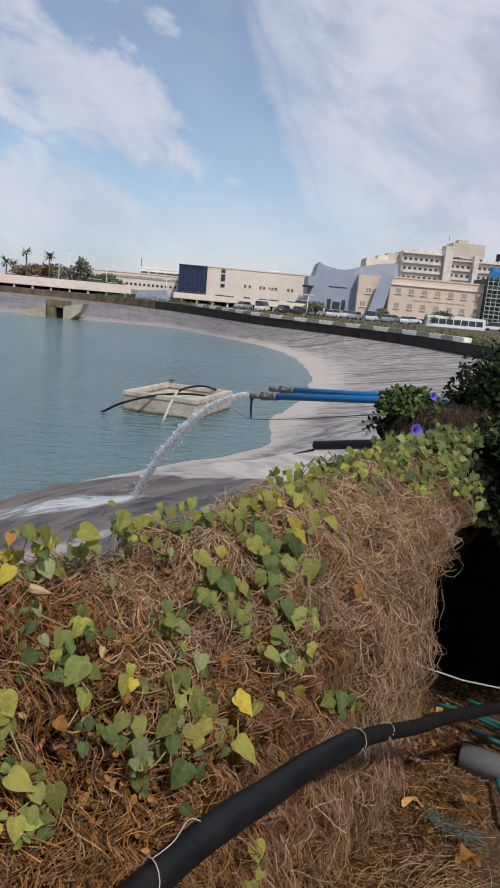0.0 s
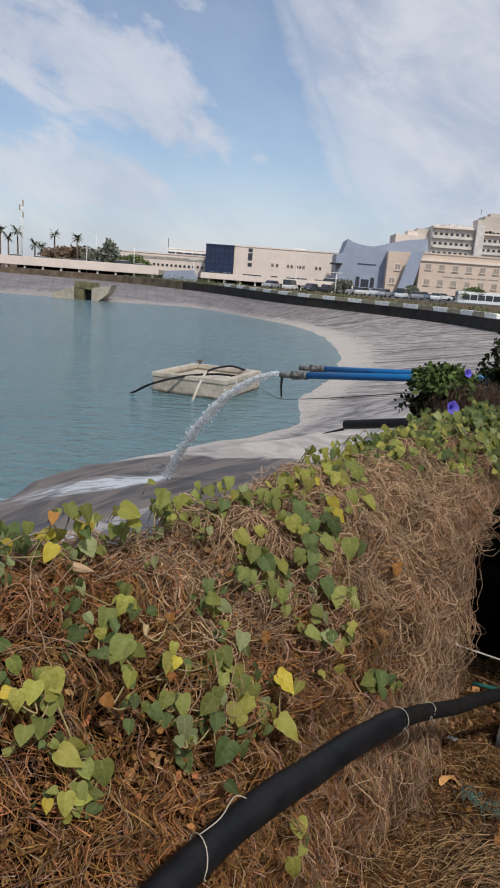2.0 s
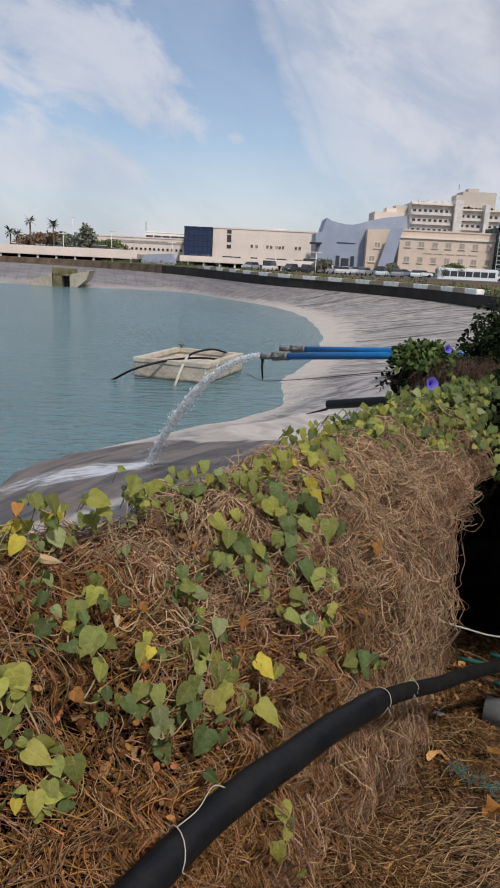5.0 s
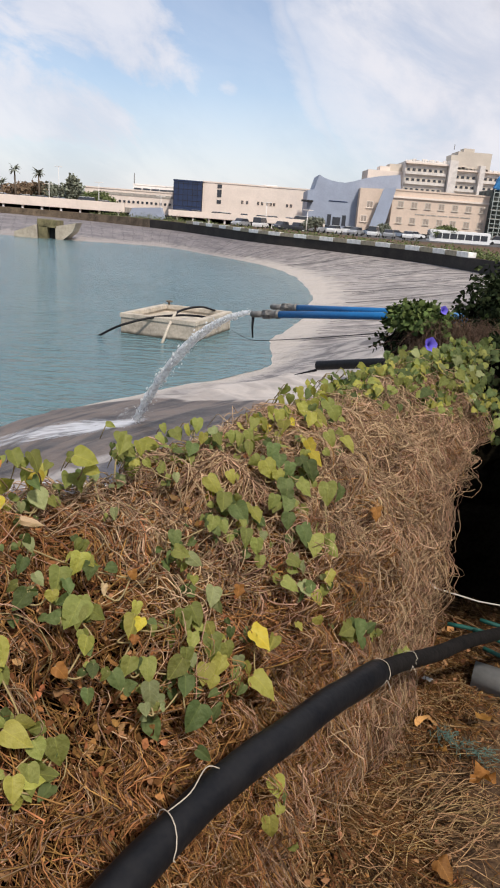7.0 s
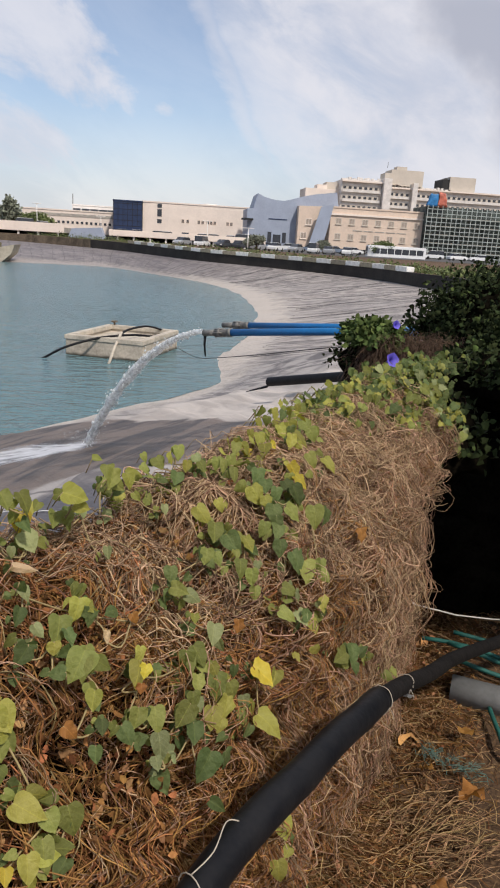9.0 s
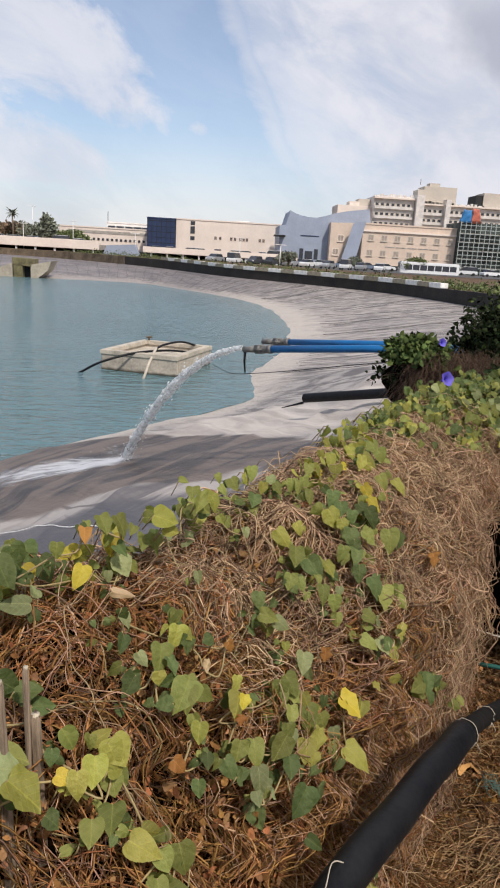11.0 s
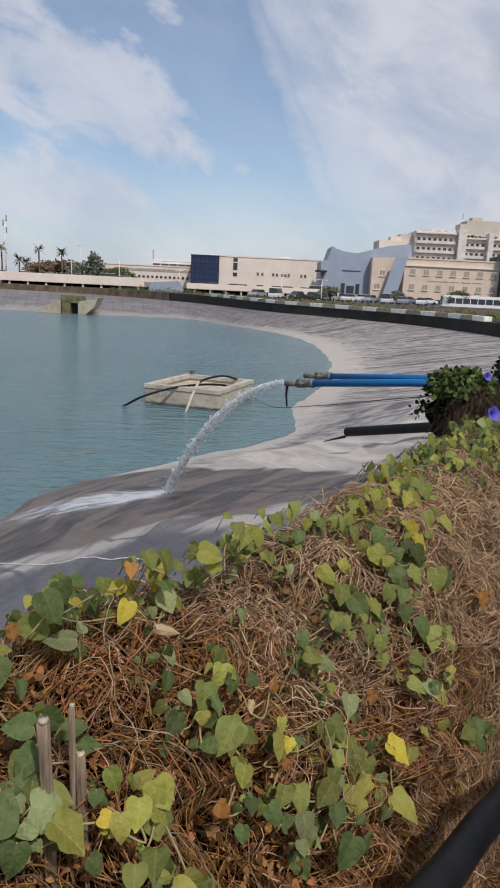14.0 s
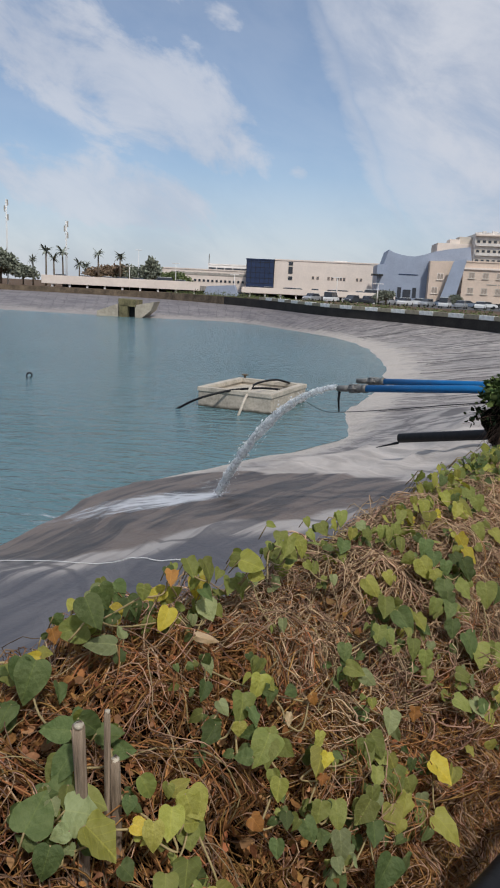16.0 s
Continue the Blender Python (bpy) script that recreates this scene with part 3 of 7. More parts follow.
def build_wing():
    k = 1.4
    b = block("hospital_wing", 24.6 * k, 41.4 * k, 1.65 + 6.4 * k, 175, 20, M_beige, "beige rendered hospital wing with two rows of windows", "building")
    ln = 16.8 * k
    for r, z in enumerate((3.05, 5.65)):
        for c in range(7):
            window(b, (1.0 + c * 2.37) * k, 1.65 + (z - 1.95) * k + 0.5, 1.05 * k, 1.05 * k, M_far_tan, glass=M_pane_tan)
    part("cornice", boxes((-0.3, ln + 0.3, -0.35, 0, 0.5 + 1.65 + 5.2 * k, 0.5 + 1.65 + 5.5 * k)), M_beige_pale, b)
    for i in range(5):
        part("sign_bar", boxes(((4.2 + i * 2.0) * k, (5.9 + i * 2.0) * k, -0.08, 0, 0.5 + 1.65 + 2.7 * k, 0.5 + 1.65 + 2.85 * k)), M_concrete, b)
    # base strip in the M_shade near-black
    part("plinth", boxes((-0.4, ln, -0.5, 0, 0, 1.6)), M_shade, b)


build_wing()


def build_sail():
    """The blue-grey clad hall whose roof line dips between two peaks."""
    k = 1.385
    prof = [(10.4, -0.5), (10.3, 7.2), (11.4, 7.4), (12.1, 9.9), (13.0, 9.45), (14.3, 9.1), (15.6, 8.92), (16.9, 8.9), (18.4, 9.25), (20.0, 9.8), (22.5, 10.35), (26.4, 10.9), (26.9, 8.4), (24.9, 0.0), (24.8, -0.5)]
    pts = at_depth(k, prof)
    e = thing("cladded_hall", (0, 180, 0), 0, "blue-grey metal clad hall with a curved roofline", "building")
    bm = bmesh.new()
    fr = [bm.verts.new((x, 0, max(z, -0.5))) for x, z in pts]
    bk = [bm.verts.new((x, 14, max(z, -0.5))) for x, z in pts]
    bm.faces.new(fr)
    bm.faces.new(bk[::-1])
    for i in range(len(pts)):
        j = (i + 1) % len(pts)
        bm.faces.new((fr[j], fr[i], bk[i], bk[j]))
    bmesh.ops.recalc_face_normals(bm, faces=bm.faces[:])
    part("wall", bm, M_sail, e)
    for (x0, z0, x1, z1) in ((12.3, 1.4, 13.6, 2.6), (14.2, 1.5, 14.9, 3.4), (15.2, 1.4, 16.6, 3.0), (16.9, 1.6, 17.6, 3.4)):
        (ax, az), (bx, bz) = at_depth(k, ((x0, z0), (x1, z1)))
        part("window", boxes((ax, bx, -0.12, 0, az, bz)), M_glass, e)
    bm = bmesh.new()
    q = at_depth(174.4 / 130, [(23.75, 8.3), (26.1, 9.0), (24.2, -0.4), (21.4, -0.4)])
    fr = [bm.verts.new((x, -5.6, z)) for x, z in q]
    bk = [bm.verts.new((x, -5.3, z)) for x, z in q]
    bm.faces.new(fr)
    bm.faces.new(bk[::-1])
    for i in range(4):
        j = (i + 1) % 4
        bm.faces.new((fr[j], fr[i], bk[i], bk[j]))
    bmesh.ops.recalc_face_normals(bm, faces=bm.faces[:])
    part("slanted_fin", bm, M_sail, e, "slanted blue-grey fin")
    (ax, az), (bx, bz) = at_depth(k, ((10.0, 5.2), (11.3, 5.5)))
    # canopy drawn in the M_shade near-black
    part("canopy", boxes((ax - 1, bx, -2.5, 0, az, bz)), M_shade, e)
    (ax, az), (bx, bz) = at_depth(k, ((14.2, 5.6), (17.6, 5.75)))
    part("sign_bar", boxes((ax, bx, -0.1, 0, az, bz)), M_navy, e)
    # beige block in front with its slanted cut
    f = thing("beige_entrance_block", (0, 177, 0), 0, "beige rendered entrance block with a slanted edge", "building")
    q = at_depth(1.394, [(19.2, -0.5), (19.2, 8.1), (23.8, 8.25), (21.6, 1.5), (21.4, -0.5)])
    bm = bmesh.new()
    fr = [bm.verts.new((x, 0, max(z, -0.5))) for x, z in q]
    bk = [bm.verts.new((x, 2.8, max(z, -0.5))) for x, z in q]
    bm.faces.new(fr)
    bm.faces.new(bk[::-1])
    for i in range(len(q)):
        j = (i + 1) % len(q)
        bm.faces.new((fr[j], fr[i], bk[i], bk[j]))
    bmesh.ops.recalc_face_normals(bm, faces=bm.faces[:])
    part("wall", bm, M_beige, f)
    for x, z in ((20.55, 4.95), (19.75, 2.55)):
        (ax, az), = at_depth(1.394, ((x, z),))
        window(f, ax, az, 1.6, 1.6, M_beige_pale, glass=M_pane_tan)
    (ax, az), (bx, bz) = at_depth(1.394, ((21.6, -0.4), (23.8, 1.7)))
    part("porch", boxes((ax, bx, -1.6, 0.2, az, bz)), M_sail, f)


build_sail()


def build_tower():
    k = 235 / 170
    e = thing("hospital_tower", (0, 235, 0), 0, "white and beige hospital tower with banded storeys", "building")
    def bx(x0, x1, z0, z1, y0=0.0, d=14.0, m_=M_tower, nm="wall"):
        (a, b_), (c, d_) = at_depth(k, ((x0, z0), (x1, z1)))
        return part(nm, boxes((a, c, y0, y0 + d, b_, d_)), m_, e)
    bx(35.5, 45.2, -0.3, 16.9)
    bx(45.4, 78, -0.3, 15.9, 1.0, 14)
    bx(27.3, 35.5, -0.3, 14.6, 3.0, 12, M_beige_pale)
    bx(30.2, 32.6, 14.6, 15.6, 4.0, 6, M_beige_pale)
    bx(32.5, 35.4, 14.6, 16.3, 5, 6, M_far_tan)
    bx(45.9, 47.6, 15.5, 19.0, 1.0, 6, M_far_tan)
    bx(47.6, 55.5, 15.9, 19.9, 2.0, 8, M_far_tan)
    bx(49.0, 51.5, 19.9, 20.7, 3.0, 4, M_far_tan)
    bx(62.2, 68.6, 15.9, 19.2, 2.0, 8, M_far_tan)
    # near-black block stands in for the next block's shaded left side
    bx(60.5, 62.4, 15.9, 18.6, 2.5, 8, M_shade)
    bx(45.3, 47.2, 6, 17.6, -2.2, 4, M_tower, "stair_tower")
    bx(52.6, 53.8, 6, 17.0, -1.2, 4, M_tower, "stair_tower")
    # storeys: flat tan bands with dark windows, paler parapets between
    for x0, x1, yy, n, top in ((35.7, 45.0, 0.0, 3, 16.2), (47.4, 52.4, 1.0, 3, 15.4), (54.0, 77.5, 1.0, 3, 15.4)):
        for r in range(n):
            z = top - 0.7 - r * 2.15
            (a, b_), (c, d_) = at_depth(k, ((x0, z - 0.75), (x1, z)))
            part("window_band", boxes((a, c, yy - 0.06, yy + 0.02, b_, d_)), M_far_tan, e)
            x = a + 0.3
            while x < c - 1.0:
                win = part("window", boxes((x, x + 0.95, yy - 0.14, yy - 0.06, b_ + 0.1, d_ - 0.15)), M_glass, e)
                x += 1.75
            part("parapet", boxes((a, c, yy - 0.8, yy, b_ - 0.9, b_ - 0.05)), M_tower, e)
        (a, b_), (c, d_) = at_depth(k, ((x0 - 0.3, top + 0.15), (x1 + 0.3, top + 0.5)))
        part("cornice", boxes((a, c, yy - 1.0, yy, b_, d_)), M_beige_pale, e)
    rnd = random.Random(4)
    for i in range(34):
        x = 35.7 + i * 0.55 if i < 17 else 47 + (i - 17) * 0.95
        (a, b_), = at_depth(k, ((x, 16.9 if i < 17 else 15.9),))
        part("roof_tank", boxes((a, a + rnd.uniform(0.5, 1.1), 2, 3, b_, b_ + rnd.uniform(0.4, 1.1))), M_tower, e)
    vs, fs = tube_data([(at_depth(k, ((46.1, 19),))[0][0], 0, at_depth(k, ((46, 20),))[0][1]), (at_depth(k, ((46.1, 19),))[0][0], 0, at_depth(k, ((46, 21.2),))[0][1])], 0.1, 5)
    raw_ob("antenna", vs, fs, M_metal, e)


build_tower()
M_net = mat("pale scaffold tubes", (0.42, 0.47, 0.44), 0.7, 0.1, 1.0)
M_net_dark = mat("dark building behind scaffold", (0.075, 0.095, 0.085), 0.8, 0.5, 0.35)
M_tarp_blue = mat("blue tarpaulin", (0.03, 0.21, 0.48), 0.6, 0.2, 1.0)
M_tarp_red = mat("red tarpaulin", (0.60, 0.17, 0.11), 0.6, 0.2, 1.0)


def build_scaffold():
    k = 1.376
    x0, x1 = 41.9 * k, 62 * k
    e = thing("scaffolded_building", (x0, 172, -0.4), 0, "dark building front wrapped in a grid of pale scaffolding", "building")
    ln, h = x1 - x0, 0.4 + 1.65 + 7.9 * k
    part("wall", boxes((0.2, ln, 1.6, 12, 0, h - 0.2)), M_net_dark, e)
    for i in range(int(ln / 1.25) + 1):
        part("upright", boxes((i * 1.25, i * 1.25 + 0.14, 0, 0.14, 0, h)), M_net, e)
    for j in range(int(h / 1.0) + 1):
        part("ledger", boxes((0, ln, -0.03, 0.11, j * 1.0, j * 1.0 + 0.14)), M_net, e)
    for j in range(int(h / 2.0)):
        part("deck_board", boxes((0, ln, 0.15, 1.3, j * 2.0 + 0.2, j * 2.0 + 0.26)), M_concrete_tan, e)
    for nm, cx, cz, wx, hz, mt_ in (("blue_tarpaulin", 42.7, 11.2, 2.6, 2.7, M_tarp_blue), ("red_tarpaulin", 44.6, 12.6, 2.1, 3.2, M_tarp_red)):
        (a, b_), = at_depth(k, ((cx, cz),))
        bm = boxes((-wx * 0.5, wx * 0.5, -0.5, 0.5, -hz * 0.5, hz * 0.5))
        bmesh.ops.subdivide_edges(bm, edges=bm.edges[:], cuts=6, use_grid_fill=True)
        for v in bm.verts:
            n3 = noise.noise(v.co * 0.9 + Vector((cx, 0, 0)))
            up = (v.co.z / hz + 0.5)
            v.co.x = v.co.x * (1.1 - 0.45 * up) + 0.35 * n3 + 0.4 * up * (1 if wx > 2.3 else -1)
            v.co.y += 0.3 * noise.noise(v.co * 1.7)
            v.co.z += 0.35 * noise.noise(v.co * 1.1 + Vector((0, 5, cx)))
        o = mesh_ob(nm, bm, mt_, smooth=True)
        o.matrix_world = pose(a, 172.6, h - 0.4 + hz * 0.45)
        tagged(o, nm.replace("_", " ") + " bundled on top of the scaffolding", "tarpaulin")


build_scaffold()


def build_long_blocks():
    k = 200 / 150
    g = block("glass_block", -15.6 * k, -9.75 * k, 1.65 + 6.2 * k, 199, 14, M_navy, "dark navy glass fronted block", "building")
    wd, hh = 5.85 * k, 0.5 + 1.65 + 6.2 * k
    for i in range(7):
        part("mullion", boxes((i * wd / 6 - 0.05, i * wd / 6 + 0.05, -0.08, 0, 4, hh)), M_shade, g)
    for j in range(5):
        part("transom", boxes((0, wd, -0.06, 0, 4 + j * 1.45, 4.1 + j * 1.45)), M_shade, g)
    b = block("long_beige_building", -9.7 * k, 12.4 * k, 1.65 + 6.35 * k, 200, 18, M_beige_pale, "long pale beige building with a row of small windows", "building")
    for x in (-1.7, -0.7, 1.6, 2.4, 3.5, 4.2, 4.9, 7.6, 8.4):
        window(b, (x + 9.7) * k, 1.65 + 3.05 * k, 0.75, 1.0, M_beige, False)
    for z in (2.4, 3.7, 4.4, 5.4):
        part("window", boxes((3.0 * k, 3.9 * k, -0.1, 0, 1.65 + z * k + 0.5, 1.65 + (z + 0.75) * k + 0.5)), M_glass, b)
    part("rooftop_plant", boxes((12.5 * k, 15.3 * k, 3, 6, 0.5 + 1.65 + 6.35 * k, 0.5 + 1.65 + 6.9 * k)), M_white, b)
    k = 210 / 160
    c = block("low_office_building", -36.2 * k, -16.2 * k, 1.65 + 3.9 * k, 210, 15, M_beige_pale, "low pale office building with strip windows", "building")
    part("window", boxes((2 * k, 19.8 * k, -0.1, 0, 1.65 + 2.75 * k + 0.5, 1.65 + 3.35 * k + 0.5)), M_concrete, c)
    for i in range(12):
        part("window", boxes(((7.5 + i) * k, (8.0 + i) * k, -0.12, 0, 1.65 + 1.3 * k + 0.5, 1.65 + 1.8 * k + 0.5)), M_glass, c)
    d = block("upper_storey", -26.0 * k, -16.2 * k, 1.65 + 5.25 * k, 214, 10, M_white, "white upper storey with dark strip windows", "building", z0=1.65 + 3.4 * k)
    for i in range(5):
        part("window", boxes((0.2 + i * 1.9 * k, 0.2 + (i + 0.85) * 1.95 * k, -0.12, 0, 0.65 * k, 1.25 * k)), M_glass, d)
    vs, fs = tube_data([(0.2, 0, 1.8 * k), (0.2, 0, 4.2 * k)], 0.12, 5)
    raw_ob("antenna", vs, fs, M_metal, d)


build_long_blocks()


def build_deck():
    """Elevated road: deck with parapet on columns, and its slope of grey concrete."""
    k = 140 / 120
    e = thing("elevated_road", (0, 140, 0), 0, "elevated road deck with beige concrete parapet on columns", "road deck", kind="structure")
    L0, L1 = at_depth(k, ((-48.5, 1.5), (-48.5, 2.4)))
    part("parapet", boxes((-57, -24, 0, 0.5, L0[1] - 0.55, L1[1] + 0.12), bevel=0.05), M_beige_pale, e)
    part("deck_slab", boxes((-57, -24, 0.5, 12, L0[1] - 0.5, L0[1] + 0.45)), M_concrete, e)
    part("parapet", boxes((-15.5, 15, 0, 0.5, 1.0, 2.15), bevel=0.05), M_beige_pale, e)
    part("deck_slab", boxes((-15.5, 15, 0.5, 12, 0.95, 1.25)), M_concrete, e)
    # near-black sheet behind the columns stands in for shade under the deck
    part("deck_slab", boxes((-57, 15, 12, 12.5, -0.5, 1.0)), M_shade, e)
    for i in range(10):
        x = -14 + i * 3.1
        part("column", boxes((x, x + 0.35, 0.3, 0.7, -0.4, 1.0)), M_white, e)
    for i in range(9):
        x = -55 + i * 3.7
        part("column", boxes((x, x + 0.35, 0.3, 0.7, -0.4, 1.0)), M_white, e)
    r = thing("concrete_ramp", (0, 128, 0), 0, "grey sloped concrete ramp wall beside the deck", "ramp", kind="structure")
    q = [(-21.6, -0.4), (-20.6, 1.9), (-15.6, 2.3), (-14.6, -0.4)]
    bm = bmesh.new()
    fr = [bm.verts.new((x, 0, z)) for x, z in q]
    bk = [bm.verts.new((x, 3, z)) for x, z in q]
    bm.faces.new(fr)
    bm.faces.new(bk[::-1])
    for i in range(4):
        j = (i + 1) % 4
        bm.faces.new((fr[j], fr[i], bk[i], bk[j]))
    bmesh.ops.recalc_face_normals(bm, faces=bm.faces[:])
    part("slope", bm, M_sail, r, "blue-grey concrete slope")


build_deck()

# ---- the near side: hedge along a fence, pipes, litter ----
FU, FN = Vector((0.53, 0.848, 0)), Vector((0.848, -0.53, 0))      # along the fence, and out of its face


def fp(s, q, z):
    """A place by its way along the fence, distance out of the fence line and height."""
    return FU * s + FN * q + Vector((0, 0, z))


# core painted near-black so gaps between stems read as shade
M_hedge = mat("near-black hedge core for shaded gaps", (0.022, 0.011, 0.005), 1.0, 0.3, 14.0, 1.0, 70, col2=(0.005, 0.003, 0.002), dist=0.03, spec=0.0)


def hedge_outline(s):
    """Cross-section of the hedge at s: (q, z) from the front foot over the top to the back foot."""
    left = max(0.0, min(1.0, (1.3 - s) / 0.9))
    top = 1.12 - 0.035 * max(0, min(2.0, s - 0.8)) + 0.02 * math.sin(s * 5) + 0.035 * max(0, min(1, (1.1 - s) / 0.4))
    return [(-0.58 + 0.12 * left, -0.08), (-0.565 + 0.075 * left, 0.3), (-0.57 + 0.06 * left, 0.6), (-0.585 + 0.05 * left, 0.80), (-0.63 + 0.03 * left, 0.91),
            (-0.70 + 0.03 * left, top - 0.10), (-0.80, top - 0.03), (-0.90, top), (-1.0, top - 0.06), (-1.08, top - 0.25), (-1.15, 0.5), (-1.2, -0.1)]


def hedge_point(s, t):
    """A place on the hedge's skin; t from 0 (front foot) to 11 (back foot)."""
    o = hedge_outline(s)
    i = min(10, int(t))
    f = t - i
    q, z = o[i][0] * (1 - f) + o[i + 1][0] * f, o[i][1] * (1 - f) + o[i + 1][1] * f
    return fp(s, q, z)


S0, S1 = -1.6, 2.85


def hedge_end(t):
    """Where the hedge ends along the fence: further out at the overhanging top than at its foot."""
    f = np.clip((np.asarray(t, float) - 2.3) / 1.7, 0, 1)
    return 2.2 + 0.63 * f * f * (3 - 2 * f) + 0.12 * np.clip(1.0 - np.asarray(t, float), 0, 1)


def build_hedge():
    h = thing("dry_hedge", (0, 0, 0), 0, "hedge of matted dead brown vines grown over a fence", "hedge")
    ns_, nt = 90, 44
    vs, fs = [], []
    for i in range(ns_ + 1):
        s = S0 + (S1 - S0) * i / ns_
        for k in range(nt + 1):
            t = 11 * k / nt * 0.9999
            p = hedge_point(s if s < 1.8 else 1.8 + (s - 1.8) * (float(hedge_end(t)) - 1.84) / (S1 - 1.8), t)
            d = noise.noise(p * 4) * 0.035 + noise.noise(p * 13) * 0.02 + noise.noise(p * 34) * 0.010
            vs.append(p + FN * d * 0.8 + Vector((0, 0, d * 0.8 - 0.045)) - FN * 0.075)
    for i in range(ns_):
        for k in range(nt):
            a = i * (nt + 1) + k
            fs.append((a, a + nt + 1, a + nt + 2, a + 1))
    fs.append(tuple(range(nt, -1, -1)))
    fs.append(tuple(ns_ * (nt + 1) + k for k in range(nt + 1)))
    raw_ob("core", vs, fs, M_hedge, h, "inner hedge mass painted near-black for gap shade", True)
    return h


hedge = build_hedge()


def build_black_pipe():
    line = [(0.1, -0.462, 0.85), (0.3, -0.465, 0.868), (0.5, -0.462, 0.882), (0.7, -0.463, 0.872), (0.9, -0.438, 0.856), (1.1, -0.418, 0.820), (1.3, -0.404, 0.757), (1.55, -0.374, 0.658), (1.87, -0.33, 0.547), (2.6, -0.12, 0.32), (3.4, 0.22, 0.06), (4.2, 0.6, 0.0)]
    pts = catmull([tuple(fp(*p)) for p in line], 12)
    e = thing("black_pipe", (0, 0, 0), 0, "thick black polyethylene pipe slung in front of the hedge", "pipe")
    cut = max(k for k, p in enumerate(pts) if Vector(p).dot(FU) < 1.215)
    vs, fs = tube_data(pts[:cut + 1], 0.0245, 28)
    for v in vs:
        v += Vector((noise.noise(v * 9), noise.noise(v * 9 + Vector((5, 0, 0))), noise.noise(v * 9 + Vector((0, 7, 0))))) * 0.0030
    raw_ob("barrel", vs, fs, M_black_pipe, e, "", True)
    tube("collar", pts[cut - 1:cut + 2], 0.0225, M_black_dusty, e, 20, "dusty lip of the thick pipe")
    tube("thin_pipe", pts[cut - 3:], 0.0180, M_black_dusty, e, 18, "thinner dusty black pipe pushed into the thick one")
    return pts


PIPE_LINE = build_black_pipe()


def build_pipes():
    for n_, (p0, p1, p2, r) in enumerate((((0.34, 7.0, 0.716), (1.223, 6.3, 0.859), (2.14, 5.9, 0.918), 0.035), ((0.53, 7.2, 0.772), (1.283, 6.5, 0.88), (2.2, 6.1, 0.929), 0.031))):
        b = thing("blue_pipe", (0, 0, 0), 0, "bright blue plastic pipe with a lumpy grey metal coupling", "pipe", "blue pipes")
        a_ = Vector(p0)
        tube("barrel", [p0, p1, p2], r, M_blue_pipe, b, 18)
        d = (a_ - Vector(p1)).normalized()
        tube("coupling", [a_ - d * 0.03, a_ - d * 0.02, a_ + d * 0.06, a_ + d * 0.07, a_ + d * 0.10, a_ + d * 0.11, a_ + d * 0.17], r * 1.12, M_metal, b, 14, "grey corroded metal coupling")
        tube("flange", [a_ + d * 0.10, a_ + d * 0.135], r * 1.36, M_metal, b, 14)
        tube("flange", [a_ - d * 0.03, a_ + d * 0.015], r * 1.25, M_metal, b, 14)
        tube("nozzle", [a_ + d * 0.17, a_ + d * 0.25, a_ + d * 0.32], r * 0.9, M_metal, b, 14, "worn grey metal nozzle")
        for k in range(6):
            an = k * math.pi / 3
            u_ = d.cross(Vector((0, 0, 1))).normalized()
            v_ = d.cross(u_)
            o_ = u_ * math.cos(an) * r * 1.18 + v_ * math.sin(an) * r * 1.18
            tube("bolt", [a_ + d * 0.07 + o_, a_ + d * 0.165 + o_], 0.009, M_metal, b, 6)
        if n_ == 0:
            tube("strap", [a_ + d * 0.30 + Vector((0, 0, -0.02)), a_ + d * 0.305 + Vector((0, 0, -0.12)), a_ + d * 0.30 + Vector((0.01, 0, -0.24))], 0.016, M_black_pipe, b, 7, "black hanging strap", 0.5)
    d = thing("black_outlet_pipe", (0, 0, 0), 0, "black plastic pipe stub lying on the liner", "pipe")
    vs, fs = tube_data([(1.28, 11.07, -0.58), (2.3, 10.0, -0.235), (3.4, 8.9, 0.1)], 0.075, 20, False)
    vi, fi = tube_data([(3.4, 8.9, 0.1), (2.3, 10.0, -0.235), (1.28, 11.07, -0.58)], 0.066, 20, False)
    n0 = len(vs)
    raw_ob("barrel", vs + vi, fs + [tuple(q + n0 for q in f) for f in fi], M_black_pipe, d, "", True)
    tube("end_flap", [(1.26, 11.08, -0.66), (1.1, 11.3, -0.76), (0.95, 11.4, -0.83)], 0.022, M_black_pipe, d, 6, "black rubber flap", 0.3)
    g = thing("grey_pipe", (0, 0, 0), 0, "grey plastic drain pipe lying on the litter", "pipe")
    tube("barrel", [(0.978, 2.372, -0.02), (1.73, 2.00, -0.01)], 0.057, M_grey_pipe, g, 18)


build_pipes()


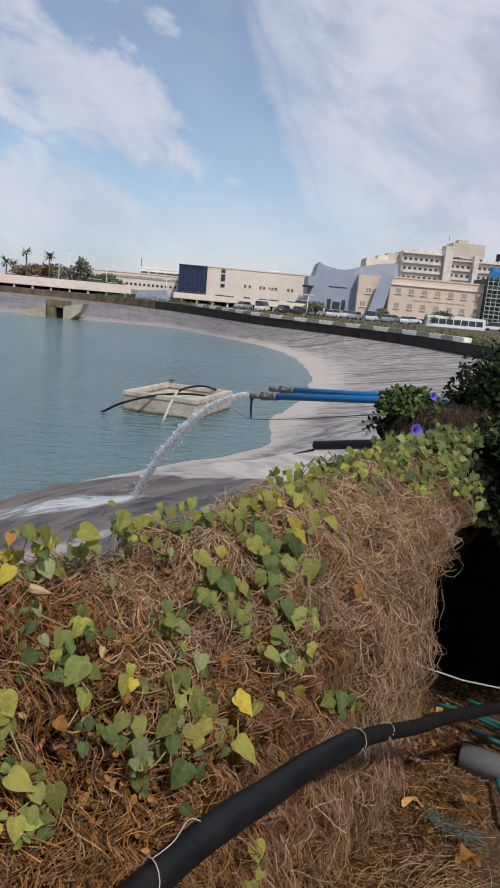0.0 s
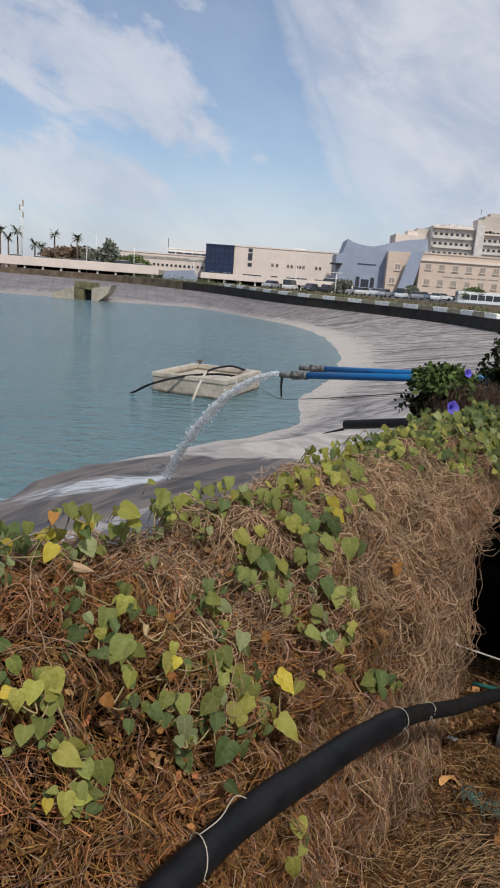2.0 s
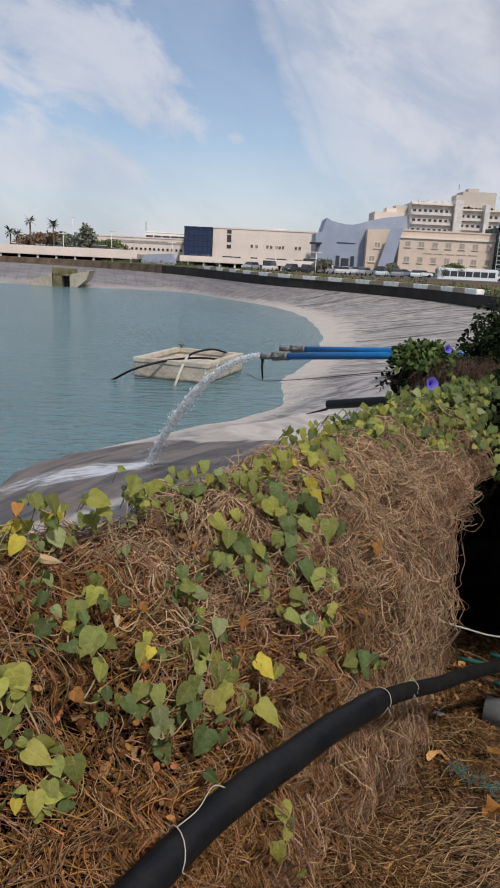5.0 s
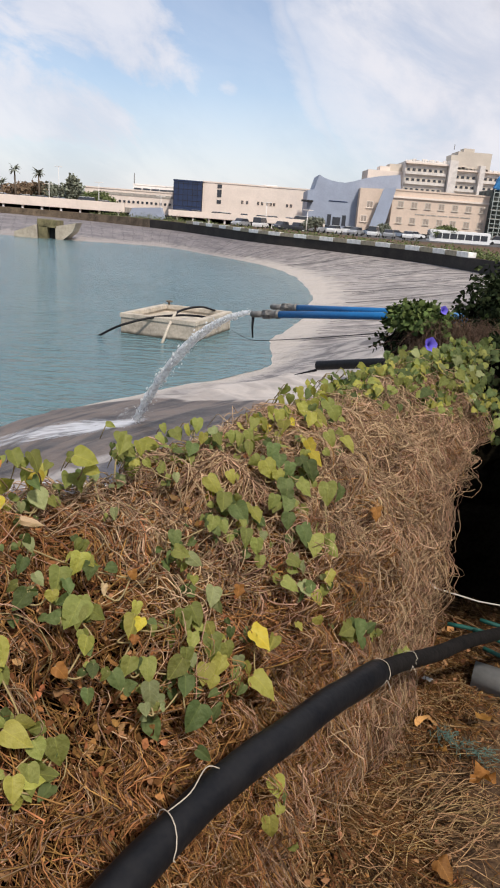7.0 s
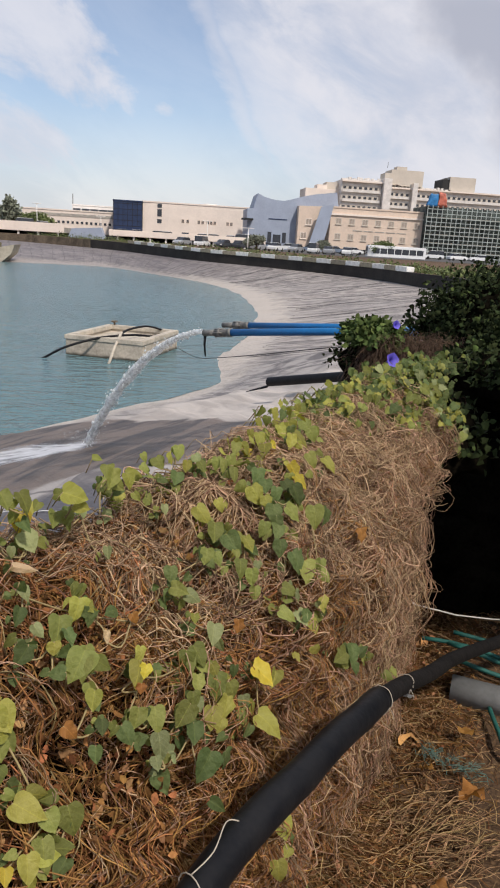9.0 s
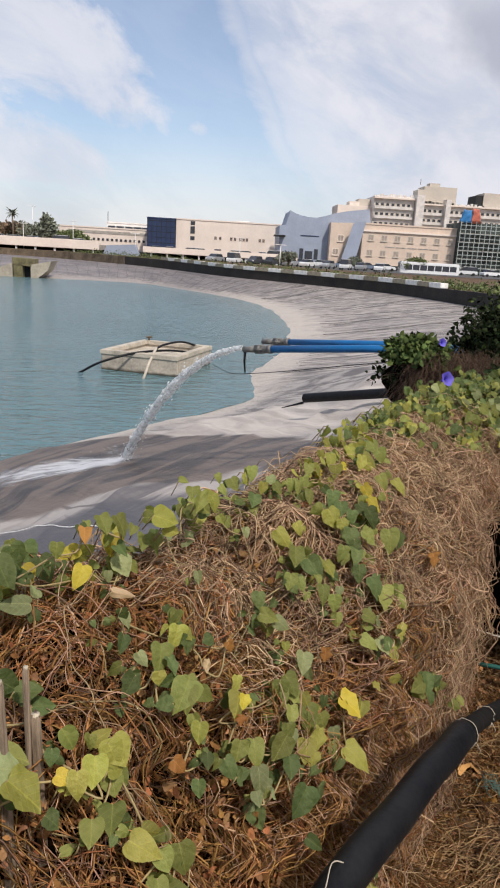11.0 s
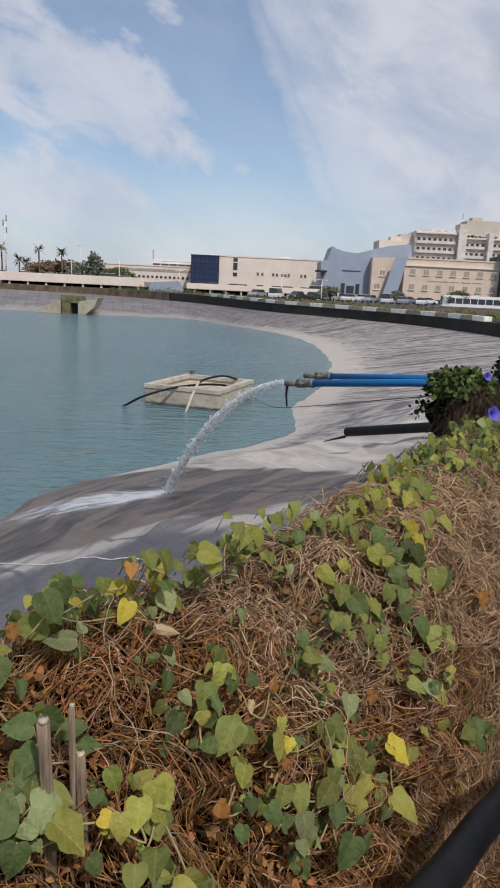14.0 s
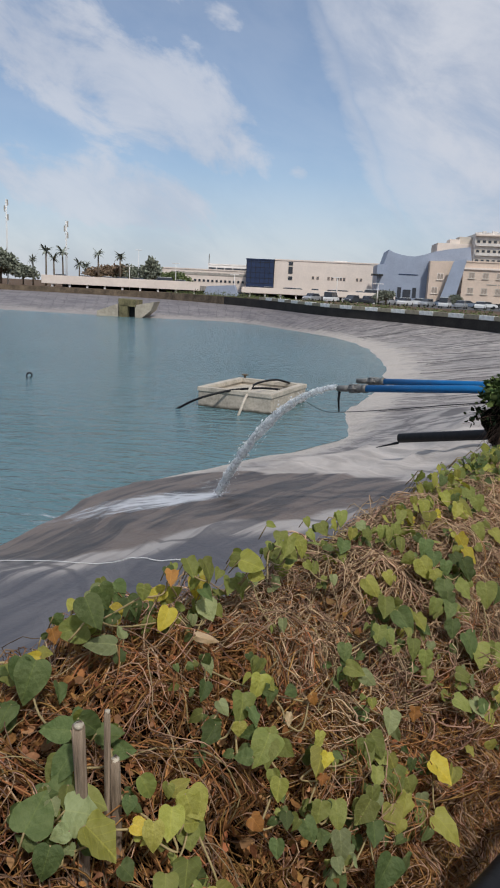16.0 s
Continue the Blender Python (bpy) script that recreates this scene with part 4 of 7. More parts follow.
def box_material():
    """Tan concrete with a dark, greenish waterline low down."""
    mt = mat("tan concrete with a dark waterline", (0.46, 0.40, 0.32), 0.9, 0.22, 1.6, 0.4, 30)
    ns, ls = mt.node_tree.nodes, mt.node_tree.links
    b = ns["Principled BSDF"]
    tc = ns.new("ShaderNodeTexCoord")
    sp = ns.new("ShaderNodeSeparateXYZ")
    ls.new(tc.outputs["Object"], sp.inputs[0])
    nz = ns.new("ShaderNodeTexNoise")
    nz.inputs["Scale"].default_value = 3.0
    ls.new(tc.outputs["Object"], nz.inputs["Vector"])
    ad = ns.new("ShaderNodeMath")
    ad.operation = "MULTIPLY_ADD"
    ad.inputs[1].default_value = 0.12
    ls.new(nz.outputs["Fac"], ad.inputs[0])
    ls.new(sp.outputs[2], ad.inputs[2])
    mr = ns.new("ShaderNodeMapRange")
    mr.inputs["From Min"].default_value = 0.08
    mr.inputs["From Max"].default_value = 0.16
    mr.inputs["To Min"].default_value = 1.0
    mr.inputs["To Max"].default_value = 0.0
    ls.new(ad.outputs[0], mr.inputs["Value"])
    mx = ns.new("ShaderNodeMix")
    mx.data_type = "RGBA"
    ls.new(mr.outputs[0], mx.inputs["Factor"])
    ls.new(b.inputs["Base Color"].links[0].from_socket, mx.inputs["A"])
    mx.inputs["B"].default_value = (0.06, 0.055, 0.04, 1)
    ls.new(mx.outputs["Result"], b.inputs["Base Color"])
    return mt


M_box = box_material()


def build_intake():
    """Square concrete box standing in the water, open on top."""
    cx, cy = -2.13, 23.4
    e = thing("concrete_box", (cx, cy, WATER), -18.5, "square open concrete intake box standing in the water", "intake box")
    a, b_ = 1.30, 1.62
    for nm, bb in (("wall", (-a, a, -b_, -b_ + 0.18, -0.6, 0.62)), ("wall", (-a, a, b_ - 0.18, b_, -0.6, 0.62)), ("wall", (-a, -a + 0.18, -b_ + 0.18, b_ - 0.18, -0.6, 0.62)), ("wall", (a - 0.18, a, -b_ + 0.18, b_ - 0.18, -0.6, 0.62))):
        part(nm, boxes(bb, bevel=0.02), M_box, e)
    part("floor", boxes((-a + 0.18, a - 0.18, -b_ + 0.18, b_ - 0.18, 0.3, 0.42)), M_concrete_tan, e)
    for bb in ((-a - 0.03, a + 0.03, -b_ - 0.03, -b_ + 0.22), (-a - 0.03, a + 0.03, b_ - 0.22, b_ + 0.03), (-a - 0.03, -a + 0.22, -b_ + 0.22, b_ - 0.22), (a - 0.22, a + 0.03, -b_ + 0.22, b_ - 0.22)):
        part("rim", boxes((*bb, 0.50, 0.64), bevel=0.015), M_concrete_tan, e, "paler rim of the box")
    # small dark thing of unclear kind, built here as a valve
    tube("valve", [(-a + 0.25, b_ - 0.1, 0.6), (-a + 0.25, b_ - 0.1, 0.76)], 0.035, M_wall_brown, e, 8, "dark rusty valve stem")
    tube("valve_wheel", [(-a + 0.25 + 0.10 * math.cos(x), b_ - 0.1 + 0.10 * math.sin(x), 0.76) for x in np.linspace(0, 2 * math.pi, 13)], 0.025, M_wall_brown, e, 6, "dark rusty hand wheel")
    h = thing("black_hose", (-4.35, 21.5, WATER), 0, "thin black hose draped over the concrete box", "hose")
    o = Vector((-4.35, 21.5, WATER))
    for pl in ([(-4.6, 21.4, -2.3), (-4.35, 21.5, -2.17), (-3.79, 21.5, -1.86), (-3.02, 21.75, -1.62), (-2.36, 22.2, -1.54), (-1.66, 22.8, -1.56), (-1.02, 23.4, -1.68)], [(-2.26, 21.5, -1.78), (-2.12, 22.5, -1.48), (-1.81, 23.2, -1.39), (-1.37, 24.0, -1.41), (-0.9, 24.6, -1.6)]):
        tube("hose", [Vector(p) - o for p in catmull(pl, 6)], 0.038, M_black_pipe, h, 7)
    w_ = thing("white_pipe", (-2.41, 20.9, -2.3), 0, "pale pipe leaning on the concrete box", "pipe")
    tube("barrel", [(0, 0, 0), (0.15, 0.6, 0.52), (0.3, 1.2, 0.9)], 0.045, M_concrete_tan, w_, 8)
    c = thing("cable", (-0.31, 23.8, -2.14), 0, "thin dark cable running from the box up the bank", "cable")
    tube("line", [Vector(p) - Vector((-0.31, 23.8, -2.14)) for p in catmull([(-0.31, 23.8, -2.1), (0.28, 22.3, -2.12), (0.9, 20.8, -1.85), (1.9, 18.6, -1.35), (2.9, 16.6, -0.85), (4.3, 14.8, -0.35)], 6)], 0.011, M_black_pipe, c, 6)


build_intake()

# ---- dry stems, dead leaves, green vines ----
M_stem = mat("dry tan stems", (0.300, 0.146, 0.054), 0.95, 0.25, 5, island=0.62, spec=0.08)
M_stem_grey = mat("greyed dry stems", (0.380, 0.236, 0.148), 0.95, 0.25, 6, island=0.62, spec=0.08)
M_dead = mat("dead brown leaves", (0.26, 0.118, 0.044), 0.95, 0.3, 40, island=0.6, spec=0.05)
M_straw = mat("pale straw", (0.47, 0.325, 0.195), 0.95, 0.2, 6, island=0.5, spec=0.08)


def leaf_material(name, col, col2):
    """Leaf: two tones, veins lighter, a little light through it."""
    mt = mat(name, col, 0.62, 0.2, 2.2, 0.25, 5, col2=col2, rand=0.40, spec=0.2, dist=0.05, fine=0.25)
    ns, ls = mt.node_tree.nodes, mt.node_tree.links
    b = ns["Principled BSDF"]
    # midrib and side veins, paler
    tc = ns.new("ShaderNodeTexCoord")
    sp = ns.new("ShaderNodeSeparateXYZ")
    ls.new(tc.outputs["Object"], sp.inputs[0])

    def m(op, a, c=None):
        n = ns.new("ShaderNodeMath")
        n.operation = op
        for i, v in enumerate((a, c)):
            if isinstance(v, (int, float)):
                n.inputs[i].default_value = v
            elif v is not None:
                ls.new(v, n.inputs[i])
        return n.outputs[0]
    ay = m("ABSOLUTE", sp.outputs[1])
    rib = m("LESS_THAN", ay, 0.016)
    side = m("LESS_THAN", m("ABSOLUTE", m("SUBTRACT", m("FRACT", m("MULTIPLY", m("SUBTRACT", sp.outputs[0], m("MULTIPLY", ay, 0.75)), 5.0)), 0.5)), 0.05)
    vein = m("MULTIPLY", m("MAXIMUM", rib, m("MULTIPLY", side, 0.6)), 0.34)
    vm = ns.new("ShaderNodeMix")
    vm.data_type = "RGBA"
    ls.new(vein, vm.inputs["Factor"])
    src = b.inputs["Base Color"].links[0].from_socket
    ls.new(src, vm.inputs["A"])
    vm.inputs["B"].default_value = (min(1, col[0] * 2.2 + 0.05), min(1, col[1] * 2.0 + 0.05), col[2] * 2, 1)
    ls.new(vm.outputs["Result"], b.inputs["Base Color"])
    tr = ns.new("ShaderNodeBsdfTranslucent")
    tr.inputs["Color"].default_value = (col[0] * 1.8, col[1] * 1.8, col[2] * 0.8, 1)
    mx = ns.new("ShaderNodeMixShader")
    mx.inputs[0].default_value = 0.3
    ls.new(b.outputs[0], mx.inputs[1])
    ls.new(tr.outputs[0], mx.inputs[2])
    ls.new(mx.outputs[0], ns["Material Output"].inputs["Surface"])
    return mt


M_leaf_green = leaf_material("green vine leaf", (0.160, 0.180, 0.042), (0.245, 0.255, 0.080))
M_leaf_dark = leaf_material("dark green vine leaf", (0.072, 0.102, 0.032), (0.138, 0.168, 0.062))
M_leaf_lime = leaf_material("yellow-green vine leaf", (0.240, 0.235, 0.042), (0.330, 0.315, 0.088))
M_leaf_yellow = leaf_material("yellowing vine leaf", (0.40, 0.305, 0.028), (0.46, 0.385, 0.075))
M_leaf_pale = leaf_material("pale grey-green vine leaf", (0.200, 0.228, 0.098), (0.285, 0.31, 0.150))
M_leaf_brown = leaf_material("withering orange-brown leaf", (0.36, 0.17, 0.045), (0.27, 0.13, 0.04))
M_leaf_straw = leaf_material("bleached dead leaf", (0.40, 0.29, 0.165), (0.50, 0.38, 0.23))
M_vine = mat("tan-green vine stem", (0.33, 0.25, 0.11), 0.7, 0.2, 30)
M_flower = mat("violet-blue petals", (0.13, 0.10, 0.55), 0.6, 0.2, 40)


def hedge_grid(s, t):
    """hedge_point for arrays: places and outward normals."""
    s, t = np.asarray(s, float), np.clip(np.asarray(t, float), 0, 10.999)
    left = np.clip((1.3 - s) / 0.9, 0, 1)
    top = 1.12 - 0.035 * np.clip(s - 0.8, 0, 2.0) + 0.02 * np.sin(s * 5) + 0.035 * np.clip((1.1 - s) / 0.4, 0, 1)
    one = np.ones_like(s)
    q = np.stack([-0.58 + 0.12 * left, -0.565 + 0.075 * left, -0.57 + 0.06 * left, -0.585 + 0.05 * left, -0.63 + 0.03 * left, -0.70 + 0.03 * left, -0.80 * one, -0.90 * one, -1.0 * one, -1.08 * one, -1.15 * one, -1.2 * one])
    z = np.stack([-0.08 * one, 0.3 * one, 0.6 * one, 0.80 * one, 0.91 * one, top - 0.10, top - 0.03, top, top - 0.06, top - 0.25, 0.5 * one, -0.1 * one])
    i = np.minimum(t.astype(int), 10)
    f = t - i
    ii = np.indices(s.shape)
    q0, q1, z0, z1 = q[(i, *ii)], q[(i + 1, *ii)], z[(i, *ii)], z[(i + 1, *ii)]
    qq, zz = q0 * (1 - f) + q1 * f, z0 * (1 - f) + z1 * f
    dq, dz = q1 - q0, z1 - z0
    ln = np.hypot(dq, dz) + 1e-9
    nq, nz = dz / ln, -dq / ln
    u, n = np.array(FU), np.array(FN)
    p = s[..., None] * u + qq[..., None] * n
    p[..., 2] += zz
    nn = nq[..., None] * n
    nn[..., 2] += nz
    return p, nn


def strands(name, P, R, material, parent, label="", sides=3):
    """Many thin tubes as one mesh. P: strand, step, xyz; R: radius of each strand."""
    N, K, _ = P.shape
    T = np.empty_like(P)
    T[:, 1:-1] = P[:, 2:] - P[:, :-2]
    T[:, 0], T[:, -1] = P[:, 1] - P[:, 0], P[:, -1] - P[:, -2]
    T /= np.linalg.norm(T, axis=2, keepdims=True) + 1e-9
    ref = np.array((0.31, 0.52, 0.79))
    A = np.cross(T, ref)
    A /= np.linalg.norm(A, axis=2, keepdims=True) + 1e-9
    B = np.cross(T, A)
    an = np.arange(sides) * 2 * math.pi / sides
    taper = np.linspace(1.0, 0.55, K)
    rad = (R[:, None] * taper[None, :])[..., None, None]
    V = P[:, :, None, :] + rad * (np.cos(an)[None, None, :, None] * A[:, :, None, :] + np.sin(an)[None, None, :, None] * B[:, :, None, :])
    idx = np.arange(N * K * sides).reshape(N, K, sides)
    a, b = idx[:, :-1, :], idx[:, 1:, :]
    F = np.stack([a, np.roll(a, -1, 2), np.roll(b, -1, 2), b], axis=-1).reshape(-1, 4)
    return quads(name, V.reshape(-1, 3), F, material, parent, label, True)


def quads(name, V, F, material, parent, label="", smooth=False):
    me = bpy.data.meshes.new(name)
    me.vertices.add(len(V))
    me.vertices.foreach_set("co", np.ascontiguousarray(V, dtype=np.float32).ravel())
    k = F.shape[1]
    me.loops.add(F.size)
    me.loops.foreach_set("vertex_index", np.ascontiguousarray(F, dtype=np.int32).ravel())
    me.polygons.add(len(F))
    me.polygons.foreach_set("loop_start", np.arange(0, F.size, k, dtype=np.int32))
    if smooth:
        me.polygons.foreach_set("use_smooth", np.ones(len(F), dtype=bool))
    me.update(calc_edges=True)
    me.validate()
    me.materials.append(material)
    ob = new(name, me)
    ob.parent = parent
    if label:
        ob["label"] = label
    ob["kind"] = "stuff"
    return ob


rng = np.random.default_rng(7)


def hedge_strands(N, K, s0, s1, t0, t1, length, hang, wander, lift, r0, r1, spill=0.0, uneven=1.0):
    """Strands that creep over the hedge's skin. hang: 1 hangs straight down, 0 goes anywhere; spill: how far past its end."""
    s = rng.uniform(s0, s1, N)
    t = rng.uniform(t0, t1, N)
    ang = np.where(rng.random(N) < hang, -math.pi / 2 + rng.normal(0, 0.32, N), rng.uniform(0, 2 * math.pi, N))
    step = length * rng.uniform(0.5, 1.4, N) / (K - 1)
    S, T = np.empty((N, K)), np.empty((N, K))
    spin = rng.normal(0, wander * 0.6, N)
    for k in range(K):
        S[:, k], T[:, k] = s, t
        spin = 0.86 * spin + rng.normal(0, wander * 0.42, N)
        ang = ang + spin
        s = s + np.cos(ang) * step
        t = t + np.sin(ang) * step / 0.14
        t = np.clip(t, 0.05, 10.5)
    s_over = S > hedge_end(T) + spill + rng.normal(0, 0.02, N)[:, None]
    P, n = hedge_grid(np.clip(S, S0, S1 + 0.05), T)
    off = -0.085 + rng.random(N)[:, None] ** 0.8 * (lift * 0.7 + 0.075) + 0.006 * np.sin(np.arange(K)[None, :] * rng.uniform(0.3, 1.1, N)[:, None] + rng.uniform(0, 6.3, N)[:, None])
    wave = np.sin(np.linspace(0, math.pi, K))[None, :] * rng.uniform(0, 1, N)[:, None] * lift * 0.35
    lumps = 0.5 * (np.sin(P[..., 2] * 11 + 3 * np.sin(S * 4)) * np.sin(S * 9 + 1.3) + np.sin(S * 17 + P[..., 2] * 6))
    pits = np.sin(S * 41 + 2 * np.sin(P[..., 2] * 23)) * np.sin(P[..., 2] * 47 + 2 * np.sin(S * 19))
    ribs = np.clip((S - 1.15) / 0.3, 0, 1) * np.clip((1.0 - P[..., 2]) / 0.2, 0, 1) * np.sin(S * 36 + 1.6 * np.sin(P[..., 2] * 6))
    P = P + n * (off + wave + uneven * (0.022 * lumps + 0.034 * pits * (1 - 0.45 * np.clip((S - 1.15) / 0.3, 0, 1)) + 0.026 * ribs))[..., None] + rng.normal(0, 0.0006, (N, K, 3))
    keep = ~s_over.any(axis=1)
    return P[keep], rng.uniform(r0, r1, N)[keep]


P, R = hedge_strands(8200, 16, -0.6, 1.45, 1.0, 8.2, 0.19, 0.10, 0.34, 0.035, 0.0005, 0.0014)
strands("stem_tangle", P, R, M_stem, hedge, "tangle of dry brown stems")
P, R = hedge_strands(3000, 18, -0.6, 1.5, 1.0, 8.2, 0.20, 0.05, 0.40, 0.045, 0.0005, 0.0012)
strands("stem_tangle", P, R, M_stem_grey, hedge, "curly greyed stems")
P, R = hedge_strands(4600, 20, 1.05, 2.85, 0.1, 7.6, 0.28, 0.6, 0.25, 0.055, 0.0008, 0.0018)
strands("stem_curtain", P, R, M_stem_grey, hedge, "wiry grey-tan dry stems hanging down the face")
P, R = hedge_strands(2500, 18, 1.1, 2.85, 0.1, 7.0, 0.24, 0.45, 0.30, 0.05, 0.0005, 0.0013)
strands("stem_curtain", P, R, M_stem, hedge, "brown stems hanging down the face")
P, R = hedge_strands(2600, 18, 1.35, 2.85, 1.2, 7.6, 0.28, 0.65, 0.24, 0.07, 0.0007, 0.0016)
strands("stem_curtain", P, R, M_straw, hedge, "paler stems hanging down the face")
P, R = hedge_strands(2300, 16, 2.4, 2.86, 2.9, 8.0, 0.24, 0.85, 0.18, 0.05, 0.0005, 0.0014, 0.03)
strands("stem_curtain", P, R, M_stem_grey, hedge, "curtain of stems overhanging the hedge's end")
P, R = hedge_strands(110, 26, 2.15, 2.84, 2.2, 4.6, 0.36, 1.0, 0.14, 0.05, 0.0005, 0.0010, 0.25, 0.15)
strands("loose_tangle", P, R, M_stem_grey, hedge, "single stems trailing from the hedge's end")
P, R = hedge_strands(3400, 18, 0.85, 2.4, 4.8, 8.0, 0.20, 0.25, 0.34, 0.055, 0.0007, 0.0016)
strands("stem_tangle", P, R, M_straw, hedge, "bleached curly stems on the crest")
P, R = hedge_strands(2300, 14, 0.0, 1.7, 0.1, 4.0, 0.24, 0.45, 0.30, 0.05, 0.0005, 0.0014)
strands("stem_tangle", P, R, M_stem, hedge, "tangle of dry tan stems")
P, R = hedge_strands(4200, 10, -1.6, -0.55, 0.2, 10.8, 0.22, 0.15, 0.34, 0.04, 0.0008, 0.0018)
strands("stem_tangle", P, R, M_stem, hedge, "tangle of dry brown stems")
P, R = hedge_strands(5200, 10, -0.6, 2.55, 8.0, 10.9, 0.24, 0.4, 0.34, 0.04, 0.0008, 0.0018)
strands("stem_tangle", P, R, M_stem_grey, hedge, "dry stems on the far side")
P, R = hedge_strands(130, 26, -0.4, 2.2, 2.0, 8.0, 0.30, 0.2, 0.16, 0.06, 0.0008, 0.0014)
strands("loose_tangle", P, R, M_straw, hedge, "paler loose stems")
P, R = hedge_strands(70, 30, -0.2, 1.5, 2.0, 8.0, 0.32, 0.2, 0.12, 0.06, 0.0009, 0.0014)
strands("loose_tangle", P, R, M_vine, hedge, "olive living stems arching over the dead ones")
P, R = hedge_strands(500, 14, 2.0, 2.6, 0.3, 4.5, 0.22, 0.6, 0.3, 0.05, 0.0006, 0.0014, 0.10)
strands("loose_tangle", P, R, M_stem_grey, hedge, "loose stems at the hedge's end")


def crumpled(name, C, size, material, parent, label, flat=0.0, normals=None):
    """Curled dead leaves as one mesh: a bent strip of two quads each."""
    N = len(C)
    a = rng.normal(0, 1, (N, 3))
    if normals is not None:
        a -= normals * (a * normals).sum(1, keepdims=True) * flat
    a /= np.linalg.norm(a, axis=1, keepdims=True)
    b = rng.normal(0, 1, (N, 3))
    b -= a * (a * b).sum(1, keepdims=True)
    if normals is not None:
        b -= normals * (b * normals).sum(1, keepdims=True) * flat
    b /= np.linalg.norm(b, axis=1, keepdims=True)
    c = np.cross(a, b)
    sz = size * rng.uniform(0.5, 1.3, N)[:, None]
    curl = rng.uniform(-0.5, 0.5, N)[:, None]
    V = np.empty((N, 8, 3))
    for i, (x, wd) in enumerate(((-1.0, 0.15), (-0.3, 0.55), (0.4, 0.5), (1.0, 0.1))):
        bend = c * (curl * (x * x) + 0.2 * rng.normal(0, 1, (N, 1)))
        V[:, 2 * i] = C + sz * (a * x + b * wd + bend + c * 0.25)
        V[:, 2 * i + 1] = C + sz * (a * x - b * wd + bend)
    i0 = np.arange(N)[:, None] * 8
    F = np.concatenate([i0 + np.array((0, 1, 3, 2)), i0 + np.array((2, 3, 5, 4)), i0 + np.array((4, 5, 7, 6))])
    return quads(name, V.reshape(-1, 3), F, material, parent, label)


def on_hedge(N, s0, s1, t0, t1, lift):
    s, t = rng.uniform(s0, s1, N), rng.uniform(t0, t1, N)
    P, n = hedge_grid(s, t)
    return P + n * rng.uniform(-0.06, lift - 0.036, N)[:, None], n


M_dead_tan = mat("dry tan leaf scraps", (0.31, 0.165, 0.078), 0.95, 0.25, 30, island=0.5, spec=0.05)
C, n = on_hedge(14000, -0.6, 1.5, 0.4, 8.3, 0.045)
crumpled("dead_leaves", C, 0.0070, M_dead, hedge, "curled dead brown leaves", 0.5, n)
C, n = on_hedge(8000, -0.6, 1.45, 0.4, 8.3, 0.045)
crumpled("dead_leaves", C, 0.0074, M_dead_tan, hedge, "curled dry tan leaf scraps", 0.5, n)
C, n = on_hedge(2000, 1.2, 2.15, 0.0, 8.3, 0.03)
crumpled("dead_leaves", C, 0.008, M_dead, hedge, "curled dead brown leaves", 0.5, n)
C, n = on_hedge(60, 0.2, 1.35, 1.5, 7.6, 0.04)
crumpled("dead_leaves", C, 0.011, M_dead_tan, hedge, "larger curled tan leaves", 0.5, n)


# ---- green leaves ----
def leaf_mesh(name, material, fold, droop, wide, wave, seed):
    """A heart-shaped leaf of unit width with a folded midrib and a wavy, uneven margin; stalk end at the origin, tip along +x."""
    half = [(0.0, 0.02), (-0.06, 0.14), (-0.07, 0.28), (-0.01, 0.40), (0.11, 0.48), (0.27, 0.50), (0.44, 0.46), (0.60, 0.37), (0.75, 0.25), (0.88, 0.12), (0.99, 0.012)]
    mid = [0.0, 0.01, 0.03, 0.08, 0.17, 0.29, 0.43, 0.58, 0.73, 0.87, 0.99]
    rs = random.Random(seed)
    lean, ph = rs.uniform(-0.12, 0.12), rs.uniform(0, 6.28)
    skew = {1: rs.uniform(0.86, 1.1), -1: rs.uniform(0.86, 1.1)}
    vs, fs = [], []

    def lift(x, y):
        return fold * abs(y) * (1 - 0.6 * abs(y)) - droop * x * x + wave * math.sin(11 * x + 4 * y + ph) * y * y * 4 - 0.4 * droop * abs(y) ** 2
    n = len(mid)
    for x in mid:
        vs.append((x, lean * x * x, lift(x, 0)))
    for sg in (1, -1):
        for f in (0.35, 0.7, 1.0):
            for i, (x0, (x, y)) in enumerate(zip(mid, half)):
                nick = 1 + (0.02 * math.sin(i * 2.1 + ph * sg) if f == 1.0 else 0)
                xx, yy = x0 + (x - x0) * f, y * f * wide * skew[sg] * nick
                vs.append((xx, sg * yy + lean * xx * xx, lift(xx, sg * yy)))
    for base, sg in ((n, 1), (4 * n, -1)):
        for i in range(n - 1):
            for a, b in ((0, base), (base, base + n), (base + n, base + 2 * n)):
                q = (a + i, a + i + 1, b + i + 1, b + i)
                fs.append(q if sg < 0 else q[::-1])
    me = bpy.data.meshes.new(name)
    me.from_pydata(vs, [], fs)
    me.polygons.foreach_set("use_smooth", [True] * len(fs))
    me.materials.append(material)
    me.update()
    return me


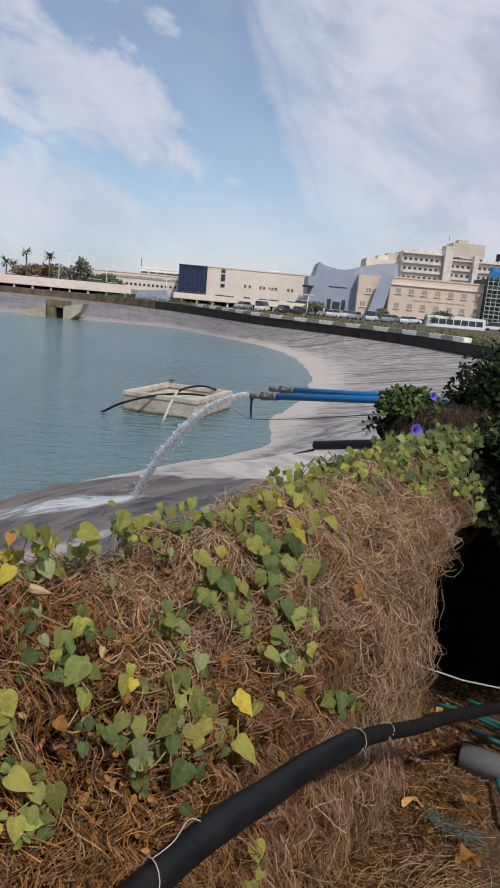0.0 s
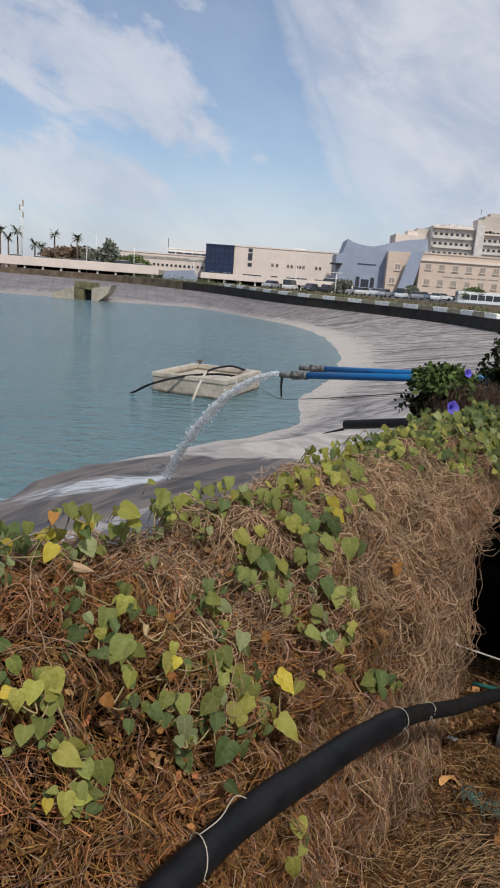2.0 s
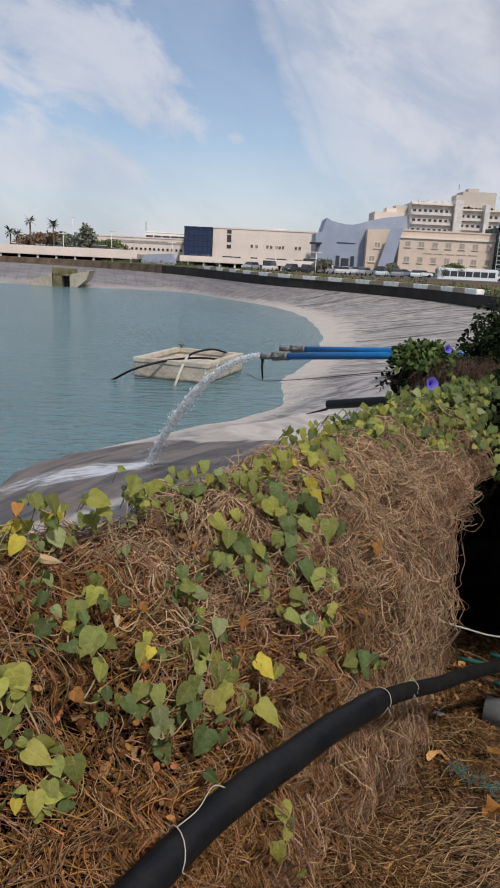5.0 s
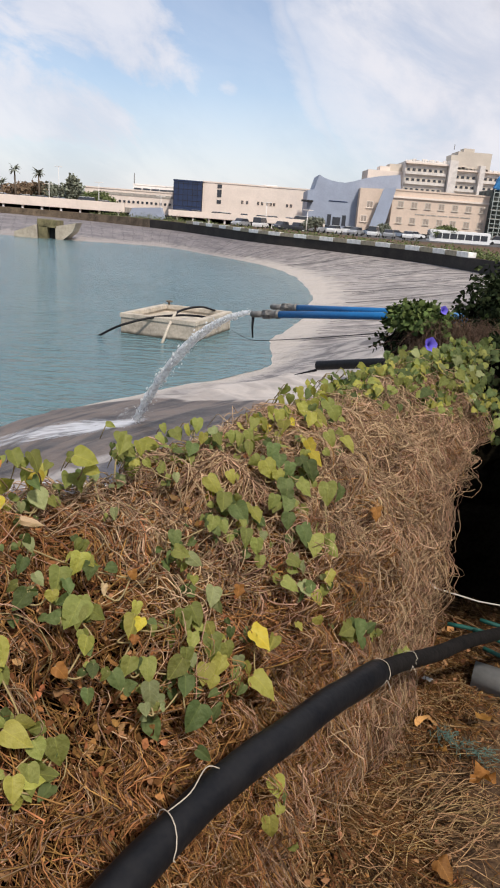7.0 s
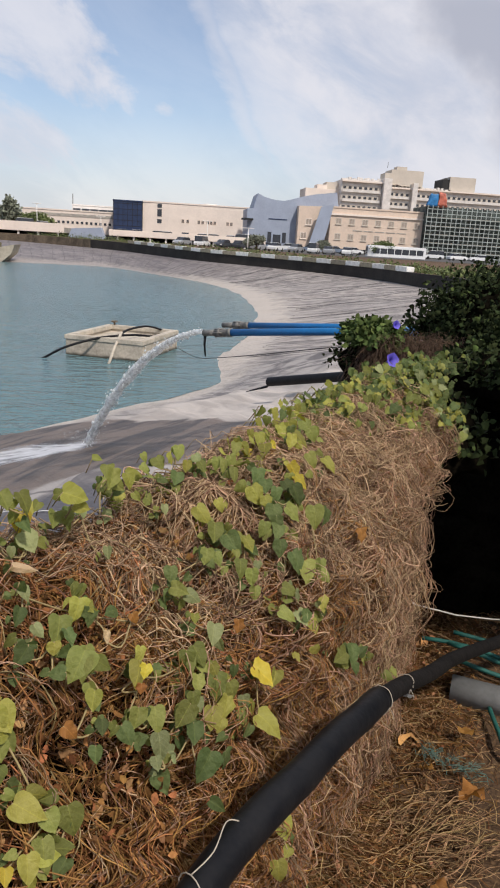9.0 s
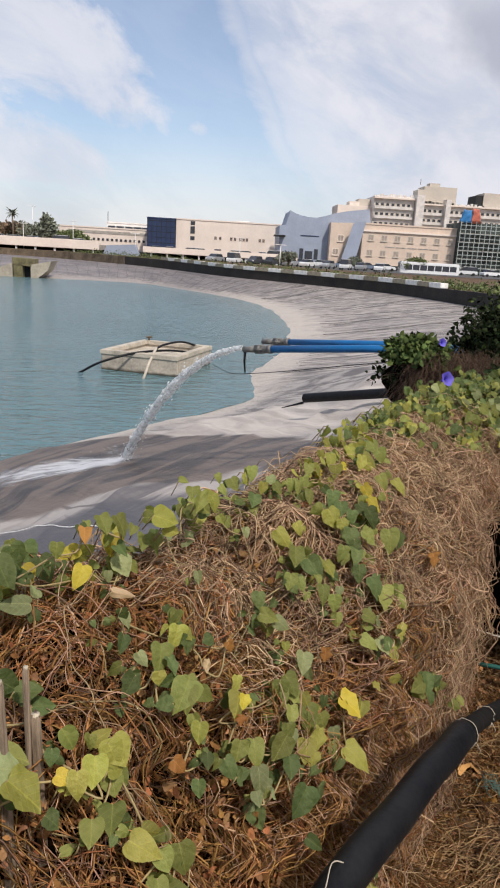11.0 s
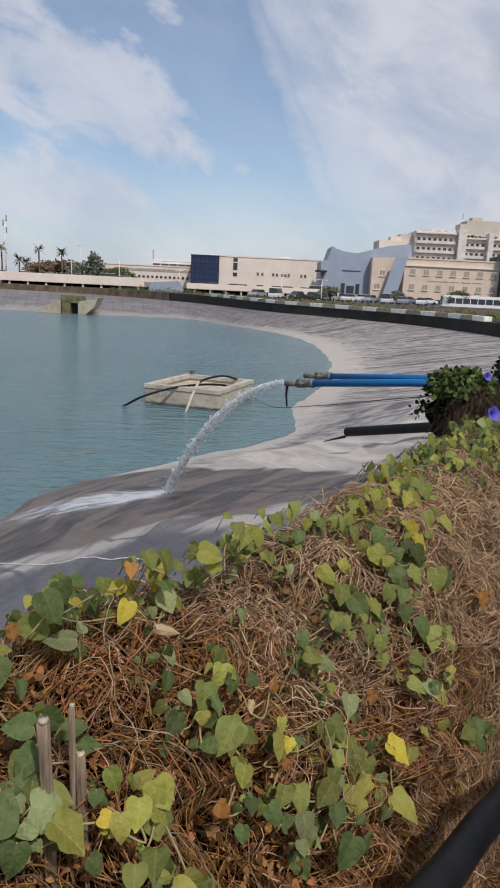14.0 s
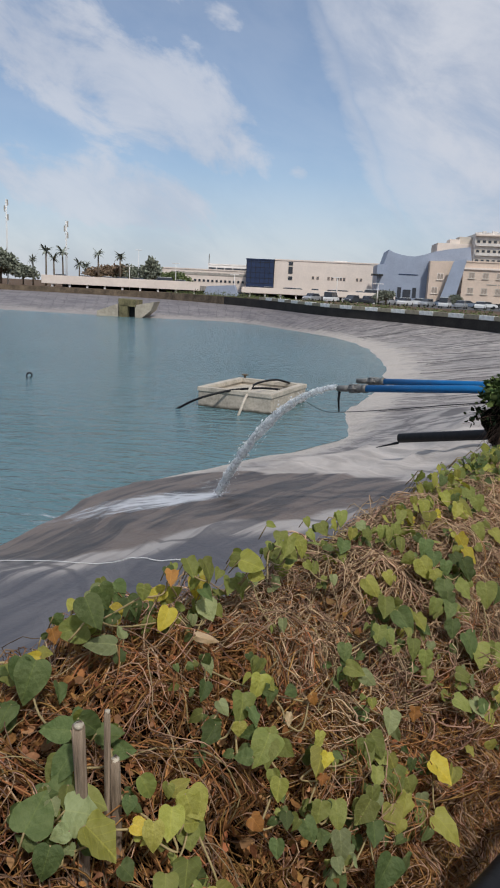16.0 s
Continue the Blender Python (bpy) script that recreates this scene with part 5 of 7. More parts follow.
LEAVES = {}
for key, m_ in (("g", M_leaf_green), ("d", M_leaf_dark), ("l", M_leaf_lime), ("y", M_leaf_yellow), ("p", M_leaf_pale), ("b", M_leaf_brown), ("s", M_leaf_straw)):
    crisp = 0.22 if key in "bs" else 0.06
    LEAVES[key] = [leaf_mesh("leaf", m_, f, d, w_, crisp * v_, k) for k, (f, d, w_, v_) in enumerate(((0.45, 0.25, 1.0, 1.0), (0.3, 0.45, 1.05, 1.3), (-0.35, 0.3, 0.95, 0.8), (0.7, 0.2, 0.9, 1.2), (0.35, 0.1, 1.1, 1.6), (0.5, 0.5, 0.85, 1.0), (0.25, 0.6, 1.0, 1.4), (1.0, 0.3, 0.85, 1.0), (-0.5, 0.2, 1.0, 1.5), (0.2, 0.25, 1.12, 1.8)))]

rl = random.Random(11)


def place_leaf(parent, at, out, key, size):
    """A leaf that hangs outwards: its tip points down and out, its face outwards."""
    o = new("leaf", rl.choice(LEAVES[key]))
    o.parent = parent
    out = Vector(out).normalized()
    nrm = (out * 0.7 + Vector((rl.gauss(0.1, 0.6), rl.gauss(-0.2, 0.6), 0.35 + rl.gauss(0, 0.45)))).normalized()
    tip = Vector((rl.gauss(0, 0.5), rl.gauss(0, 0.5), -0.9)) + out * 0.35
    tip = (tip - nrm * tip.dot(nrm)).normalized()
    side = nrm.cross(tip)
    m3 = Matrix((tip, side, nrm)).transposed().to_4x4()
    o.matrix_basis = Matrix.Translation(at) @ m3 @ Matrix.Diagonal((size * rl.uniform(0.9, 1.15), size * rl.uniform(0.85, 1.1), size, 1))
    return o


def vine_cluster(s, q, z, ws, wt, count, keys, size, label="vine of heart-shaped leaves creeping over the dead hedge"):
    """One vine: a stem that wanders through the cluster and its leaves, each on a stalk."""
    e = thing("leafy_vine", tuple(fp(s, q, z)), 0, label, "vine", "green vines on the hedge")
    inv = e.matrix_world.inverted()
    out = (FN * 0.75 + Vector((0, 0, 0.7))).normalized() if z > 0.95 else (FN + Vector((0, 0, 0.25))).normalized()
    tangent = out.cross(FU).normalized()
    base = fp(s, q, z)
    stem = [base + FU * ws * (x - 0.5) * 1.6 + tangent * wt * rl.uniform(-0.6, 0.6) + out * 0.02 for x in (0, 0.2, 0.4, 0.6, 0.8, 1.0)]
    tube("stem", [inv @ Vector(p) for p in catmull([tuple(p) for p in stem], 5)], 0.0018, M_vine, e, 5, "thin twining stem")
    for i in range(int(count * 1.5 + 0.5) if count > 1 else 1):
        at = base + FU * max(-1.6, min(1.6, rl.gauss(0, 1))) * ws * 0.42 + tangent * max(-1.5, min(1.5, rl.gauss(0, 1))) * wt * 0.45 + out * rl.uniform(0.02, 0.065)
        o = place_leaf(e, inv @ at, out, rl.choice(keys), size * rl.choice((0.45, 0.6, 0.7, 0.75, 0.85, 0.95)))
        foot = at - out * 0.05 + FU * rl.gauss(0, 0.015)
        if i % 2 == 0:
            tube("stalk", [inv @ foot, inv @ (foot * 0.4 + at * 0.6 + Vector((0, 0, 0.012))), inv @ at], 0.0012, M_vine, e, 4)
    return e


def listed_vine(rows_, label):
    """A vine whose larger leaves are set one by one: kind, way along the hedge, place on its skin, lift, width and the tip's turn; small leaves grow between."""
    spots = []
    for key, s, t, lift, w_, turn in rows_:
        p, n = hedge_grid(np.array([s]), np.array([t]))
        spots.append(Vector(p[0]) + Vector(n[0]) * lift)
    e = thing("leafy_vine", tuple(spots[0]), 0, label, "vine", "green vines on the hedge")
    inv = Matrix.Translation(-spots[0])
    face0 = Vector((0.30, -0.65, 0.70)).normalized()          # leaves turn to the light
    right0 = (Vector((1.0, 0.1, 0)) - face0 * Vector((1.0, 0.1, 0)).dot(face0)).normalized()
    down0 = right0.cross(face0)
    order = sorted(spots, key=lambda p: (round(p.dot(FU) * 8), p.z))
    for a_, b_ in zip(order, order[1:]):
        if 0.02 < (a_ - b_).length < 0.16:
            a2, b2 = a_ - face0 * 0.02, b_ - face0 * 0.02
            mid = (a2 + b2) / 2 + Vector((rl.gauss(0, 0.010), rl.gauss(0, 0.010), -0.010))
            tube("stem", catmull([tuple(inv @ a2), tuple(inv @ mid), tuple(inv @ b2)], 4), 0.0013, M_vine, e, 5, "thin twining stem")
    for (key, s, t, lift, w_, turn), c in zip(rows_, spots):
        kin = [(key, c, w_, turn, 0.24)]
        for k in range(rl.choice((2, 3, 3, 4)) if key not in "bs" else 0):
            kin.append((rl.choice((key if key != "y" else "l", "g", "d")), c + right0 * rl.gauss(0, w_ * 0.6) + down0 * rl.gauss(0, w_ * 0.55) - face0 * rl.uniform(0.010, 0.035), w_ * rl.uniform(0.45, 0.8), turn + rl.gauss(0, 50), 0.5))
        for kd, at, width, tr, loose in kin:
            nrm = (face0 + right0 * rl.gauss(0, loose) + down0 * rl.gauss(0.05, loose)).normalized()
            tip = right0 * math.cos(radians(tr)) + down0 * math.sin(radians(tr))
            tip = (tip - nrm * tip.dot(nrm)).normalized()
            o = new("leaf", LEAVES[kd][rl.choice((0, 1, 2, 4, 6, 9)) if loose < 0.4 else rl.randrange(10)])
            o.parent = e
            foot = at - tip * width * 0.45
            o.matrix_basis = Matrix.Translation(inv @ foot) @ Matrix((tip, nrm.cross(tip), nrm)).transposed().to_4x4() @ Matrix.Diagonal((width * rl.uniform(0.98, 1.18), width * rl.uniform(0.88, 1.02) * (0.55 if kd == "s" else 1.0), width, 1))
            root = foot - face0 * 0.03 - tip * width * 0.25 + down0 * 0.012
            tube("stalk", [tuple(inv @ root), tuple(inv @ (root * 0.45 + foot * 0.55 + face0 * 0.006)), tuple(inv @ foot)], 0.0010, M_vine, e, 4)


VINE_STAKES = [("d", 0.454, 5.91, 0.058, 0.028, 180), ("d", 0.439, 5.68, 0.058, 0.03, 120), ("d", 0.485, 5.83, 0.058, 0.03, 30), ("d", 0.497, 5.71, 0.058, 0.028, 0), ("g", 0.423, 5.5, 0.058, 0.021, 90), ("d", 0.39, 5.51, 0.058, 0.036, 290), ("p", 0.408, 5.48, 0.058, 0.015, 60), ("p", 0.428, 5.35, 0.058, 0.039, 0), ("l", 0.426, 5.16, 0.058, 0.041, 30), ("d", 0.376, 5.24, 0.058, 0.027, 95), ("p", 0.399, 5.32, 0.058, 0.017, 150), ("y", 0.465, 5.08, 0.058, 0.018, 20), ("d", 0.47, 5.24, 0.058, 0.015, 90), ("d", 0.469, 6.43, 0.058, 0.04, 100), ("d", 0.467, 6.58, 0.058, 0.026, 90), ("l", 0.505, 6.67, 0.058, 0.015, 0), ("y", 0.491, 6.67, 0.058, 0.015, 180)]
VINE_CREST_LEFT = [("d", 0.553, 6.6, 0.105, 0.041, 60), ("l", 0.606, 7, 0.058, 0.017, 100), ("g", 0.559, 6.84, 0.058, 0.034, 160), ("l", 0.59, 6.9, 0.058, 0.025, 140), ("y", 0.623, 6.86, 0.058, 0.027, 60), ("p", 0.575, 6.5, 0.058, 0.032, 180), ("d", 0.681, 7, 0.058, 0.03, 60), ("d", 0.655, 6.89, 0.058, 0.031, 60), ("p", 0.648, 7, 0.058, 0.032, 30), ("g", 0.633, 6.6, 0.11, 0.02, 90), ("y", 0.713, 6.99, 0.058, 0.029, 150), ("l", 0.736, 6.94, 0.058, 0.026, 320), ("y", 0.685, 6.55, 0.058, 0.028, 100), ("b", 0.678, 6.6, 0.122, 0.021, 90)]
VINE_CREST_GAP = [("g", 0.712, 6.6, 0.129, 0.028, 60), ("g", 0.75, 6.6, 0.123, 0.03, 50), ("y", 0.788, 6.92, 0.058, 0.037, 90), ("p", 0.764, 6.5, 0.058, 0.029, 60), ("p", 0.716, 6.36, 0.058, 0.017, 90), ("g", 0.853, 6.85, 0.058, 0.027, 100), ("g", 0.874, 6.78, 0.058, 0.025, 90), ("p", 0.915, 6.8, 0.058, 0.018, 80), ("l", 0.854, 6.6, 0.113, 0.041, 10), ("p", 0.857, 5.99, 0.058, 0.017, 90), ("s", 0.703, 6, 0.058, 0.032, 10), ("b", 0.531, 6.85, 0.058, 0.018, 60)]
VINE_CREST_MID = [("g", 0.936, 6.6, 0.134, 0.033, 90), ("l", 0.987, 6.6, 0.12, 0.025, 60), ("g", 1.065, 7, 0.058, 0.044, 80), ("g", 1.043, 7, 0.058, 0.026, 90), ("l", 1.141, 7, 0.058, 0.033, 0), ("g", 1.229, 7, 0.058, 0.028, 60), ("g", 1.305, 7, 0.058, 0.029, 80), ("d", 1.181, 6.72, 0.058, 0.031, 100), ("l", 1.239, 6.85, 0.058, 0.023, 90), ("p", 1.283, 6.87, 0.058, 0.023, 60), ("g", 0.953, 6.6, 0.116, 0.024, 40), ("p", 1.07, 6.25, 0.058, 0.018, 90), ("g", 1.269, 6.66, 0.058, 0.023, 60)]
VINE_CREST_RIGHT = [("l", 1.804, 7, 0.058, 0.038, 60), ("l", 1.66, 6.39, 0.058, 0.049, 60), ("l", 1.64, 6.02, 0.058, 0.045, 50), ("l", 1.628, 6.49, 0.058, 0.034, 60), ("g", 1.722, 6, 0.058, 0.038, 60), ("g", 1.589, 5.63, 0.058, 0.038, 60), ("l", 1.653, 5.41, 0.058, 0.04, 60), ("l", 1.512, 6.52, 0.058, 0.032, 80), ("y", 1.479, 5.64, 0.058, 0.039, 50), ("y", 1.468, 5.4, 0.058, 0.038, 45), ("g", 1.315, 6.37, 0.058, 0.031, 90), ("g", 1.307, 6.08, 0.058, 0.029, 90), ("g", 1.308, 6.53, 0.058, 0.026, 90), ("l", 1.591, 6.06, 0.058, 0.036, 90), ("g", 1.773, 6.41, 0.058, 0.037, 60)]
VINE_DARK = [("d", 1.354, 5.93, 0.058, 0.036, 90), ("d", 1.346, 5.7, 0.058, 0.033, 90), ("l", 1.299, 5.69, 0.058, 0.042, 60), ("l", 1.308, 5.47, 0.058, 0.03, 70), ("d", 1.354, 5.47, 0.058, 0.034, 90), ("d", 1.413, 5.25, 0.058, 0.045, 60), ("d", 1.413, 5.45, 0.058, 0.035, 60), ("d", 1.3, 5.25, 0.058, 0.039, 90), ("d", 1.278, 5.11, 0.058, 0.032, 90), ("g", 1.346, 5.06, 0.058, 0.04, 30), ("g", 1.417, 4.92, 0.058, 0.047, 90), ("g", 1.235, 5.18, 0.058, 0.029, 100), ("d", 1.268, 5, 0.058, 0.036, 100), ("d", 1.238, 4.93, 0.058, 0.031, 90), ("d", 1.269, 4.56, 0.058, 0.041, 60), ("g", 1.288, 4.3, 0.058, 0.044, 80), ("g", 1.333, 4, 0.058, 0.034, 60)]
VINE_MID = [("l", 1.186, 5.9, 0.058, 0.027, 60), ("l", 1.128, 5.95, 0.058, 0.038, 50), ("g", 1.116, 5.62, 0.058, 0.037, 90), ("d", 1.13, 5.35, 0.058, 0.04, 60), ("l", 1.162, 5.16, 0.058, 0.032, 60), ("l", 1.161, 5.33, 0.058, 0.025, 60), ("g", 1.045, 5.4, 0.058, 0.027, 100), ("g", 1.065, 5.29, 0.058, 0.024, 80), ("g", 1.1, 5, 0.058, 0.031, 90), ("g", 1.107, 4.93, 0.058, 0.029, 90), ("p", 1.142, 4.98, 0.058, 0.017, 90), ("d", 1.039, 5.47, 0.058, 0.022, 100), ("d", 0.934, 5.41, 0.058, 0.029, 90), ("g", 0.918, 5.2, 0.058, 0.027, 20), ("p", 0.933, 5.03, 0.058, 0.029, 30)]
VINE_SMALL = [("g", 0.747, 5.66, 0.058, 0.022, 90), ("l", 0.721, 5.48, 0.058, 0.032, 90), ("l", 0.738, 5.47, 0.058, 0.02, 40), ("p", 0.674, 5.86, 0.058, 0.018, 60), ("d", 0.641, 5.68, 0.058, 0.021, 100), ("g", 1.142, 4.06, 0.058, 0.032, 30), ("p", 1.185, 3.95, 0.058, 0.029, 60), ("l", 1.219, 3.64, 0.058, 0.032, 60), ("l", 0.903, 4.99, 0.058, 0.016, 90), ("b", 0.998, 4.52, 0.058, 0.021, 90), ("s", 0.724, 5.1, 0.058, 0.017, 90), ("b", 0.791, 5.14, 0.058, 0.016, 60)]
VINE_FACE_LEFT = [("d", 0.606, 5.34, 0.058, 0.025, 120), ("p", 0.645, 5.47, 0.058, 0.02, 60), ("g", 0.675, 5.4, 0.058, 0.033, 90), ("l", 0.645, 5.25, 0.058, 0.018, 80), ("g", 0.658, 5.02, 0.058, 0.037, 110), ("d", 0.622, 5.05, 0.058, 0.021, 180), ("l", 0.532, 5, 0.058, 0.03, 60), ("g", 0.659, 5, 0.058, 0.029, 100), ("l", 0.646, 4.95, 0.058, 0.024, 100), ("d", 0.645, 4.74, 0.058, 0.017, 90), ("l", 0.496, 5, 0.058, 0.026, 90), ("g", 0.488, 4.95, 0.058, 0.028, 90), ("l", 0.471, 5, 0.058, 0.024, 90), ("g", 0.46, 4.97, 0.058, 0.024, 90), ("b", 0.597, 4.87, 0.058, 0.021, 40)]
VINE_FACE = [("l", 0.738, 4.88, 0.058, 0.037, 100), ("y", 0.751, 4.86, 0.058, 0.02, 95), ("g", 0.703, 4.59, 0.058, 0.026, 95), ("g", 0.735, 4.47, 0.058, 0.03, 85), ("g", 0.79, 4.27, 0.058, 0.032, 120), ("d", 0.676, 4.54, 0.058, 0.03, 60), ("p", 0.724, 4.25, 0.058, 0.032, 80), ("p", 0.706, 4.17, 0.058, 0.016, 80), ("g", 0.842, 4.68, 0.058, 0.027, 90), ("p", 0.929, 4.69, 0.058, 0.033, 100), ("g", 0.871, 4.63, 0.058, 0.033, 60), ("g", 0.846, 4.63, 0.058, 0.022, 90), ("d", 0.792, 4.05, 0.058, 0.03, 90), ("d", 0.787, 3.7, 0.058, 0.045, 110), ("b", 0.73, 4.76, 0.058, 0.014, 90)]
VINE_FACE_RIGHT = [("d", 0.932, 4.13, 0.058, 0.02, 90), ("y", 0.996, 3.87, 0.058, 0.043, 35), ("l", 0.889, 4.36, 0.058, 0.021, 60), ("g", 0.881, 4.17, 0.058, 0.041, 80), ("g", 0.842, 4.4, 0.058, 0.024, 90), ("l", 0.877, 3.97, 0.058, 0.036, 100), ("l", 0.841, 4, 0.058, 0.03, 95), ("g", 0.818, 4.3, 0.058, 0.024, 80), ("p", 0.825, 4.21, 0.058, 0.019, 60), ("p", 0.923, 3.82, 0.058, 0.021, 80), ("g", 0.91, 3.67, 0.058, 0.028, 70), ("l", 0.967, 3.31, 0.058, 0.045, 45)]
VINE_FOOT = [("l", 0.51, 4.67, 0.058, 0.032, 30), ("g", 0.533, 4.49, 0.058, 0.025, 60), ("g", 0.557, 4.39, 0.058, 0.033, 75), ("l", 0.528, 4.69, 0.058, 0.025, 20), ("g", 0.512, 4.36, 0.058, 0.033, 80), ("l", 0.49, 4.38, 0.058, 0.027, 80), ("y", 0.465, 4.45, 0.058, 0.017, 90), ("l", 0.515, 4.33, 0.058, 0.021, 0), ("d", 1.398, 2.69, 0.058, 0.042, 90), ("g", 1.483, 2.49, 0.058, 0.036, 60), ("l", 0.524, 5, 0.058, 0.027, 60)]
VINE_BY_PIPE = [("l", 0.966, 1.9, 0.058, 0.038, 85), ("l", 0.99, 2.18, 0.058, 0.034, 70), ("g", 1.332, 2.85, 0.058, 0.036, 150), ("d", 1.415, 2.7, 0.058, 0.049, 330), ("g", 1.192, 4.3, 0.058, 0.032, 20), ("p", 1.207, 4.1, 0.058, 0.027, 30), ("l", 1.294, 3.74, 0.058, 0.034, 60), ("g", 1.743, 1.6, 0.058, 0.036, 40), ("b", 1.586, 4.03, 0.058, 0.03, 80)]
for rows_, label_ in ((VINE_STAKES, "large dark and pale green leaves round the cane stakes"), (VINE_CREST_LEFT, "green and yellowing vine leaves along the crest"), (VINE_CREST_GAP, "vine with a bright yellow leaf on the crest"), (VINE_CREST_MID, "pale green vine standing up from the crest"), (VINE_CREST_RIGHT, "yellow-green vine tumbling over the crest"), (VINE_DARK, "dense dark green vine on the dead hedge"), (VINE_MID, "green vine sprig on the dead hedge"), (VINE_SMALL, "small green and withered leaves on the dead hedge"), (VINE_FACE_LEFT, "green vine leaves on the hedge's face"), (VINE_FACE, "large cluster of pale green vine leaves on the hedge's face"), (VINE_FACE_RIGHT, "hanging sprig of yellow-green leaves on the hedge's face"), (VINE_FOOT, "green vine leaves low on the hedge"), (VINE_BY_PIPE, "few scattered leaves round the black pipe")):
    listed_vine(rows_, label_)
top_label = "dense yellow-green vine over the hedge's far end"
for s_, q_, z_, n_, ks in ((1.68, -0.88, 1.08, 10, "llg"), (1.88, -0.94, 1.07, 12, "lgg"), (2.05, -0.92, 1.07, 20, "lgdd")):
    vine_cluster(s_, q_, z_, 0.20, 0.12, int(n_ * 1.9), ks, 0.038, top_label)


def scattered_vine(count, s0, s1, low, high, keys, w0, w1, label):
    """A dense vine spread over the hedge from s0 to s1; low gives its lower hem at both ends and in the middle."""
    rows_ = []
    while len(rows_) < count:
        f = rl.random()
        hem = low[0] * (1 - f) ** 2 + low[1] * 2 * f * (1 - f) + low[2] * f * f
        t = hem + (high - hem) * rl.random() ** 0.9 + rl.gauss(0, 0.18)
        if noise.noise(Vector((f * 5 + s0, t * 1.1, 2.0))) > -0.22:
            rows_.append((rl.choice(keys), s0 + (s1 - s0) * f, t, rl.uniform(0.03, 0.085), rl.uniform(w0, w1), rl.gauss(85, 50)))
    listed_vine(rows_, label)


scattered_vine(60, 2.10, 2.45, (6.2, 5.6, 5.1), 8.0, "lgggd", 0.020, 0.040, top_label)
scattered_vine(90, 2.40, 2.72, (5.2, 4.9, 4.3), 7.9, "llgggdd", 0.020, 0.044, top_label)
scattered_vine(95, 2.66, 3.00, (4.1, 3.3, 3.7), 7.9, "gglddp", 0.020, 0.048, top_label)
scattered_vine(60, 2.95, 3.35, (5.0, 5.4, 5.6), 7.8, "ggdd", 0.026, 0.050, "darker green vine running on to the bush")
scattered_vine(45, 3.30, 3.80, (5.6, 5.8, 6.0), 7.6, "gdd", 0.026, 0.046, "darker green vine running on to the bush")

for s_, q_, z_, n_, ks in ((0.44, -0.92, 1.14, 6, "ggd"), (0.66, -0.93, 1.14, 4, "ggp"), (1.05, -0.93, 1.12, 5, "lgp"), (1.20, -0.92, 1.11, 8, "lgp"), (1.40, -0.88, 1.11, 10, "lgg"), (1.52, -0.86, 1.10, 10, "lly")):
    vine_cluster(s_, q_, z_, 0.11, 0.06, n_, ks, 0.033, "low green vine along the hedge's crest")


def build_flower(at):
    """Trumpet flower: a flared, slightly lobed cone."""
    vs, fs = [], []
    n = 20
    for i, (r, h) in enumerate(((0.004, 0.0), (0.007, 0.024), (0.016, 0.038), (0.031, 0.045))):
        for k in range(n):
            a = 2 * math.pi * k / n
            rr = r * (1 + (0.08 * math.cos(5 * a) if i == 3 else 0))
            vs.append((rr * math.cos(a), rr * math.sin(a), h))
    for i in range(3):
        for k in range(n):
            fs.append((i * n + k, i * n + (k + 1) % n, (i + 1) * n + (k + 1) % n, (i + 1) * n + k))
    e = thing("trumpet_flower", at, 0, "open violet-blue trumpet flower on the vine", "flower", "blue flowers")
    o = raw_ob("petals", vs, fs, M_flower, e, "", True)
    o.matrix_world = pose(*at, 70, 0, 20)
    tube("stalk", [(0, 0.0, 0), (0, 0.02, -0.03), (0.0, 0.05, -0.06)], 0.003, M_vine, e, 5)


for at in ((0.80, 3.12, 1.125), (1.39, 5.02, 1.075)):
    build_flower(at)

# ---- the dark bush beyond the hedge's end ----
# near-black core colour stands in for the shade inside the bush
M_bush = mat("near-black shade colour of bush core", (0.007, 0.006, 0.004), 1.0, 0.4, 8, 0.5, 20, spec=0.0)
# shade and lit tops put into two leaf greens; left clump is also bright
M_bush_leaf = mat("bush leaves darkened for shade", (0.026, 0.036, 0.013), 0.9, 0.2, 30, island=0.5, spec=0.1)
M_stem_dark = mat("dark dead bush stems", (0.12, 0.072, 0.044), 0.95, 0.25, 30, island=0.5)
M_bush_leaf2 = mat("bright bush leaves and lit tops", (0.080, 0.115, 0.032), 0.8, 0.2, 30, island=0.5, spec=0.15)


def leaf_cards(N, size, centre, radii, shell=0.25, up=0.0):
    """Small pointed leaves, one quad each, round an ellipsoid."""
    d = rng.normal(0, 1, (N, 3))
    d /= np.linalg.norm(d, axis=1, keepdims=True)
    if up:
        d[:, 2] = np.abs(d[:, 2]) * up + d[:, 2] * (1 - up)
    bumpy = np.array([noise.noise(Vector(v * 2.3) + Vector(centre)) for v in d])
    C = np.array(centre) + d * np.array(radii) * (1 + 0.22 * bumpy[:, None] + rng.uniform(-shell, shell * 0.6, N)[:, None])
    a = rng.normal(0, 1, (N, 3)) + d * 0.7 + np.array((0, 0, -0.3))
    a /= np.linalg.norm(a, axis=1, keepdims=True)
    b = np.cross(a, d + rng.normal(0, 0.5, (N, 3)))
    b /= np.linalg.norm(b, axis=1, keepdims=True)
    sz = size * rng.uniform(0.6, 1.4, N)[:, None]
    n = np.cross(a, b)
    V = np.stack([C, C + sz * (a * 0.30 + b * 0.40 + n * 0.14), C + sz * (a * 0.70 + b * 0.30 + n * 0.06), C + sz * (a - n * 0.12), C + sz * (a * 0.70 - b * 0.30 + n * 0.06), C + sz * (a * 0.30 - b * 0.40 + n * 0.14)], axis=1)
    return V


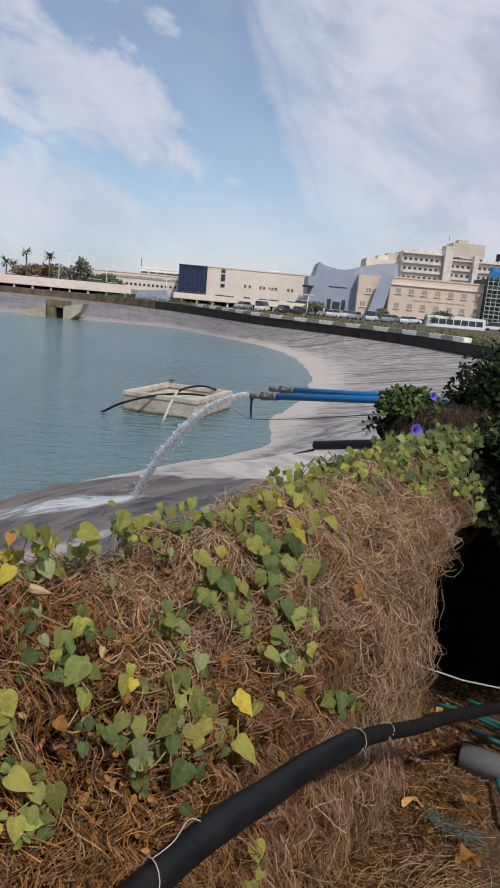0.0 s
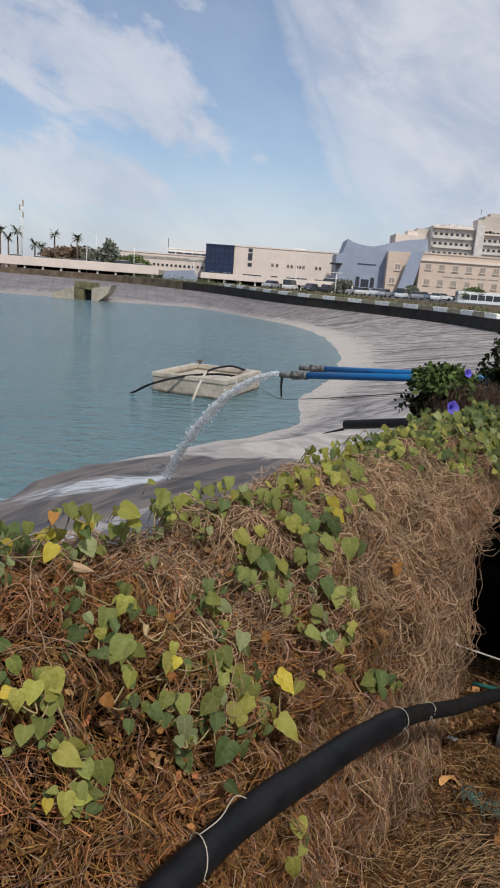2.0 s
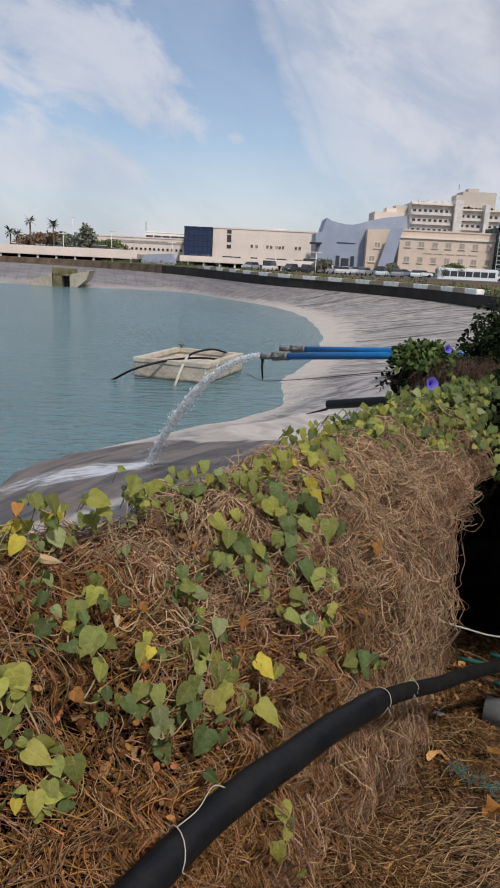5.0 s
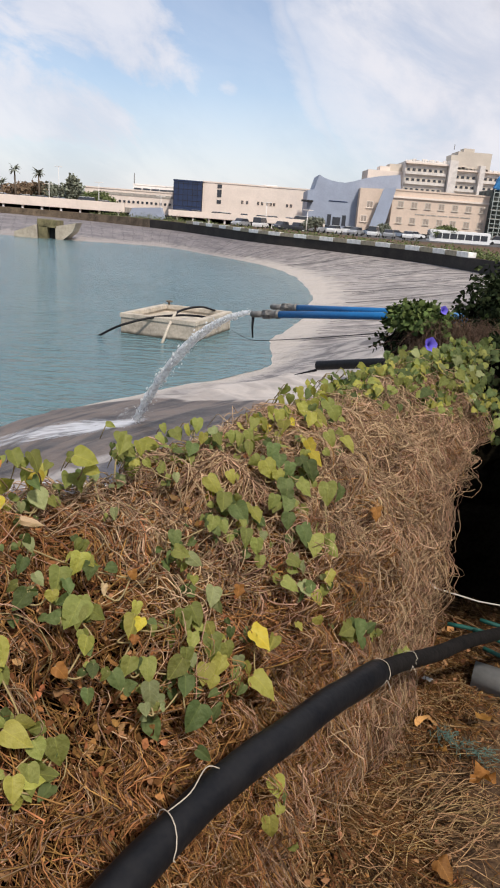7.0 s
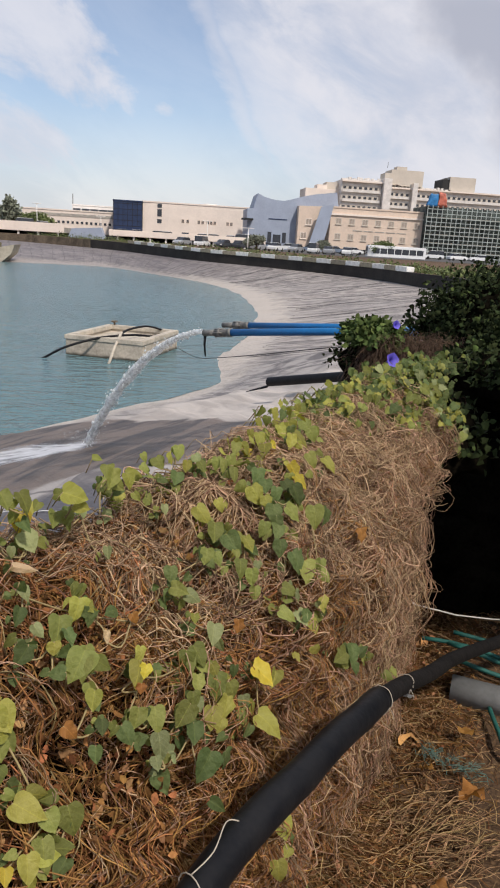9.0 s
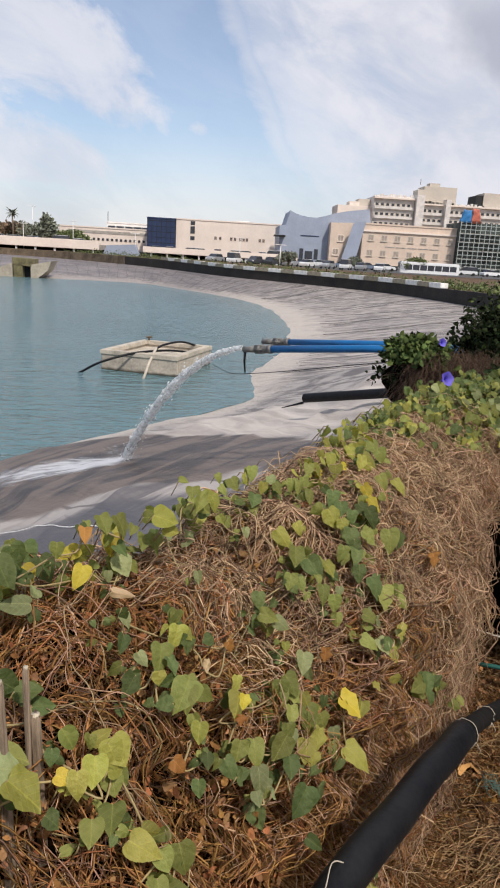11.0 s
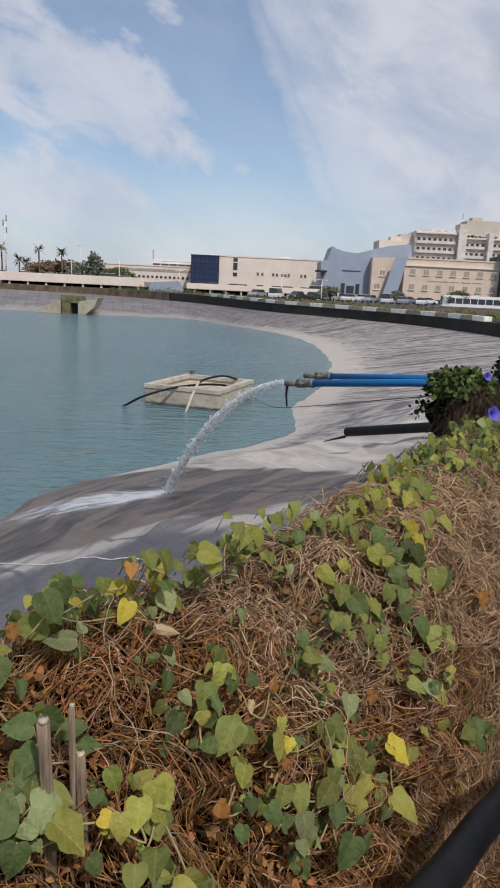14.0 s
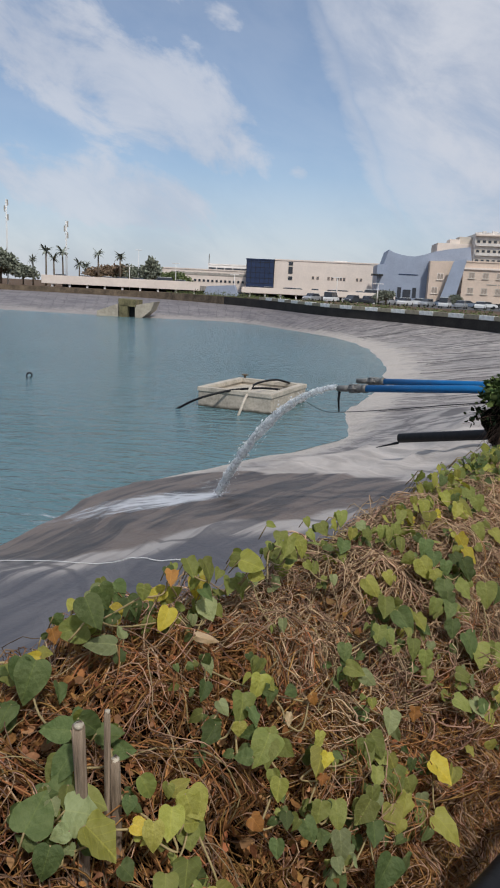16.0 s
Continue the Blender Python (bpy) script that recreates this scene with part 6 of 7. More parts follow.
def cards_ob(name, Vs, material, parent, label=""):
    """Leaves of six corners, each folded along its midrib."""
    V = np.concatenate(Vs)
    i0 = np.arange(len(V))[:, None] * 6
    F = np.concatenate([i0 + np.array((0, 1, 2, 3)), i0 + np.array((0, 3, 4, 5))])
    return quads(name, V.reshape(-1, 3), F, material, parent, label)


def lumpy(centre, radii, seed, sub=4):
    bm = bmesh.new()
    bmesh.ops.create_icosphere(bm, subdivisions=sub, radius=1.0)
    for v in bm.verts:
        f = 1 + 0.22 * noise.noise(v.co * 2.3 + Vector(centre)) + 0.08 * noise.noise(v.co * 7 + Vector((seed, 0, 0)))
        v.co = Vector((centre[0] + v.co.x * radii[0] * f * 0.86, centre[1] + v.co.y * radii[1] * f * 0.86, centre[2] + v.co.z * radii[2] * f * 0.86))
    return bm


def build_bush():
    e = thing("overgrown_bush", (2.0, 4.6, -0.05), 0, "dense bush overgrown with vines, its shaded underside painted near-black", "bush")
    inv = Matrix.Translation((-2.0, -4.6, 0.05))
    # seed 7 lobes fill the shaded gap with near-black mass
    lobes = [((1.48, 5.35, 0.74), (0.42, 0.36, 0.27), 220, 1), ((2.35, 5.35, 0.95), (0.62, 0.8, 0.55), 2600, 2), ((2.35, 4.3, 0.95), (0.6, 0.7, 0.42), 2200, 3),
             # seeds 5, 6, 8 and 10 lie out of view, added to cast shade
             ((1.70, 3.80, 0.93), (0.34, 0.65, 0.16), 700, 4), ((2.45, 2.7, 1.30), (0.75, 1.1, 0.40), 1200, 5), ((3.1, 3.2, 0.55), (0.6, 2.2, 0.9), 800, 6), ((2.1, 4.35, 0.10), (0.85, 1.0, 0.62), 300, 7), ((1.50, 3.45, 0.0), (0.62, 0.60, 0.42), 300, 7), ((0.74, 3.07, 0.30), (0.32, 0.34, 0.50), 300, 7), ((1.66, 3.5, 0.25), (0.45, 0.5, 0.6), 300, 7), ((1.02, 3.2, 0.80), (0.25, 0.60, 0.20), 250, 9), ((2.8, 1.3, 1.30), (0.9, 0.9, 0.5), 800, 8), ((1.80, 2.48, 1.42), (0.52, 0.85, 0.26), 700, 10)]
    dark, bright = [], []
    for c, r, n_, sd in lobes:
        o = part("core", lumpy(c, r, sd), M_bush, e, "bush core painted near-black for the shade inside", True)
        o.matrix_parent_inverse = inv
        if sd in (6, 7):
            continue
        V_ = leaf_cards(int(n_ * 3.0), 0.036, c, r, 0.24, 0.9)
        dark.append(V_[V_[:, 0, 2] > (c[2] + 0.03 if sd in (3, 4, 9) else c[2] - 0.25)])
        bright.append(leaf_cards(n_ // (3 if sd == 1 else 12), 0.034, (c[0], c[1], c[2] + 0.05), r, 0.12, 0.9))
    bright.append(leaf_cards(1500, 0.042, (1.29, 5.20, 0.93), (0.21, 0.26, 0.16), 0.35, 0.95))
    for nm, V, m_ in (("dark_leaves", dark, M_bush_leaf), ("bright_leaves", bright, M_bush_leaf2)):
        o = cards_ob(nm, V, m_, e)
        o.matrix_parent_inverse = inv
    # dry stems hanging in its side
    N, K = 7000, 7
    x_ = rng.uniform(1.18, 2.25, N)
    c = np.stack([x_, rng.uniform(4.75, 5.12, N) + np.clip((1.6 - x_) * 0.4, 0, 0.2), rng.uniform(0.56, 1.04, N) - np.clip((1.35 - x_) * 0.5, 0, 1)], 1)
    st = rng.normal(0, 1, (N, 3)) * np.array((0.016, 0.018, 0.016)) + np.array((0, 0, -0.035))
    Pn = c[:, None, :] + st[:, None, :] * np.arange(K)[None, :, None] + np.cumsum(rng.normal(0, 0.012, (N, K, 3)), 1)
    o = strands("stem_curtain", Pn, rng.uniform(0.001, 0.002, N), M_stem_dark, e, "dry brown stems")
    o.matrix_parent_inverse = inv
    return e


build_bush()

# ---- litter on the ground in front of the hedge ----
TUFT = (0.66, 1.66, 0.02)
litter = thing("ground_litter", (0, 0, -0.05), 0, "thick litter of straw and dead brown leaves", "litter", kind="stuff")


def heap(s, q):
    """Height of the litter heaped against the hedge's foot."""
    return np.maximum(0, 0.36 - 0.78 * (q + 0.60)) * np.clip((1.95 - s) / 0.7, 0.15, 1) * (0.8 + 0.25 * np.sin(s * 7 + q * 5)) - 0.045


def ground_spots(N, s0=0.2, s1=3.3, pow_=1.5):
    s, q = rng.uniform(s0, s1, N), -0.62 + rng.uniform(0, 1, N) ** pow_ * 1.7
    P = s[:, None] * np.array(FU) + q[:, None] * np.array(FN)
    P[:, 2] = heap(s, q) + rng.uniform(0, 0.03, N)
    return P


def fp_rows(N, s0, s1, q0, q1):
    s, q = rng.uniform(s0, s1, N), rng.uniform(q0, q1, N)
    P = s[:, None] * np.array(FU) + q[:, None] * np.array(FN)
    P[:, 2] = heap(s, q) + rng.uniform(0.005, 0.045, N)
    return P


def build_heap():
    vs, fs = [], []
    for i in range(61):
        for k in range(31):
            s, q = 0.1 + 3.2 * i / 60, -0.66 + 1.75 * k / 30
            p = fp(s, q, float(heap(np.array(s), np.array(q))))
            vs.append(p + Vector((0, 0, noise.noise(p * 9) * 0.015 - 0.004)))
    for i in range(60):
        for k in range(30):
            a = i * 31 + k
            fs.append((a, a + 1, a + 32, a + 31))
    raw_ob("heap", vs, fs, M_soil, litter, "rotting litter under the straw", True)


build_heap()


def straws(N, lo, hi, curl, material, label, C=None, ang0=None):
    K = 6
    C = ground_spots(N) if C is None else C
    ang = rng.uniform(0, 2 * math.pi, N) if ang0 is None else rng.normal(ang0, 0.35, N)
    step = rng.uniform(lo, hi, N) / (K - 1)
    el = rng.normal(0, 0.25, N)
    P = np.empty((N, K, 3))
    p = C.copy()
    spin = rng.normal(0, curl, N)
    for k in range(K):
        P[:, k] = p
        p = p + np.stack([np.cos(ang) * np.cos(el), np.sin(ang) * np.cos(el), np.sin(el)], 1) * step[:, None]
        spin = 0.7 * spin + rng.normal(0, curl * 0.6, N)
        ang = ang + spin
        el = el * 0.6 + rng.normal(-0.12, 0.15, N)
    strands("straw", P, rng.uniform(0.0009, 0.0020, N), material, litter, label)


M_litter = mat("brown litter straw", (0.165, 0.082, 0.031), 0.95, 0.35, 6, island=0.55, spec=0.08)
M_litter_pale = mat("pale litter straw", (0.36, 0.23, 0.115), 0.95, 0.25, 30, island=0.55, spec=0.08)
straws(36000, 0.03, 0.15, 0.4, M_litter, "curly brown straw")
straws(11500, 0.03, 0.16, 0.35, M_litter_pale, "pale straw")
near = fp_rows(4200, 1.35, 2.95, -0.62, 0.35)
straws(1600, 0.05, 0.20, 0.28, M_litter_pale, "long pale straw", near[:1600])
straws(2600, 0.04, 0.15, 0.4, mat("tan litter straw", (0.225, 0.108, 0.038), 0.95, 0.3, 12, island=0.55, spec=0.08), "tan straw", near[1600:4200])
tuft = np.array(TUFT) + rng.normal(0, 1, (230, 3)) * np.array((0.11, 0.09, 0.014)) + np.array((0, 0, 0.04))
straws(230, 0.07, 0.22, 0.22, M_litter_pale, "tuft of long pale straw", tuft, 0.4)
up = np.tile(np.array((0.0, 0.0, 1.0)), (26000, 1))
crumpled("dead_leaves", ground_spots(6000) + np.array((0, 0, 0.004)), 0.009, M_dead, litter, "dead brown leaves", 0.5, up[:6000])
crumpled("dead_leaves", ground_spots(4800) + np.array((0, 0, 0.010)), 0.0105, M_dead_tan, litter, "dry tan leaf scraps", 0.5, up[:4800])
crumpled("dead_leaves", ground_spots(40) + np.array((0, 0, 0.025)), 0.028, mat("large orange-tan dead leaves", (0.44, 0.21, 0.075), 0.9, 0.2, 30, island=0.4), litter, "large curled orange-tan leaves", 0.7, up[:40])

M_hose = mat("green garden hose", (0.013, 0.105, 0.082), 0.65, 0.2, 20)
M_rod = mat("dirty white rod", (0.60, 0.56, 0.50), 0.7, 0.15, 40)
M_string = mat("pale string", (0.46, 0.40, 0.31), 0.8, 0.1, 40)


def build_ground_things():
    h = thing("green_hose", (1.2, 2.4, -0.03), 0, "teal green garden hose lying in loops behind the pipe", "hose")
    for k, (x0, y0, z0, x1, y1) in enumerate(((0.93, 2.60, 0.06, 1.75, 2.10), (1.02, 2.53, 0.06, 1.80, 2.02), (1.03, 2.46, 0.045, 1.80, 1.95), (1.06, 2.60, 0.09, 1.85, 2.16))):
        pts = [(x0 + (x1 - x0) * f - 1.2, y0 + (y1 - y0) * f - 2.4 + 0.018 * math.sin(f * 9 + k * 2), z0 + 0.03 + 0.012 * math.sin(f * 7 + k)) for f in np.linspace(0, 1, 16)]
        tube("loop", pts, 0.009, M_hose, h, 8)
    tube("loop", catmull([(-0.13, -0.17, 0.03), (-0.15, -0.29, 0.03), (-0.165, -0.40, 0.035), (-0.10, -0.52, 0.03), (0.05, -0.60, 0.03)], 6), 0.009, M_hose, h, 8)
    n = thing("green_net", (0.79, 1.96, -0.03), 0, "scrap of green netting among the litter", "net")
    rn = random.Random(3)
    for k in range(60):
        along = rn.uniform(-0.5, 0.5)
        x0, y0 = 0.15 * along + rn.gauss(0, 0.014), -0.14 * along + rn.gauss(0, 0.014)
        a = rn.uniform(-1.6, 0.4)
        pts = [(x0 + math.cos(a) * t_ + rn.gauss(0, 0.005), y0 + math.sin(a) * t_ + rn.gauss(0, 0.005), 0.035 + rn.uniform(0, 0.025)) for t_ in np.linspace(0, 0.05, 5)]
        tube("strand", pts, 0.0011, mat_net, n, 4)
    for (x, y, z, wd, turn, tilt) in ((0.845, 1.81, 0.035, 0.075, 200, 18), (0.90, 2.06, 0.03, 0.06, 40, -14), (0.73, 1.90, 0.03, 0.05, 120, 20), (0.60, 1.50, 0.03, 0.055, 300, 15)):
        f_ = thing("fallen_leaf", (x, y, z), turn, "curled orange-tan dead leaf lying on the straw", "leaf", "fallen leaves")
        o = new("blade", LEAVES["b"][int(turn) % 7])
        o.parent = f_
        o.matrix_basis = pose(0, 0, 0, tilt, tilt * 0.5, 0) @ Matrix.Diagonal((wd, wd, wd, 1))
    w_ = thing("white_rod", (0.82, 2.44, 0.32), 0, "thin white rod sticking out of the hedge", "rod")
    tube("rod", [(-0.20, -0.345, 0.235), (-0.155, -0.37, 0.20), (0.05, -0.24, 0.085), (0.26, -0.09, -0.02), (0.40, 0.02, -0.09)], 0.0026, M_rod, w_, 6)
    pipe = [Vector(p) for p in PIPE_LINE]

    def ring_at(dist_s, r, slant, turns, phase):
        i = min(range(1, len(pipe) - 1), key=lambda k: abs(pipe[k].dot(FU) - dist_s))
        d = (pipe[i + 1] - pipe[i - 1]).normalized()
        a_ = d.cross(Vector((0, 0, 1))).normalized()
        b_ = a_.cross(d)
        return [pipe[i] + a_ * r * math.cos(x) + b_ * r * math.sin(x) + d * slant * math.sin(x * 0.5 + phase) for x in np.linspace(0, 2 * math.pi * turns, 18 * turns)]
    for s_, n_ in ((1.19, 1), (1.36, 1)):
        t_ = thing("string_tie", (0, 0, 0), 0, "pale string tied round the black pipe", "string", "string ties")
        rg = [p + Vector((rl.gauss(0, 0.002), rl.gauss(0, 0.002), rl.gauss(0, 0.001))) for p in ring_at(s_, 0.0262 if s_ < 1.2 else 0.0198, 0.022, n_, 0.4)]
        tube("loop", rg, 0.0007, M_string, t_, 5)
        tube("loose_end", [rg[-1], rg[-1] + Vector((0.006, -0.008, -0.010)), rg[-1] + Vector((0.006, -0.008, -0.018))], 0.0006, M_string, t_, 5)
    t2 = thing("dry_tendril", (0, 0, 0), 0, "pale dry tendril wound round the black pipe", "tendril")
    rg = ring_at(0.60, 0.0272, 0.04, 1, 0.0)
    tube("loop", rg, 0.0009, M_string, t2, 5)
    for k, s_ in enumerate((0.27, 0.31, 0.34, 0.38, 0.42)):
        arc = ring_at(s_, 0.0278 + 0.0015 * (k % 3), (-0.06, 0.05, 0.09, -0.03, 0.06)[k], 1, 0.7 * k)[:11]
        tube("tendril", [p + Vector((rl.gauss(0, 0.002), rl.gauss(0, 0.002), rl.gauss(0, 0.002))) for p in arc], 0.0009, M_string, t2, 5)
    top_ = rg[5]
    tube("loose_end", catmull([tuple(top_), tuple(top_ + FU * 0.03 + FN * 0.012 + Vector((0, 0, 0.012))), tuple(top_ + FU * 0.075 + FN * 0.004 + Vector((0, 0, 0.012))), tuple(top_ + FU * 0.095 + FN * 0.012 + Vector((0, 0, 0.0)))], 5), 0.0009, M_string, t2, 5)


mat_net = mat("faded green netting", (0.085, 0.15, 0.12), 0.7, 0.2, 40)
build_ground_things()


def build_posts():
    M_post = mat("weathered split cane", (0.36, 0.27, 0.185), 0.95, 0.3, 3.0, 0.3, 3, col2=(0.11, 0.078, 0.05))
    pn = M_post.node_tree
    grain = pn.nodes.new("ShaderNodeMapping")              # fibres run along the cane
    grain.inputs["Scale"].default_value = (90, 90, 2.5)
    for ln in [l for l in pn.links if l.from_socket.name == "Object"]:
        to = ln.to_socket
        pn.links.new(grain.outputs[0], to)
    pn.links.new(pn.nodes["Texture Coordinate"].outputs["Object"], grain.inputs[0])
    M_cut = mat("pale cut end of cane", (0.50, 0.43, 0.32), 0.9, 0.2, 80)
    rp = random.Random(14)
    for s, q, z, h_, r, lean in ((0.432, -0.7, 1.229, 0.9, 0.0058, 0.02), (0.465, -0.7, 1.226, 0.95, 0.0031, -0.01), (0.475, -0.7, 1.169, 0.85, 0.0051, 0.015)):
        p = fp(s, q, z)
        e = thing("cane_stake", (p.x, p.y, z - h_ - 0.28), 0, "weathered split cane stake standing in the hedge", "stake", "cane stakes")
        H = h_ + 0.28
        vs, fs = tube_data([(lean * (1 - k / 40), 0.004 * math.sin(k * 0.4), H * k / 40) for k in range(41)], r, 14)
        for i, v in enumerate(vs):
            a_ = 2 * math.pi * (i % 14) / 14
            v += Vector((math.cos(a_), math.sin(a_), 0)) * r * (0.16 * noise.noise(Vector((math.cos(a_) * 2, math.sin(a_) * 2, v.z * 9))) - (0.4 if i % 14 == 10 else 0))
            if i // 14 >= 39:
                v.z += rp.uniform(-0.004, 0.004)
        raw_ob("cane", vs, fs, M_post, e, "", True)
        tube("cut_end", [(0, 0, H - 0.002), (0, 0, H + 0.0015)], r * 0.8, M_cut, e, 10, "pale cut end")


build_posts()


def build_scrap(at, w_, d_, turn, seed):
    """A crumpled piece of white plastic sheet."""
    e = thing("plastic_scrap", at, turn, "crumpled scrap of dirty white plastic on the litter", "plastic scrap", "plastic scraps")
    n = 14
    vs, fs = [], []
    for i in range(n + 1):
        for k in range(n + 1):
            x, y = (i / n - 0.5) * w_, (k / n - 0.5) * d_
            p = Vector((x / w_ * 3, y / d_ * 3, seed))
            vs.append((x + 0.12 * w_ * noise.noise(p * 1.3), y + 0.12 * d_ * noise.noise(p * 1.3 + Vector((7, 0, 0))), 0.02 + min(w_, d_) * (0.22 * abs(noise.noise(p)) + 0.10 * abs(noise.noise(p * 2.7)))))
    for i in range(n):
        for k in range(n):
            a = i * (n + 1) + k
            fs.append((a, a + n + 1, a + n + 2, a + 1))
    raw_ob("sheet", vs, fs, M_plastic, e, "", False)


M_plastic = mat("dirty white plastic", (0.55, 0.53, 0.48), 0.5, 0.25, 14)
build_scrap((0.735, 1.36, 0.0), 0.13, 0.10, 25, 2.0)
build_scrap((0.76, 2.25, 0.02), 0.022, 0.035, 60, 5.0)

# ---- the jet of water and its foam ----
def water_clear():
    """White aerated water: part clear, part white, with light coming through."""
    mt = bpy.data.materials.new("white aerated water")
    mt.use_nodes = True
    ns, ls = mt.node_tree.nodes, mt.node_tree.links
    b = ns["Principled BSDF"]
    b.inputs["Base Color"].default_value = (0.95, 0.97, 0.95, 1)
    b.inputs["Roughness"].default_value = 0.35
    tl = ns.new("ShaderNodeBsdfTranslucent")
    tl.inputs["Color"].default_value = (0.93, 0.95, 0.96, 1)
    m1 = ns.new("ShaderNodeMixShader")
    m1.inputs[0].default_value = 0.3
    ls.new(b.outputs[0], m1.inputs[1])
    ls.new(tl.outputs[0], m1.inputs[2])
    cl = ns.new("ShaderNodeBsdfTransparent")
    m2 = ns.new("ShaderNodeMixShader")
    m2.inputs[0].default_value = 0.72
    ls.new(cl.outputs[0], m2.inputs[1])
    ls.new(m1.outputs[0], m2.inputs[2])
    ls.new(m2.outputs[0], ns["Material Output"].inputs["Surface"])
    return mt


M_jet = water_clear()


def stream_material():
    """The stream's skin: white where it is aerated, clear in patches."""
    mt = water_clear()
    mt.name = "patchy white stream"
    ns, ls = mt.node_tree.nodes, mt.node_tree.links
    tc = ns.new("ShaderNodeTexCoord")
    nz = ns.new("ShaderNodeTexNoise")
    nz.inputs["Scale"].default_value = 14.0
    nz.inputs["Detail"].default_value = 6
    nz.inputs["Roughness"].default_value = 0.7
    ls.new(tc.outputs["Object"], nz.inputs["Vector"])
    mr = ns.new("ShaderNodeMapRange")
    mr.inputs["From Min"].default_value = 0.40
    mr.inputs["From Max"].default_value = 0.66
    mr.inputs["To Min"].default_value = 0.30
    mr.inputs["To Max"].default_value = 0.9
    ls.new(nz.outputs["Fac"], mr.inputs["Value"])
    out = ns["Material Output"].inputs["Surface"].links[0].from_node
    ls.new(mr.outputs[0], out.inputs[0])
    return mt


M_stream = stream_material()
M_foam = mat("white foam", (0.80, 0.83, 0.84), 0.6, 0.12, 8)
M_foam.node_tree.nodes["Principled BSDF"].inputs["Alpha"].default_value = 0.42
JET0, JET1 = np.array((0.075, 7.22, 0.69)), np.array((-1.38, 9.28, -1.17))


def jet_at(t):
    p = JET0 + (JET1 - JET0) * t
    p[2] = JET0[2] - 0.55 * t + (JET1[2] + 0.55 - JET0[2]) * t ** 2
    return p


def build_jet():
    e = thing("water_jet", tuple(JET0), 0, "jet of white water falling from the blue pipe", "water jet")
    side = np.array((0.85, 0.52, 0.0))
    rj = random.Random(8)
    vs, fs = [], []
    nt, ns_ = 90, 22
    for i in range(nt + 1):
        t = i / nt
        p = Vector(jet_at(t) - JET0)
        d = (Vector(jet_at(min(1, t + 0.01))) - Vector(jet_at(max(0, t - 0.01)))).normalized()
        a_ = d.cross(Vector((0, 0, 1))).normalized()
        b_ = a_.cross(d)
        p = p + a_ * noise.noise(Vector((t * 8, 1, 0))) * 0.035 * t
        for k in range(ns_):
            an = 2 * math.pi * k / ns_
            u_ = a_ * math.cos(an) + b_ * math.sin(an)
            w_ = 0.024 + 0.036 * min(1.0, t * 2.0) - 0.012 * t
            rag = noise.noise(Vector((t * 20, u_.x * 1.3, u_.z * 1.3))) * 0.5 + noise.noise(Vector((t * 55, u_.x * 3, u_.z * 3))) * 0.45
            vs.append(p + u_ * w_ * (1 + rag * (0.25 + 0.75 * t)))
    for i in range(nt):
        for k in range(ns_):
            fs.append((i * ns_ + k, i * ns_ + (k + 1) % ns_, (i + 1) * ns_ + (k + 1) % ns_, (i + 1) * ns_ + k))
    raw_ob("stream", vs, fs, M_stream, e, "ragged white stream", True)
    # clots and drops of white water, drawn out along the fall
    vs, fs = [], []
    for k in range(900):
        t = rj.random() ** 0.75
        p = Vector(jet_at(t) - JET0)
        d = (Vector(jet_at(min(1, t + 0.02))) - Vector(jet_at(t - 0.02 if t > 0.02 else 0))).normalized()
        w_ = 0.022 + 0.050 * min(1.0, t * 1.8)
        out = 1.15 if k < 500 else 1.7
        clump = noise.noise(Vector((t * 26, k % 3, 0)))
        c = p + Vector(side) * rj.gauss(0, w_ * 0.42 * out) + Vector((0, 0, rj.gauss(0, w_ * 0.45 * out) - (0.03 * t if out > 1.5 else 0))) + Vector(side) * clump * 0.03 * t
        r = rj.uniform(0.006, 0.016) if out < 1.5 else rj.uniform(0.003, 0.009)
        a_ = d.cross(Vector((0, 0, 1))).normalized()
        b_ = a_.cross(d)
        ln = rj.uniform(1.2, 3.0) if out < 1.5 else 1.3
        n0 = len(vs)
        vs += [c + a_ * r, c - a_ * r, c + b_ * r, c - b_ * r, c + d * r * ln, c - d * r * ln]
        fs += [(n0 + i, n0 + j, n0 + 4) for i, j in ((0, 2), (2, 1), (1, 3), (3, 0))] + [(n0 + j, n0 + i, n0 + 5) for i, j in ((0, 2), (2, 1), (1, 3), (3, 0))]
    o = raw_ob("spray", vs, fs, M_jet, e, "white clots and flying drops", True)
    o["kind"] = "stuff"


build_jet()


